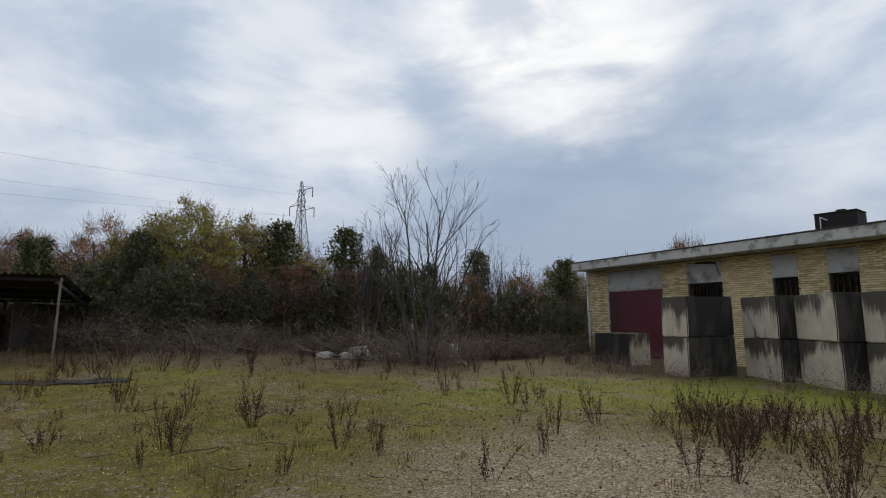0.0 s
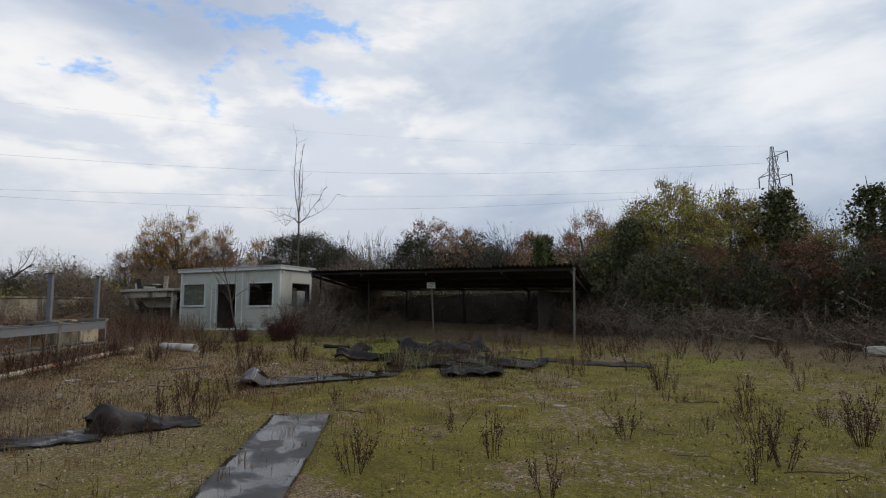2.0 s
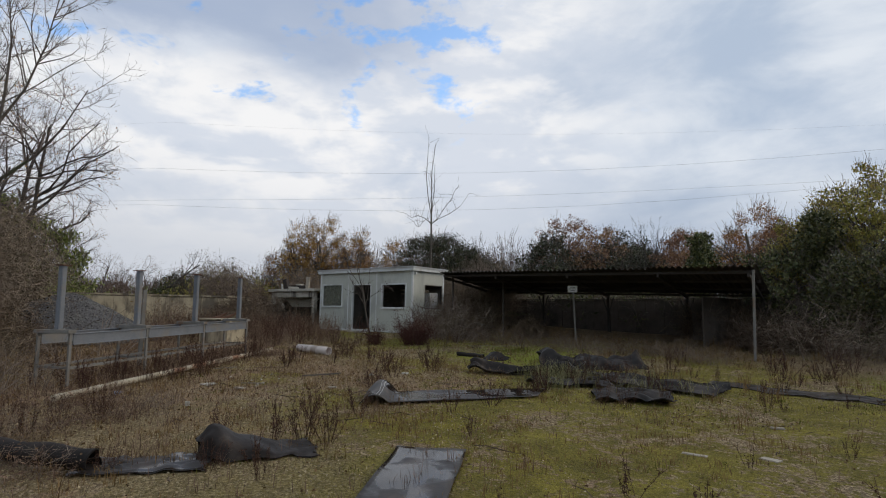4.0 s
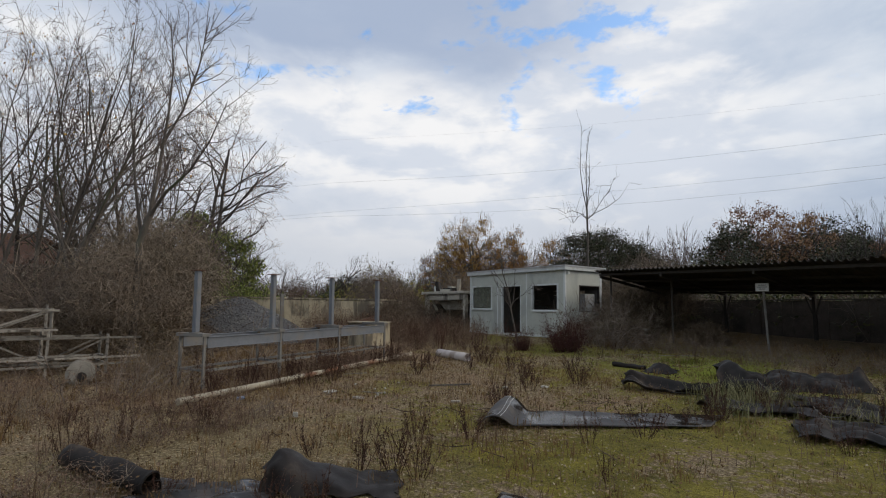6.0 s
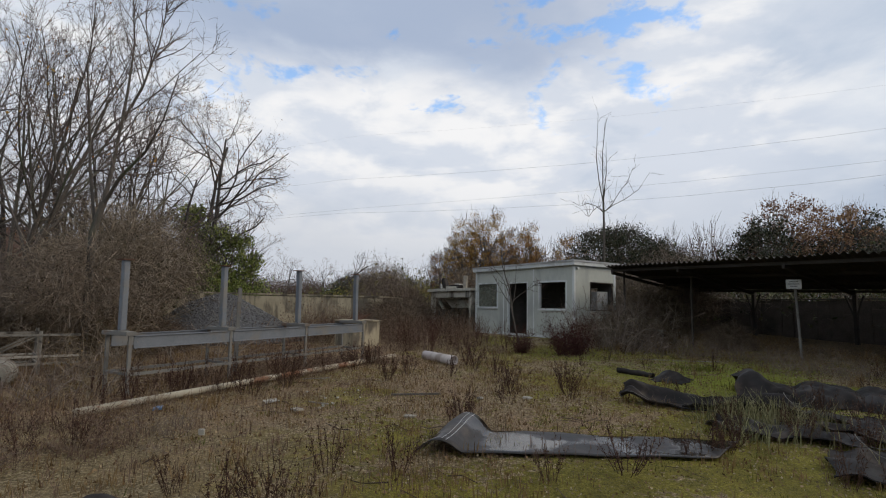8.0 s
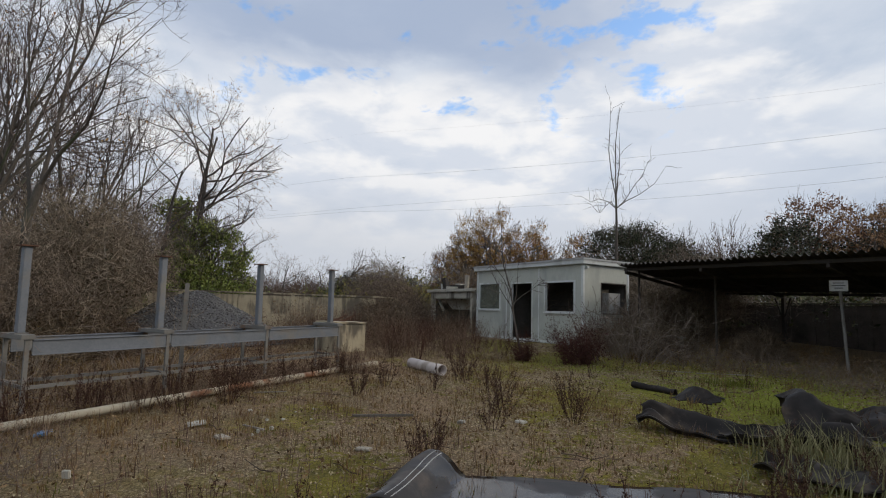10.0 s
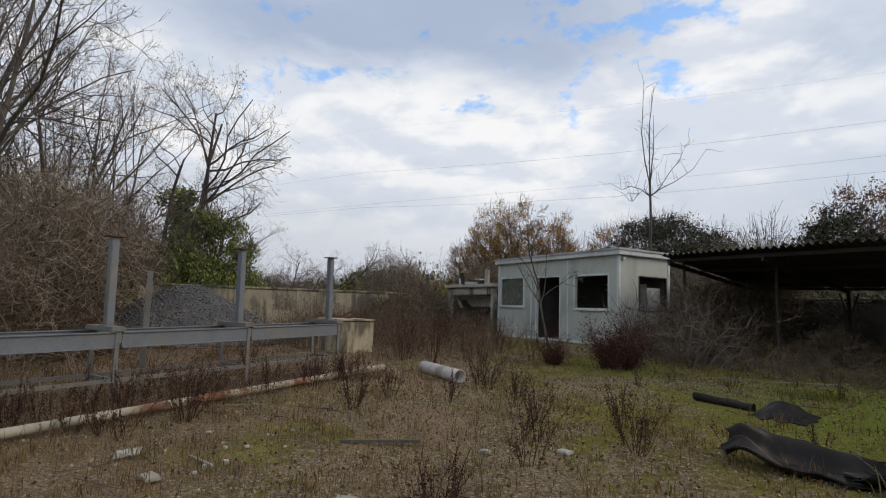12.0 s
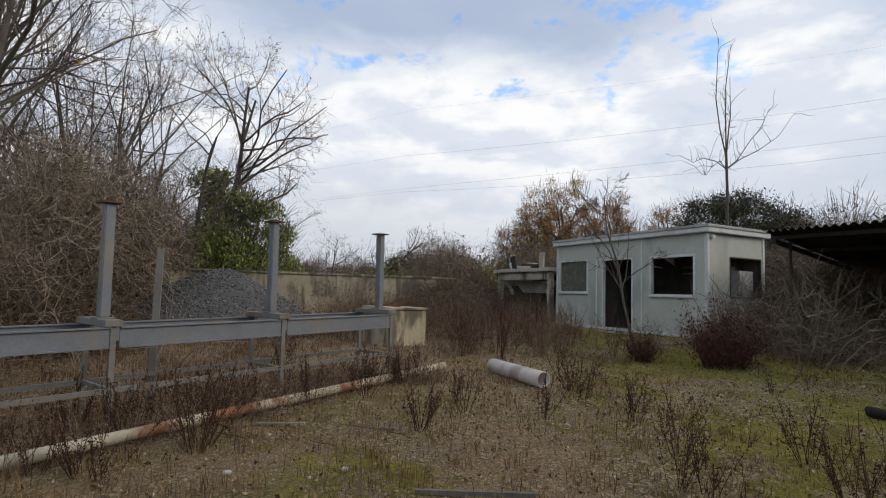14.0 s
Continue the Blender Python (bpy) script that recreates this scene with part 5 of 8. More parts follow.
    for a, c in (((-0.4, 0.1, 2.9), (-0.4, 1.75, 4.2)), ((-0.4, 3.7, 2.9), (-0.4, 1.75, 4.2))):
        vs = [b.verts.new(p) for p in (a, c, (5.6, c[1], c[2]), (7.4, a[1], a[2]))]
        vs2 = [b.verts.new((v.co.x, v.co.y, v.co.z + 0.1)) for v in vs]
        b.faces.new(vs), b.faces.new(vs2[::-1])
        for i in range(4):
            b.faces.new((vs[i], vs[(i + 1) % 4], vs2[(i + 1) % 4], vs2[i]))
    part("barn_roof", b, M["rust"], g, "dark weathered roof")


build_rails()


# ---- power line ----
def build_power_line():
    px, py = -21.2, 73.7
    g = ground_z(px, py)
    p = thing("pylon", pose(px, py, g, 0, 0, 52), "grey lattice steel pylon with three arms", "pylon")
    def half(z):
        return 1.9 - 1.45 * min(1.0, z / 15.0)
    for sx, sy in ((1, 1), (1, -1), (-1, 1), (-1, -1)):
        b = bmesh.new()
        bar(b, (sx * 1.9, sy * 1.9, -0.3), (sx * 0.45, sy * 0.45, 15), 0.11, 0.11)
        bar(b, (sx * 0.45, sy * 0.45, 15), (sx * 0.1, sy * 0.1, 20.2), 0.09, 0.09)
        part("leg", b, M["pylon"], p)
    for i in range(13):
        z0, z1 = i * 1.45, (i + 1) * 1.45
        h0, h1 = max(0.12, half(z0)), max(0.12, half(z1))
        b = bmesh.new()
        for k in range(4):
            a = [(1, 1), (1, -1), (-1, -1), (-1, 1)]
            (ux, uy), (vx, vy) = a[k], a[(k + 1) % 4]
            bar(b, (ux * h0, uy * h0, z0), (vx * h1, vy * h1, z1), 0.04, 0.04)
            bar(b, (ux * h1, uy * h1, z1), (vx * h0, vy * h0, z0), 0.04, 0.04)
            bar(b, (ux * h1, uy * h1, z1), (vx * h1, vy * h1, z1), 0.04, 0.04)
        part("lattice", b, M["pylon"], p)
    ends = []
    for y, z in ((-2.5, 18.9), (2.7, 16.9), (-2.9, 16.0)):
        arm = part("arm", bar(bar(bmesh.new(), (0, 0, z), (0, y, z), 0.08, 0.08), (0, 0, z + 0.6), (0, y, z + 0.05), 0.05, 0.05), M["pylon"], p)
        part("insulator", rod(bmesh.new(), (0, y, z), (0, y, z - 1.3), 0.06), M["dark_iron"], arm)
        ends.append((y, z - 1.3))
    dx, dy = 0.616, 0.788
    for (y, z), far, sag in zip(ends + [(0.0, 20.2)], (17.2, 14.4, 12.7, 23.8), (1.9, 0.9, 2.2, 1.6)):
        start = Vector((px - dy * y, py + dx * y, z + g))
        pts = [start + Vector((-dx * 300 * s, -dy * 300 * s, (far - z) * min(1.0, s * 3.3) - sag * math.sin(math.pi * min(1, s * 3.3)))) for s in np.linspace(0, 1, 31)]
        thin = 0.004 if y == 0.0 else 0.009
        ring = [(math.cos(k * 1.2566) * thin, math.sin(k * 1.2566) * thin) for k in range(5)]
        verts = [(p.x + c * dy, p.y - c * dx, p.z + e) for p in pts for c, e in ring]
        faces = [(i * 5 + k, i * 5 + (k + 1) % 5, i * 5 + 5 + (k + 1) % 5, i * 5 + 5 + k) for i in range(30) for k in range(5)]
        single("power_cable", mesh_data("power_cable", verts, faces, M["cable"], True), None, Matrix(), "thin grey overhead power cable", "cable", "power cables")


build_power_line()


# ---- plants ----
def tubes(lines, sides=4):
    """Tapered tubes along many polylines [(points, radii), ...]."""
    out_v, out_f, base = [], [], 0
    by = {}
    for p, r in lines:
        by.setdefault(len(p), []).append((p, r))
    for k, group in by.items():
        P = np.array([g[0] for g in group], dtype=np.float64)
        R = np.array([g[1] for g in group], dtype=np.float64)
        T = np.gradient(P, axis=1)
        T /= np.linalg.norm(T, axis=2, keepdims=True) + 1e-9
        ref = np.where(np.abs(T[..., 2:3]) > 0.9, np.array([1.0, 0, 0]), np.array([0, 0, 1.0]))
        A = np.cross(T, ref)
        A /= np.linalg.norm(A, axis=2, keepdims=True) + 1e-9
        B = np.cross(T, A)
        ang = np.arange(sides) * 2 * np.pi / sides
        V = P[:, :, None] + R[:, :, None, None] * (A[:, :, None] * np.cos(ang)[None, None, :, None] + B[:, :, None] * np.sin(ang)[None, None, :, None])
        n = len(group)
        idx = np.arange(n * k * sides).reshape(n, k, sides) + base
        nx = np.roll(idx, -1, axis=2)
        F = np.stack([idx[:, :-1], nx[:, :-1], nx[:, 1:], idx[:, 1:]], -1).reshape(-1, 4)
        out_v.append(V.reshape(-1, 3)), out_f.append(F)
        base += n * k * sides
    return np.concatenate(out_v), np.concatenate(out_f)


def leaves(pts, size, rng, droop=0.3, width=0.55):
    """One folded kite-shaped leaf at each point."""
    n = len(pts)
    a = rng.normal(size=(n, 3))
    a[:, 2] -= droop
    a /= np.linalg.norm(a, axis=1, keepdims=True)
    b = np.cross(a, rng.normal(size=(n, 3)))
    b /= np.linalg.norm(b, axis=1, keepdims=True) + 1e-9
    s = (size * rng.uniform(0.6, 1.35, n))[:, None]
    c = np.cross(a, b) * s * 0.12
    V = np.stack([pts - a * s * 0.5, pts + b * s * width * 0.5 + c, pts + a * s * 0.5, pts - b * s * width * 0.5 + c], 1)
    return V.reshape(-1, 3), np.arange(4 * n).reshape(n, 4)


def unit(v):
    return v / (np.linalg.norm(v) + 1e-9)


def grow(rng, start, way, length, radius, level, spec, out):
    """A limb and, from it, its side limbs; spec: kids, angle, shrink, wiggle and lift for each level."""
    kids, angle, shrink, wig, lift = spec[level]
    k = 6 if level < 2 else 5 if level < 3 else 4
    p, d = np.array(start, float), unit(np.array(way, float))
    pts, ds = [p], [d]
    for _ in range(k - 1):
        d = unit(d + rng.normal(0, wig, 3) + np.array([0, 0, lift]))
        p = p + d * length / (k - 1)
        pts.append(p), ds.append(d)
    end = 0.32 if level else 0.28
    rad = radius * np.linspace(1, end, k)
    out.append((level, pts, rad))
    if level + 1 >= len(spec):
        return
    n = int(rng.poisson(kids)) if kids > 2.5 else int(round(kids + rng.uniform(-0.5, 0.5)))
    for j in range(max(1, n)):
        t = rng.uniform(0.28 if level else 0.34, 1.0)
        f = t * (k - 1)
        i = min(k - 2, int(f))
        q = pts[i] + (pts[i + 1] - pts[i]) * (f - i)
        side = unit(np.cross(ds[i], rng.normal(size=3)))
        a = radians(angle) * rng.uniform(0.6, 1.35)
        w = ds[i] * math.cos(a) + side * math.sin(a)
        grow(rng, q, w, length * shrink * rng.uniform(0.65, 1.2) * (1.15 - 0.45 * t), max(0.0046, np.interp(f, range(k), rad) * 0.62), level + 1, spec, out)


def strips(q, d, ln, w, rng):
    """Single fine twigs at points q, along d."""
    d = d / (np.linalg.norm(d, axis=1, keepdims=True) + 1e-9)
    s = np.cross(d, rng.normal(size=q.shape))
    s *= w / (np.linalg.norm(s, axis=1, keepdims=True) + 1e-9)
    e = q + d * np.asarray(ln)[:, None]
    return np.stack([q - s, q + s, e + s * 0.5, e - s * 0.5], 1).reshape(-1, 3), np.arange(4 * len(q)).reshape(-1, 4)


def wood(name, limbs, mat, keep=None, extra=None):
    v, f = [], []
    base = 0
    if extra:
        v.append(extra[0]), f.append(extra[1])
        base = len(extra[0])
    for lv, sides in ((0, 8), (1, 6), (2, 4), (3, 3), (4, 2)):
        ls = [(p, r) for l, p, r in limbs if l == lv and (keep is None or l in keep)]
        if ls:
            a, b = tubes(ls, sides) if sides > 2 else ribbons(ls, np.random.default_rng(3))
            v.append(a), f.append(b + base)
            base += len(a)
    return mesh_data(name, np.concatenate(v), np.concatenate(f), mat, True)


def limb_parts(t, limbs, mat):
    """Each stem and each main limb as a part of its own."""
    for lv, name, sides in ((0, "trunk", 8), (1, "limb", 6)):
        for l, p, r in limbs:
            if l == lv:
                part(name, mesh_data(name, *tubes([(p, r)], sides), mat, True), None, t)


def along(limbs, levels, rng, n, spread, zmin=0.0):
    """n points scattered round the limbs of the given levels."""
    P = np.concatenate([np.array(p) for l, p, r in limbs if l in levels])
    P = P[P[:, 2] > zmin]
    return P[rng.integers(0, len(P), n)] + rng.normal(0, spread, (n, 3))


ASH = [(8, 38, 0.64, 0.06, 0.03), (5.6, 44, 0.55, 0.10, 0.05), (5, 46, 0.5, 0.13, 0.07), (3.8, 46, 0.55, 0.14, 0.08), (0, 0, 0, 0.16, 0.06)]
SPREAD = [(9, 50, 0.62, 0.10, 0.03), (5.5, 48, 0.58, 0.26, 0.02), (4.6, 50, 0.56, 0.30, 0.01), (3.2, 52, 0.6, 0.28, 0.0), (0, 0, 0, 0.22, 0.0)]
SLIM = [(7, 55, 0.30, 0.05, 0.03), (3, 45, 0.5, 0.12, 0.06), (2, 40, 0.5, 0.12, 0.05), (0, 0, 0, 0.12, 0.03)]
STEMS = [(6, 26, 0.5, 0.05, 0.03), (4.5, 30, 0.55, 0.08, 0.05), (3, 32, 0.55, 0.1, 0.05), (0, 0, 0, 0.12, 0.03)]


def bare_tree(name, seed, height, radius, spec, label, stems=1, lean=0.05, mat="bark", twig="twig", leaf=None, leaf_n=0, group="bare trees"):
    """A leafless tree: trunk and limbs as one part, twigs as the other."""
    rng = np.random.default_rng(seed)
    limbs = []
    for s in range(stems):
        a = rng.uniform(0, 2 * np.pi)
        off = 0.0 if stems == 1 else 0.25
        w = (lean * rng.normal() + (0.28 * math.cos(a) if stems > 1 else 0), lean * rng.normal() + (0.28 * math.sin(a) if stems > 1 else 0), 1)
        grow(rng, (off * math.cos(a), off * math.sin(a), -0.25), w, height * (0.62 if spec is not SLIM else 0.9) * rng.uniform(0.85, 1.1) if stems > 1 else height * (0.62 if spec is not SLIM else 0.92), radius * (0.7 if stems > 1 else 1), 0, spec, limbs)
    t = thing(name, Matrix(), label, "tree", group)
    limb_parts(t, limbs, M[mat])
    crown = part("crown", wood("crown", limbs, M[twig], (2, 3, 4)), None, t, "fine bare twigs", "stuff")
    if leaf_n:
        v, f = leaves(along(limbs, (2, 3, 4), rng, leaf_n, 0.06), 0.07, rng)
        part("leaf", mesh_data("leaf", v, f, M[leaf]), None, crown, "few dry leaves left", "stuff")
    return t


def leafy_tree(name, seed, height, width, leaf_mat, n, label, bottom=0.25, size=0.13, spread=0.30, mat="bark", clumps=90, group="leafy trees", twig="twig"):
    """A tree in leaf: limbs inside an uneven crown of leaf clumps with gaps."""
    rng = np.random.default_rng(seed)
    limbs = []
    spec = [(8, 50, 0.55, 0.07, 0.03), (5, 45, 0.55, 0.14, 0.03), (3, 45, 0.5, 0.18, 0.02), (0, 0, 0, 0.2, 0)]
    grow(rng, (0, 0, -0.25), (0.05 * rng.normal(), 0.05 * rng.normal(), 1), height * 0.78, 0.03 * height, 0, spec, limbs)
    t = thing(name, Matrix(), label, "tree", group)
    limb_parts(t, limbs, M[mat])
    # clump centres on an egg-shaped, lumpy shell and inside it
    u = rng.normal(size=(clumps, 3))
    u /= np.linalg.norm(u, axis=1, keepdims=True)
    r = rng.uniform(0.45, 1.0, clumps) ** 0.6
    lump = np.array([1 + 0.28 * noise.noise((x * 1.6 + seed, y * 1.6, z * 1.6)) for x, y, z in u])
    half = height * (1 - bottom) / 2
    c = u * (r * lump)[:, None] * np.array([width / 2, width / 2, half]) + np.array([0, 0, height * bottom + half])
    c = c[c[:, 2] > 0.1]
    pick = rng.integers(0, len(c), n)
    rad = rng.uniform(0.6, 1.4, len(c)) * spread
    ball = rng.normal(size=(n, 3))
    ball *= (rng.uniform(0, 1, n) ** 0.4 / np.linalg.norm(ball, axis=1))[:, None]
    pts = c[pick] + ball * 1.55 * rad[pick][:, None] * np.array([1, 1, 0.75])
    pts[:, 2] = np.maximum(pts[:, 2], 0.05)
    v, f = leaves(pts, size, rng)
    k = int(n * 0.22)
    q = c[rng.integers(0, len(c), k)] + rng.normal(0, spread * 0.8, (k, 3))
    d = (q - np.array([0, 0, height * 0.35])) * np.array([1, 1, 0.8])
    d = d / (np.linalg.norm(d, axis=1, keepdims=True) + 1e-6) + rng.normal(0, 0.35, (k, 3)) + np.array([0, 0, 0.5])
    q[:, 2] = np.maximum(q[:, 2], 0.1)
    sv, sf = strips(q, d, rng.uniform(0.25, 0.6, k), 0.008, rng)
    tv = wood("crown_twigs", limbs, M[twig], (2, 3), (sv, sf))
    crown = part("crown", mesh_data("crown", v, f, M[leaf_mat]), None, t)
    part("branchlet", tv, None, crown, "", "stuff")
    return t


def ivy_column(name, seed, height, width, n, label, leaf="ivy"):
    """A dead trunk wrapped in ivy from the ground to its ragged top."""
    rng = np.random.default_rng(seed)
    limbs = []
    grow(rng, (0, 0, -0.25), (0.04 * rng.normal(), 0.04 * rng.normal(), 1), height * 0.97, 0.022 * height, 0, [(7, 50, 0.22, 0.05, 0.02), (4, 45, 0.5, 0.15, 0.02), (0, 0, 0, 0.2, 0)], limbs)
    t = thing(name, Matrix(), label, "tree", "ivy-clad trees")
    limb_parts(t, limbs, M["bark"])
    spine = [p for l, p, r in limbs if l == 0][0]
    z = rng.uniform(0.05, 1.0, n) ** 0.85
    f = z * (len(spine) - 1)
    i = np.minimum(f.astype(int), len(spine) - 2)
    S = np.array(spine)
    pts = S[i] + (S[i + 1] - S[i]) * (f - i)[:, None]
    ang = rng.uniform(0, 2 * np.pi, n)
    w = np.array([0.55 + 0.85 * noise.noise((seed + math.cos(a) * 1.1, math.sin(a) * 1.1, h * height * 0.8)) + 0.6 * noise.noise((seed, h * height * 0.45, 2)) + 0.5 * max(0.0, 0.35 - h) for a, h in zip(ang, z)])
    rr = width / 2 * np.clip(w, 0.10, 1.6) * np.sqrt(rng.uniform(0.15, 1, n)) * np.where(rng.random(n) < 0.04, 1.5, 1.0) * np.where(z > 0.85, 1.25 - z * 0.35, 1.0)
    pts = pts + np.stack([rr * np.cos(ang), rr * np.sin(ang), rng.normal(0, 0.1, n)], -1)
    v, q = leaves(pts, 0.125, rng, 0.5, 0.8)
    part("ivy", mesh_data("ivy", v, q, M[leaf]), None, t, "dense dark ivy")
    return t


def ribbons(lines, rng):
    """Narrow strips along polylines of one length, for twigs too fine to show their roundness."""
    P = np.array([p for p, r in lines], dtype=np.float64)
    R_ = np.array([r for p, r in lines], dtype=np.float64)
    T = np.gradient(P, axis=1)
    S = np.cross(T, rng.normal(size=(len(P), 1, 3)))
    S /= np.linalg.norm(S, axis=2, keepdims=True) + 1e-9
    V = np.stack([P - S * R_[..., None], P + S * R_[..., None]], 2)
    n, k = P.shape[:2]
    idx = np.arange(n * k * 2).reshape(n, k, 2)
    F = np.stack([idx[:, :-1, 0], idx[:, :-1, 1], idx[:, 1:, 1], idx[:, 1:, 0]], -1).reshape(-1, 4)
    return V.reshape(-1, 3), F


def thicket(name, seed, width, height, canes, label, twig="twig", leaf=None, leaf_n=0, leaf_size=0.07, group="thickets", arch=0.8, rmax=0.011, twigs=3):
    """Tangled shrub of many arching canes, with or without leaves."""
    rng = np.random.default_rng(seed)
    main, fine = [], []
    for _ in range(canes):
        a, r = rng.uniform(0, 2 * np.pi), width / 2 * math.sqrt(rng.uniform(0, 1)) * 0.8
        p = np.array([r * math.cos(a), r * math.sin(a), -0.1])
        b = a + rng.normal(0, 0.9)
        d = unit(np.array([math.cos(b) * 0.45, math.sin(b) * 0.45, 1.0]))
        ln = height * rng.uniform(0.45, 1.25)
        pts = [p]
        for i in range(4):
            d = unit(d + rng.normal(0, 0.24, 3) + np.array([0, 0, -arch * 0.14 * i]))
            p = p + d * ln / 4
            p[2] = max(p[2], 0.03)
            pts.append(p)
        main.append((pts, rmax * rng.uniform(0.5, 1.1) * np.linspace(1, 0.35, 5)))
        for _ in range(twigs):
            i = rng.integers(1, 4)
            d2 = unit(d * 0.4 + rng.normal(size=3) + np.array([0, 0, 0.35]))
            q = [pts[i] + (pts[i + 1] - pts[i]) * rng.random()]
            for _ in range(2):
                d2 = unit(d2 + rng.normal(0, 0.3, 3))
                q.append(q[-1] + d2 * ln * rng.uniform(0.08, 0.2))
            fine.append((q, rmax * 0.5 * np.linspace(1, 0.6, 3)))
    v1, f1 = tubes(main, 3)
    v2, f2 = ribbons(fine, rng)
    t = thing(name, Matrix(), label, "shrub", group)
    part("tangle", mesh_data("tangle", np.concatenate([v1, v2]), np.concatenate([f1, f2 + len(v1)]), M[twig]), None, t, "", "stuff")
    if leaf_n:
        P = np.concatenate([np.array(p)[1:] for p, r in main] + [np.array(p) for p, r in fine])
        P = P[P[:, 2] > 0.08]
        v, f = leaves(P[rng.integers(0, len(P), leaf_n)] + rng.normal(0, 0.06, (leaf_n, 3)), leaf_size, rng)
        part("foliage", mesh_data("foliage", v, f, M[leaf]), None, t, "", "stuff")
    return t


def bramble_mound(name, seed, width, height, n, label, twig="bramble", leaf="scrub_leaf", leaf_n=0, canes=60, under=0.0):
    """A dome of dense fine bramble: arching canes and a fuzz of short crooked twigs, thickest in its skin; under hollows out the foot."""
    rng = np.random.default_rng(seed)
    u = rng.normal(size=(n, 3))
    u[:, 2] = np.abs(u[:, 2])
    u /= np.linalg.norm(u, axis=1, keepdims=True)
    lump = np.array([1 + 0.34 * noise.noise((x * 2.2 + seed, y * 2.2, z * 2.2)) + 0.15 * noise.noise((x * 6, y * 6 + seed, z * 6)) for x, y, z in u])
    rad = (0.25 + 0.75 * rng.random(n) ** 0.45) * lump
    p = u * rad[:, None] * np.array([width / 2, width / 2, height])
    p = p[p[:, 2] >= under * height * (np.hypot(p[:, 0], p[:, 1]) * 2 / width) ** 0.7]
    n = len(p)
    u = p / (np.linalg.norm(p, axis=1, keepdims=True) + 1e-6)
    p[:, 2] = np.maximum(p[:, 2], 0.03)
    d = rng.normal(size=(n, 3)) + u * 0.5 + np.array([0, 0, 0.15])
    d /= np.linalg.norm(d, axis=1, keepdims=True)
    ln = rng.uniform(0.25, 0.8, n)[:, None]
    e = np.cross(d, rng.normal(size=(n, 3))) * 0.28
    lines = [((a, a + b * l * 0.5 + c * l, a + b * l - np.array([0, 0, 0.12]) * l), (0.006, 0.005, 0.003)) for a, b, c, l in zip(p, d, e, ln)]
    v2, f2 = ribbons(lines, rng)
    arcs = []
    for _ in range(canes):
        a = rng.uniform(0, 2 * np.pi)
        r0, r1, top = width * 0.5 * rng.uniform(0, 0.4), width * 0.5 * rng.uniform(0.7, 1.15), height * rng.uniform(0.6, 1.05)
        a1 = a + rng.normal(0, 0.5)
        q = []
        for t in np.linspace(0, 1, 6):
            r, b = r0 + (r1 - r0) * t ** 1.4, a + (a1 - a) * t
            q.append(np.array([r * math.cos(b), r * math.sin(b), max(0.03, top * math.sin(math.pi * min(0.92, 0.04 + 0.72 * t)))]) + rng.normal(0, 0.05, 3))
        arcs.append((q, 0.010 * rng.uniform(0.6, 1.1) * np.linspace(1, 0.4, 6)))
    v1, f1 = tubes(arcs, 3)
    t = thing(name, Matrix(), label, "shrub", "bramble mounds")
    part("tangle", mesh_data("tangle", np.concatenate([v1, v2]), np.concatenate([f1, f2 + len(v1)]), M[twig]), None, t, "", "stuff")
    if leaf_n:
        v, f = leaves(p[rng.integers(0, n, leaf_n)] + rng.normal(0, 0.05, (leaf_n, 3)), 0.07, rng)
        part("foliage", mesh_data("foliage", v, f, M[leaf]), None, t, "", "stuff")
    return t


def weed(name, seed, height, stems, label, mat="weed", spread=0.35, seeds=46, group="dead weeds"):
    """A dead stalky weed: stiff dark stems set with dry seed heads."""
    rng = np.random.default_rng(seed)
    lines, heads = [], []
    for _ in range(stems):
        a = rng.uniform(0, 2 * np.pi)
        h = height * rng.uniform(0.55, 1.1)
        d = unit(np.array([math.cos(a) * spread, math.sin(a) * spread, 1.0]) + rng.normal(0, 0.1, 3))
        p = np.array([0.04 * math.cos(a), 0.04 * math.sin(a), -0.04])
        pts = [p]
        for _ in range(5):
            d = unit(d + rng.normal(0, 0.09, 3) + np.array([0, 0, 0.06]))
            p = p + d * h / 5
            pts.append(p)
        lines.append((pts, rng.uniform(0.003, 0.0052) * np.linspace(1, 0.45, 6)))
        for _ in range(2):
            i = rng.integers(2, 5)
            d2 = unit(d + rng.normal(0, 0.5, 3) + np.array([0, 0, 0.5]))
            q = [pts[i], pts[i] + d2 * h * 0.10, pts[i] + d2 * h * 0.2, pts[i] + d2 * h * 0.27]
            lines.append((q, 0.003 * np.linspace(1, 0.6, 4)))
        S = np.array(pts)
        f = rng.uniform(0.25, 1.0, seeds) ** 0.7 * 4.999
        i = f.astype(int)
        heads.append(S[i] + (S[i + 1] - S[i]) * (f - i)[:, None] + rng.normal(0, 0.014, (seeds, 3)))
    t = thing(name, Matrix(), label, "weed", group)
    v, f = tubes(lines, 3)
    part("stalk", mesh_data("stalk", v, f, M[mat], True), None, t, "", "stuff")
    v, f = leaves(np.concatenate(heads), 0.029, rng, -0.4, 0.4)
    part("seed_head", mesh_data("seed_head", v, f, M[mat]), None, t, "", "stuff")
    return t


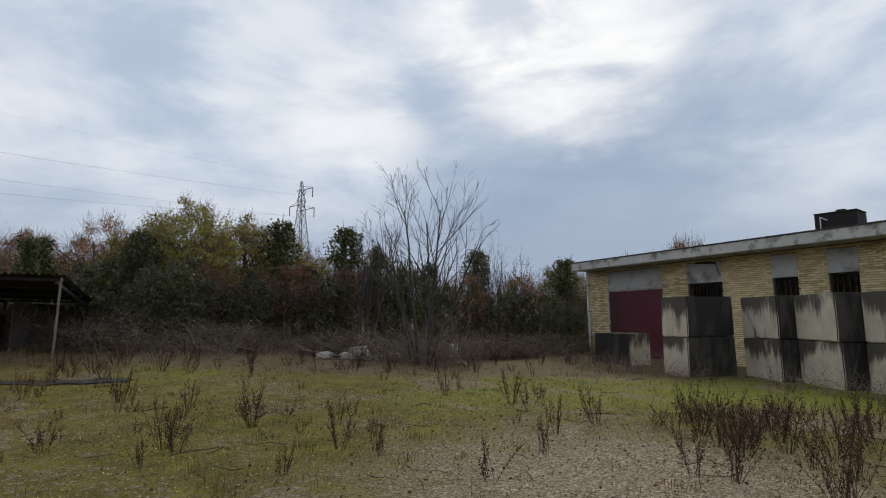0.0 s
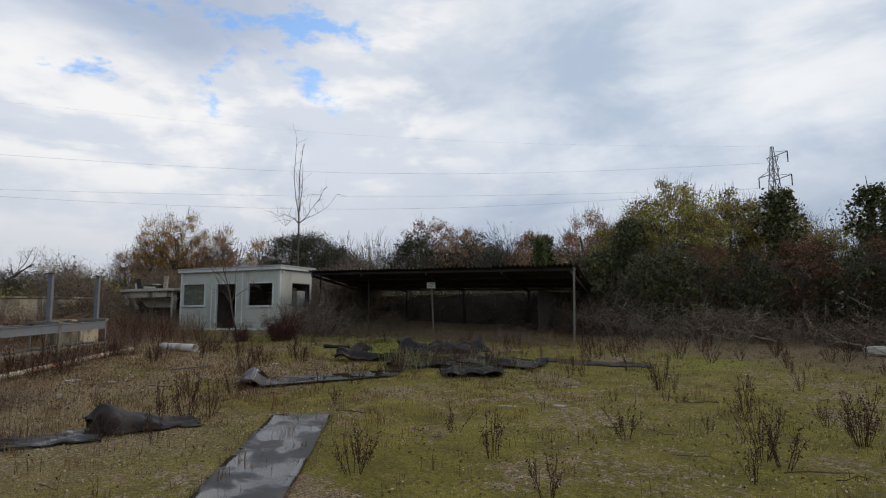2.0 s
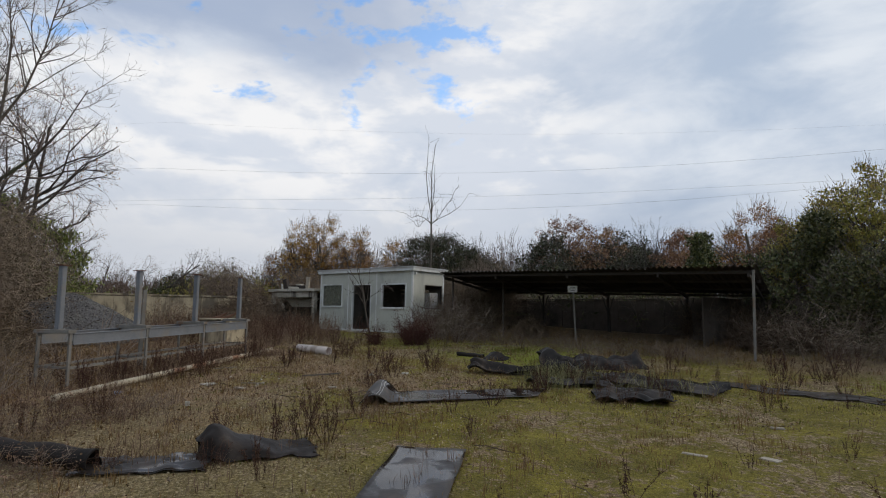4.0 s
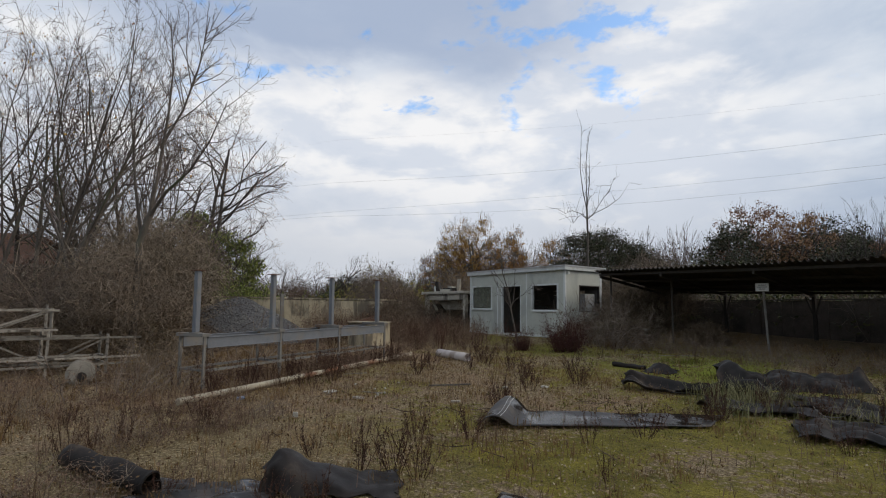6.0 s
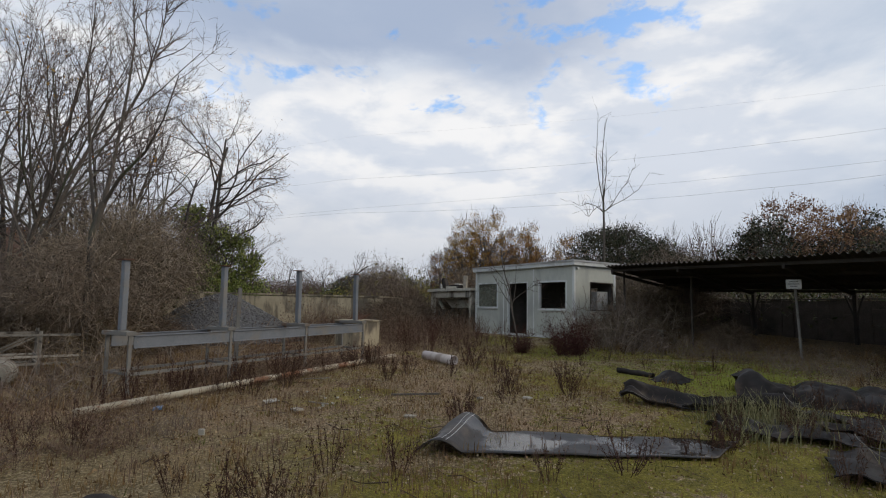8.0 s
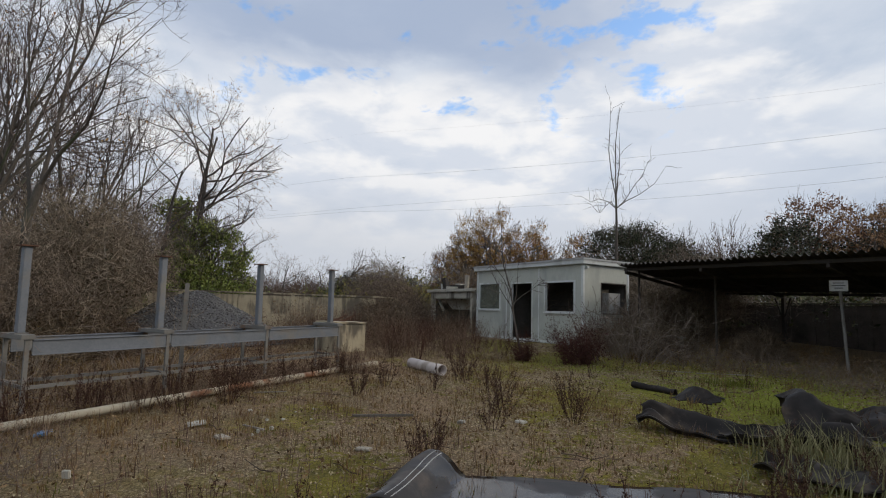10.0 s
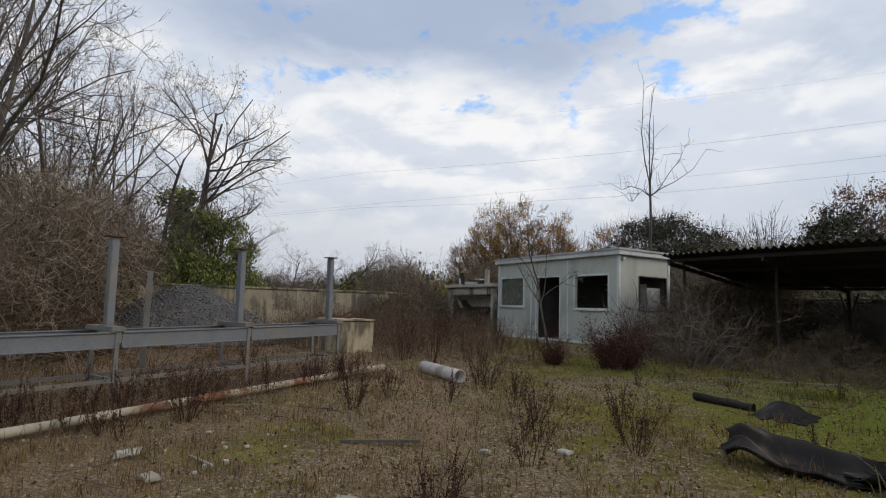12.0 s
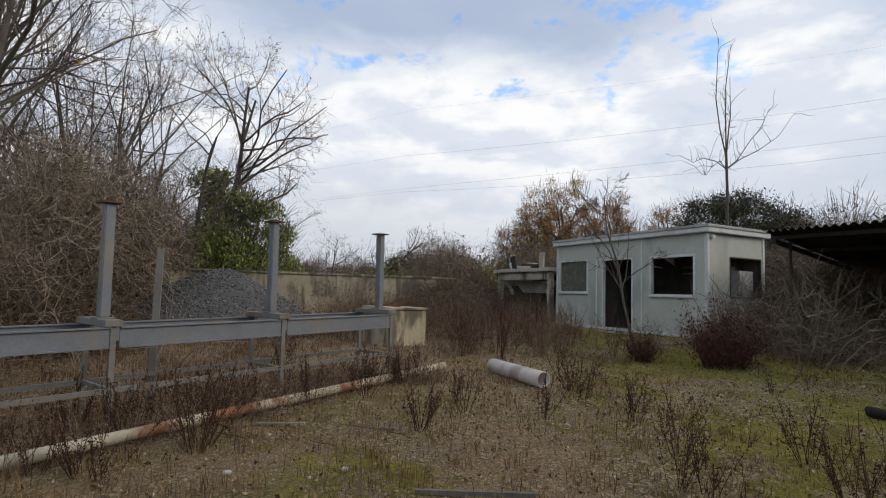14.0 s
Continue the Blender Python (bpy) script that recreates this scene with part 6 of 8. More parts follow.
class Planter:
    """Puts copies of a plant in their places; the first one is the plant itself."""
    def __init__(self, plant):
        self.plant, self.used = plant, False

    def put(self, x, y, turn, scale=1.0, high=None, z=None, label=""):
        m = pose(x, y, ground_z(x, y) - 0.03 if z is None else z, 0, 0, turn)
        sc = Vector((scale, scale, high or scale))
        if self.used:
            ob = copy_thing(self.plant, m)
        else:
            ob, self.used = self.plant, True
            ob.matrix_basis = m
        ob.scale = sc
        return tagged(ob, label)


def pole_tree():
    """The tall dead tree behind the cabin: one trunk that forks into three ragged leaders."""
    rng = np.random.default_rng(133)
    limbs = []

    def limb(level, pts, r0, r1):
        P = [np.array(p, float) for p in pts]
        limbs.append((level, P, np.linspace(r0, r1, len(P))))
        return P

    limb(0, [(0, 0, -0.3), (0.03, 0, 1.6), (-0.02, 0.02, 3.2), (0.03, 0, 4.8), (0, 0, 6.3)], 0.085, 0.055)
    for tip, mid in (((-0.35, 0.1, 11.1), (-0.45, 0.0, 8.6)), ((0.35, -0.1, 10.6), (0.05, -0.1, 8.8)), ((0.1, 0.2, 9.4), (0.1, 0.2, 7.8))):
        limb(1, [(0, 0, 6.2), (mid[0] * 0.6, mid[1] * 0.6, 7.3), mid, ((mid[0] + tip[0]) / 2, (mid[1] + tip[1]) / 2, (mid[2] + tip[2]) / 2), tip], 0.034, 0.008)
    for tip, bend in (((2.3, 1.2, 7.6), (1.1, 0.55, 6.2)), ((-1.5, -0.8, 6.3), (-0.8, -0.45, 6.1)), ((1.5, 0.75, 7.9), (0.9, 0.45, 6.7)), ((-0.9, -0.5, 5.6), (-0.5, -0.3, 5.7))):
        limb(1, [(0, 0, 5.7), (bend[0] * 0.45, bend[1] * 0.45, 6.05), (bend[0], bend[1], bend[2] + 0.12), ((bend[0] * 0.45 + tip[0] * 0.55), (bend[1] * 0.45 + tip[1] * 0.55), (bend[2] + tip[2]) / 2 - 0.12), tip], 0.024, 0.006)
    for l, P, r in list(limbs):
        if l == 1:
            for _ in range(9):
                i = rng.integers(1, len(P))
                d = unit(rng.normal(size=3) * 0.55 + np.array([0, 0, 0.75]))
                q = P[i] + (P[i - 1] - P[i]) * rng.random()
                ln = rng.uniform(0.4, 1.3)
                limbs.append((2, [q, q + d * ln * 0.4 + rng.normal(0, 0.05, 3), q + d * ln * 0.7, q + d * ln + rng.normal(0, 0.1, 3)], np.linspace(0.010, 0.004, 4)))
    t = thing("dead_pole_tree", Matrix(), "tall dead tree with few broken branches behind the cabin", "tree", "bare trees")
    limb_parts(t, limbs, M["bark"])
    part("crown", wood("crown", limbs, M["dark_twig"], (2,)), None, t, "few ragged twigs", "stuff")
    return t


def leaning_ash():
    """The ash at the edge of the thicket: a leaning trunk, three upswept leaders and one long low limb."""
    rng = np.random.default_rng(171)
    limbs = []

    def limb(level, pts, r0, r1):
        P = [np.array(p, float) for p in pts]
        limbs.append((level, P, np.linspace(r0, r1, len(P))))
        return P

    limb(0, [(0, 0, -0.5), (0.0, 0.02, 1.2), (0.1, 0.04, 3.1), (0.15, 0.24, 3.85)], 0.10, 0.08)
    main = [limb(1, [(0.15, 0.24, 3.8), (0.4, 0.68, 4.45), (0.8, 1.35, 5.0), (1.4, 1.9, 5.6), (2.1, 2.4, 6.4)], 0.052, 0.010),
            limb(1, [(0.15, 0.24, 3.8), (0.02, 0.34, 5.0), (-0.11, 0.45, 6.7), (-0.31, 0.43, 8.1), (-0.47, 0.23, 9.6)], 0.058, 0.010),
            limb(1, [(0.0, 0.37, 5.8), (0.1, 0.87, 6.8), (0.13, 1.2, 8.0), (0.29, 1.45, 9.5)], 0.040, 0.009),
            limb(1, [(0.09, 0.08, 3.2), (-0.04, -0.22, 4.7), (-0.27, -0.48, 6.3), (-0.41, -0.7, 7.5), (-0.6, -0.68, 9.2)], 0.045, 0.009)]
    for P in main:
        for j in range(17):
            f = rng.uniform(0.8, len(P) - 1.05)
            i = int(f)
            q = P[i] + (P[i + 1] - P[i]) * (f - i)
            along_ = unit(P[i + 1] - P[i])
            a = radians(rng.uniform(28, 55))
            w = along_ * math.cos(a) + unit(np.cross(along_, rng.normal(size=3))) * math.sin(a)
            grow(rng, q, w, rng.uniform(0.8, 2.3) * (1.1 - 0.12 * f), 0.022 - 0.003 * f, 2, [None, None, (5, 44, 0.5, 0.09, 0.13), (3.2, 44, 0.5, 0.12, 0.12), (0, 0, 0, 0.14, 0.1)], limbs)
    t = thing("leaning_ash", Matrix(), "leafless leaning ash with one long low limb", "tree", "bare trees")
    limb_parts(t, limbs, M["bark"])
    part("crown", wood("crown", limbs, M["twig"], (2, 3, 4)), None, t, "upswept bare twigs", "stuff")
    return t


def build_trees():
    ivy_a = Planter(ivy_column("ivy_clad_tree", 11, 6.0, 1.9, 7000, "dead trunk wrapped in dense dark green ivy"))
    ivy_b = Planter(ivy_column("ivy_clad_tree", 12, 5.6, 1.4, 5500, "slender dead trunk wrapped in dark ivy"))
    dark_a = Planter(leafy_tree("ivy_thicket_tree", 21, 4.3, 4.2, "ivy", 8000, "broad ivy-smothered tree, dark green and ragged", 0.02, 0.148, 0.26, clumps=170))
    dark_b = Planter(leafy_tree("ivy_thicket_tree", 22, 3.6, 3.6, "ivy", 7000, "low ivy-smothered tree with hanging stems", 0.0, 0.135, 0.24, clumps=140))
    oak_a = Planter(leafy_tree("oak_tree", 31, 7.2, 5.2, "olive", 12500, "oak with yellowing olive-green winter leaves", 0.18, 0.135, 0.28, clumps=190))
    oak_b = Planter(leafy_tree("oak_tree", 32, 6.8, 4.4, "olive", 11500, "oak with thinning olive and brown leaves", 0.22, 0.13, 0.27, clumps=150))
    ever_a = Planter(leafy_tree("holm_oak", 41, 6.8, 7.0, "evergreen", 24000, "broad dark evergreen oak", 0.08, 0.135, 0.36, clumps=420))
    ever_b = Planter(leafy_tree("holm_oak", 42, 5.6, 4.8, "evergreen", 8000, "dark evergreen oak with a rounded crown", 0.1, 0.165, 0.32, clumps=300))
    aut_a = Planter(leafy_tree("autumn_tree", 51, 7.2, 3.0, "autumn", 6200, "half-bare tree with orange-brown autumn leaves", 0.2, 0.09, 0.27, "pale_bark", 95, twig="pale_twig"))
    aut_b = Planter(leafy_tree("autumn_tree", 52, 6.2, 2.6, "autumn", 4600, "thin tree with ochre leaves hanging on", 0.22, 0.09, 0.25, "pale_bark", 75, twig="pale_twig"))
    rus_a = Planter(leafy_tree("russet_tree", 61, 7.6, 5.2, "russet", 5400, "oak with dull russet leaves", 0.2, 0.15, 0.3, clumps=170, twig="red_twig"))
    wood_a = Planter(thicket("bare_thicket", 71, 4.4, 4.2, 85, "bare brown thicket of fine upright twigs", "red_twig", arch=0.15, rmax=0.015))
    wood_b = Planter(thicket("bare_thicket", 72, 4.0, 3.4, 105, "bare grey-brown thicket of tangled twigs", "bramble", "evergreen", 500, 0.11, arch=0.35, rmax=0.014))
    # the wood behind the yard, from the workshop round to the shed
    for x, y, s, p in ((-8.3, 24.7, 1.0, ivy_a), (-5.5, 26.5, 1.02, ivy_a), (-3.7, 26.8, 0.95, ivy_b), (-1.1, 28.0, 0.85, ivy_b), (1.1, 29.0, 0.92, ivy_a),
                       (5.6, 28.5, 0.84, ivy_a), (-17.6, 21.9, 0.82, ivy_b), (-20.1, 25.4, 0.92, ivy_b), (-12.6, 21.6, 0.82, ivy_a), (-6.9, 25.4, 0.66, ivy_a),
                       (-2.5, 27.2, 0.72, ivy_a), (3.2, 28.6, 0.66, ivy_b)):
        p.put(x, y, (x * 97 + y * 31) % 360, s)
    for x, y, s, p in ((-14.3, 22.4, 0.88, dark_a), (-10.8, 20.4, 0.76, dark_a), (-8.7, 22.4, 0.78, dark_b), (-5.9, 24.3, 0.85, dark_b), (-2.6, 25.9, 0.95, dark_a),
                       (-0.2, 26.8, 0.9, dark_b), (2.6, 26.9, 0.8, dark_b), (5.2, 26.0, 0.62, dark_b), (4.2, 28.0, 0.75, dark_a), (7.2, 29.5, 0.8, dark_b), (10.5, 31.0, 0.8, dark_b)):
        p.put(x, y, (x * 57 + y * 77) % 360, s)
    for x, y, s, p in ((-12.8, 25.0, 0.88, oak_a), (-11.2, 27.8, 0.87, oak_a), (-9.4, 27.2, 0.84, oak_b), (-14.1, 23.2, 0.7, oak_b), (-7.0, 29.5, 0.72, oak_b), (-11.6, 23.8, 0.8, oak_a), (6.4, 31.5, 0.7, oak_b), (9.4, 33.0, 0.72, oak_b)):
        p.put(x, y, (x * 43 + y * 17) % 360, s)
    for x, y, s, p in ((-11.0, 24.2, 0.66, aut_a), (-20.0, 30.0, 0.98, aut_a), (-22.5, 32.3, 1.0, aut_b), (-17.2, 29.0, 0.7, aut_b), (-37.9, 9.8, 0.88, aut_b), (-37.6, 11.4, 0.95, aut_a), (-37.2, 13.6, 0.86, aut_b), (-38.4, 12.6, 0.78, aut_a), (-39.2, 10.6, 0.9, aut_a), (-39.0, 14.4, 0.85, aut_a), (-38.9, 8.9, 0.72, aut_b), (-40.8, 18.2, 0.92, aut_b)):
        p.put(x, y, (x * 83 + y * 19) % 360, s)
    for x, y, s, p in ((-36.7, 19.8, 0.88, ever_a), (-33.8, 27.4, 1.08, ever_b), (-31.0, 25.5, 0.75, ever_b), (-38.8, 23.5, 0.9, ever_b), (-31.8, 32.5, 1.15, ever_b), (-27.6, 29.6, 0.86, ever_b), (-29.2, 31.4, 0.9, ever_b), (-36.2, 24.4, 0.7, ever_b), (-40.5, 3.4, 0.5, ever_b)):
        p.put(x, y, (x * 71 + y * 13) % 360, s)
    for x, y, s, p in ((-34.6, 29.8, 1.0, rus_a), (-25.9, 31.5, 0.78, rus_a), (-23.5, 28.5, 0.6, rus_a), (-9.3, 31.5, 0.66, rus_a), (-28.5, 36.0, 0.88, rus_a), (-16.8, 27.0, 0.66, rus_a), (-18.8, 33.5, 0.8, rus_a), (-21.5, 35.0, 0.85, rus_a), (-14.9, 31.0, 0.75, rus_a), (-4.6, 32.5, 0.72, rus_a), (-31.0, 29.4, 0.86, rus_a), (-4.7, 25.2, 0.5, rus_a), (-7.2, 23.7, 0.48, rus_a), (0.5, 26.4, 0.5, rus_a), (-9.9, 22.2, 0.45, rus_a), (3.4, 27.6, 0.5, rus_a)):
        p.put(x, y, (x * 37 + y * 53) % 360, s)
    # brown undergrowth that fills the wood
    rng = random.Random(9)
    for i in range(18):
        s = i / 17
        x, y = -30 + 42 * s + rng.uniform(-1, 1), 27.5 + 5.5 * math.sin(s * 3.0) + rng.uniform(-1.5, 2.5)
        (wood_a if i % 3 else wood_b).put(x, y, rng.uniform(0, 360), rng.uniform(0.9, 1.2), rng.uniform(0.6, 0.85))
    for i in range(10):
        s = i / 9
        x, y = -46 + 20 * s + rng.uniform(-1, 1), 12 + 22 * s + rng.uniform(-1.5, 2.5)
        (wood_a if i % 2 else wood_b).put(x, y, rng.uniform(0, 360), rng.uniform(0.9, 1.3), rng.uniform(0.8, 1.2))
    for i in range(13):
        s = i / 12
        x, y = -46 + 5 * s + rng.uniform(-1, 1), -12 + 22 * s + rng.uniform(-1, 1)
        (wood_b if i % 2 else wood_a).put(x, y, rng.uniform(0, 360), rng.uniform(0.7, 1.0), rng.uniform(0.7, 0.95))
    for i in range(5):
        x, y = 5 + i * 3.4, 31.5 + rng.uniform(-1, 2.5)
        (wood_b if i % 2 else wood_a).put(x, y, rng.uniform(0, 360), rng.uniform(0.9, 1.2), rng.uniform(0.5, 0.7))
    # front skirt of brown scrub below the ivy
    for i in range(11):
        s = i / 10
        x, y = -16.5 + 23 * s + rng.uniform(-0.6, 0.6), 20.8 + 5.6 * s ** 0.7 + rng.uniform(-0.3, 0.9)
        (wood_b if i % 3 == 0 else wood_a).put(x, y, rng.uniform(0, 360), rng.uniform(0.5, 0.8), rng.uniform(0.3, 0.6))
    # bare trees
    main = Planter(bare_tree("bare_tree", 101, 7.6, 0.09, STEMS, "leafless many-stemmed tree over a tangle of dead branches", 6, 0.12, "dark_bark", "dark_twig"))
    main.put(-1.2, 18.6, 20, 1.0, 1.12)
    main.put(-4.0, 23.5, 150, 0.72, 0.98, label="leafless many-stemmed tree in front of the wood")
    main.put(-8.1, 33.0, 250, 0.7, 1.05, label="leafless young trees rising behind the wood")
    main.put(-25.4, 27.5, 80, 0.7, 1.05, label="pair of pale leafless trees behind the shed")
    main.put(2.2, 27.0, 300, 0.6, 0.95, label="leafless leaning tree beside an ivy-clad trunk")
    main.put(15.3, 34.7, 100, 0.9, 1.0, label="leafless tree rising behind the workshop roof")
    for x, y, s in ((12.6, 29.6, 0.8), (13.6, 30.6, 0.74)):
        aut_b.put(x, y, x * 40, s, 1.02, label="thin half-bare tree behind the workshop")
    ash = Planter(bare_tree("bare_ash", 112, 10.2, 0.115, ASH, "tall leafless ash with upswept grey branches", 2, 0.04, "bark", "twig", "autumn", 130))
    Planter(leaning_ash()).put(-18.37, -2.11, 0, 0.92)
    ash.put(-19.9, -5.2, 200, 1.0, 1.32)
    ash.put(-24.6, -5.4, 250, 1.05, 1.42)
    ash.put(-26.3, -4.6, 95, 0.95, 1.25)
    ash.put(-22.8, -6.3, 160, 1.1, 1.5)
    ash.put(-21.2, -7.4, 95, 1.0, 1.3)
    ash.put(-28.9, -6.4, 20, 0.9, 1.12)
    ash.put(-26.8, -6.8, 300, 1.05)
    ash.put(-30.2, -8.6, 120, 1.05)
    ash.put(-39.5, -7.5, 75, 0.85)
    ash.put(-25.2, -6.0, 330, 0.8, 0.9)
    ash.put(-28.0, -4.9, 170, 0.75, 0.8)
    fresh = Planter(leafy_tree("ivy_bush", 25, 3.6, 3.2, "bright_ivy", 9000, "fresh green ivy smothering a low tree", 0.0, 0.12, 0.26, clumps=150))
    fresh.put(-32.2, -2.7, 40, 1.1, 1.32)
    fresh.put(-31.0, -3.6, 200, 0.7, 1.0)
    for x, y, s, h in ((-29.0, -6.4, 0.9, 1.3), (-27.2, -5.8, 1.0, 1.35), (-25.4, -5.0, 0.8, 1.0), (-23.6, -4.2, 0.8, 1.0)):
        wood_b.put(x, y, x * 70 % 360, s, h)
    loc = Planter(bare_tree("bare_spreading_tree", 123, 10.5, 0.14, SPREAD, "leafless spreading tree, ivy climbing its trunk", 1, 0.04, "dark_bark", "twig", "autumn", 300))
    loc.put(-33.4, -4.6, 0, 1.15, 1.45)
    loc.put(-30.6, -4.4, 60, 0.9, 1.1, label="leafless spreading tree behind the grit heap")
    loc.put(-28.4, -9.6, 260, 1.0, label="tall leafless spreading tree in the thicket")
    loc.put(-32.0, -3.6, 310, 1.05, 1.4, label="leafless spreading tree above the ivy bush")
    loc.put(-34.6, -3.0, 200, 0.9, 1.0, label="leafless spreading tree beside the ivy bush")
    loc.put(-36.0, -2.0, 100, 0.66, label="smaller leafless spreading tree by the boundary wall")
    loc.put(-40.5, -1.0, 30, 0.5, label="small leafless tree beyond the wall")
    loc.put(-41.5, 1.8, 160, 0.46, label="small leafless tree beyond the wall")
    Planter(ivy_column("ivy_clad_tree", 13, 6.0, 1.5, 5500, "ivy-covered trunk below a leafless crown", "bright_ivy")).put(-33.4, -4.5, 30, 1.05, 1.0)
    Planter(pole_tree()).put(-30.1, 15.56, 30, 0.84, 0.97)
    slim = Planter(bare_tree("bare_sapling", 135, 3.9, 0.026, [(9, 55, 0.36, 0.09, 0.03), (4, 45, 0.5, 0.14, 0.04), (3, 40, 0.5, 0.14, 0.03), (0, 0, 0, 0.14, 0.03)], "thin leafless sapling in front of the cabin", 1, 0.03, "bark", "twig"))
    slim.put(-21.55, 8.85, 120, 1.35, 1.62)
    rng = np.random.default_rng(143)
    limbs = []
    grow(rng, (0, 0, -0.8), (0.0, 0.72, 0.66), 4.9, 0.10, 0, [(9, 42, 0.5, 0.09, 0.02), (6, 44, 0.52, 0.16, 0.03), (4, 44, 0.5, 0.18, 0.02), (0, 0, 0, 0.18, 0)], limbs)
    lean = thing("leaning_tree", pose(-38.2, 0.55, 1.7), "small leafless tree leaning over the boundary wall", "tree", "bare trees")
    limb_parts(lean, limbs, M["dark_bark"])
    stem = np.array([p for l, p, r in limbs if l == 0][0])[:4]
    k = rng.integers(0, 3, 900)
    f = rng.random((900, 1))
    v, q = leaves(stem[k] * (1 - f) + stem[k + 1] * f + rng.normal(0, 0.22, (900, 3)), 0.14, rng, 0.5, 0.8)
    part("ivy", mesh_data("ivy", v, q, M["ivy"]), None, lean, "ivy round the foot of the trunk")
    part("crown", wood("crown", limbs, M["dark_twig"], (2, 3)), None, lean, "fine bare twigs", "stuff")


build_trees()


def build_far_wood():
    """The hazy brown wood beyond the yard: bare crowns of fine twigs, some still in dull leaf."""
    rng = np.random.default_rng(404)
    Q, D, L, P, stems = [], [], [], [], []
    for i in range(150):
        yaw = radians(-46 + 176 * (i + rng.uniform(-0.4, 0.4)) / 150)
        low = math.degrees(yaw)
        r = rng.uniform(40, 56)
        x, y = -6 - r * math.sin(yaw), 4 + r * math.cos(yaw)
        h = rng.uniform(0.85, 1.1) * (6.6 if low < 62 else 6.0 if low < 72 else 4.2 if low < 83 else 2.7 if low < 108 else 7.0)
        w = rng.uniform(2.2, 3.4)
        z0 = ground_z(x, y) - 0.1
        n = 640
        u = rng.normal(size=(n, 3))
        u *= (rng.uniform(0, 1, n) ** 0.4 / np.linalg.norm(u, axis=1))[:, None]
        lump = 1 + 0.3 * np.sin(u[:, 0] * 3 + i) * np.sin(u[:, 1] * 4 + i * 2)
        q = u * np.stack([w / 2 * lump, w / 2 * lump, h * 0.46 * lump], -1) + np.array([x, y, z0 + h * 0.47])
        Q.append(q)
        D.append(u * np.array([0.7, 0.7, 0.5]) + rng.normal(0, 0.25, (n, 3)) + np.array([0, 0, 0.9]))
        L.append(rng.uniform(0.4, 1.1, n))
        for _ in range(4):
            a = rng.uniform(0, 6.28)
            stems.append(([np.array([x, y, z0]), np.array([x + 0.3 * math.cos(a), y + 0.3 * math.sin(a), z0 + h * 0.4]), np.array([x + math.cos(a), y + math.sin(a), z0 + h * rng.uniform(0.8, 1.05)])], np.array([0.06, 0.035, 0.01])))
        if rng.random() < 0.4:
            k = 550
            P.append(q[rng.integers(0, n, k)] + rng.normal(0, 0.15, (k, 3)))
    v1, f1 = tubes(stems, 4)
    v2, f2 = strips(np.concatenate(Q), np.concatenate(D), np.concatenate(L), 0.013, rng)
    tagged(new("far_wood", mesh_data("far_wood", np.concatenate([v1, v2]), np.concatenate([f1, f2 + len(v1)]), M["far_twig"])), "hazy brown bare winter wood in the distance", "wood", kind="stuff")
    v, f = leaves(np.concatenate(P), 0.15, rng)
    tagged(new("far_foliage", mesh_data("far_foliage", v, f, M["far_leaf"])), "dull russet and olive leaves left in the far wood", "foliage", kind="stuff")


build_far_wood()


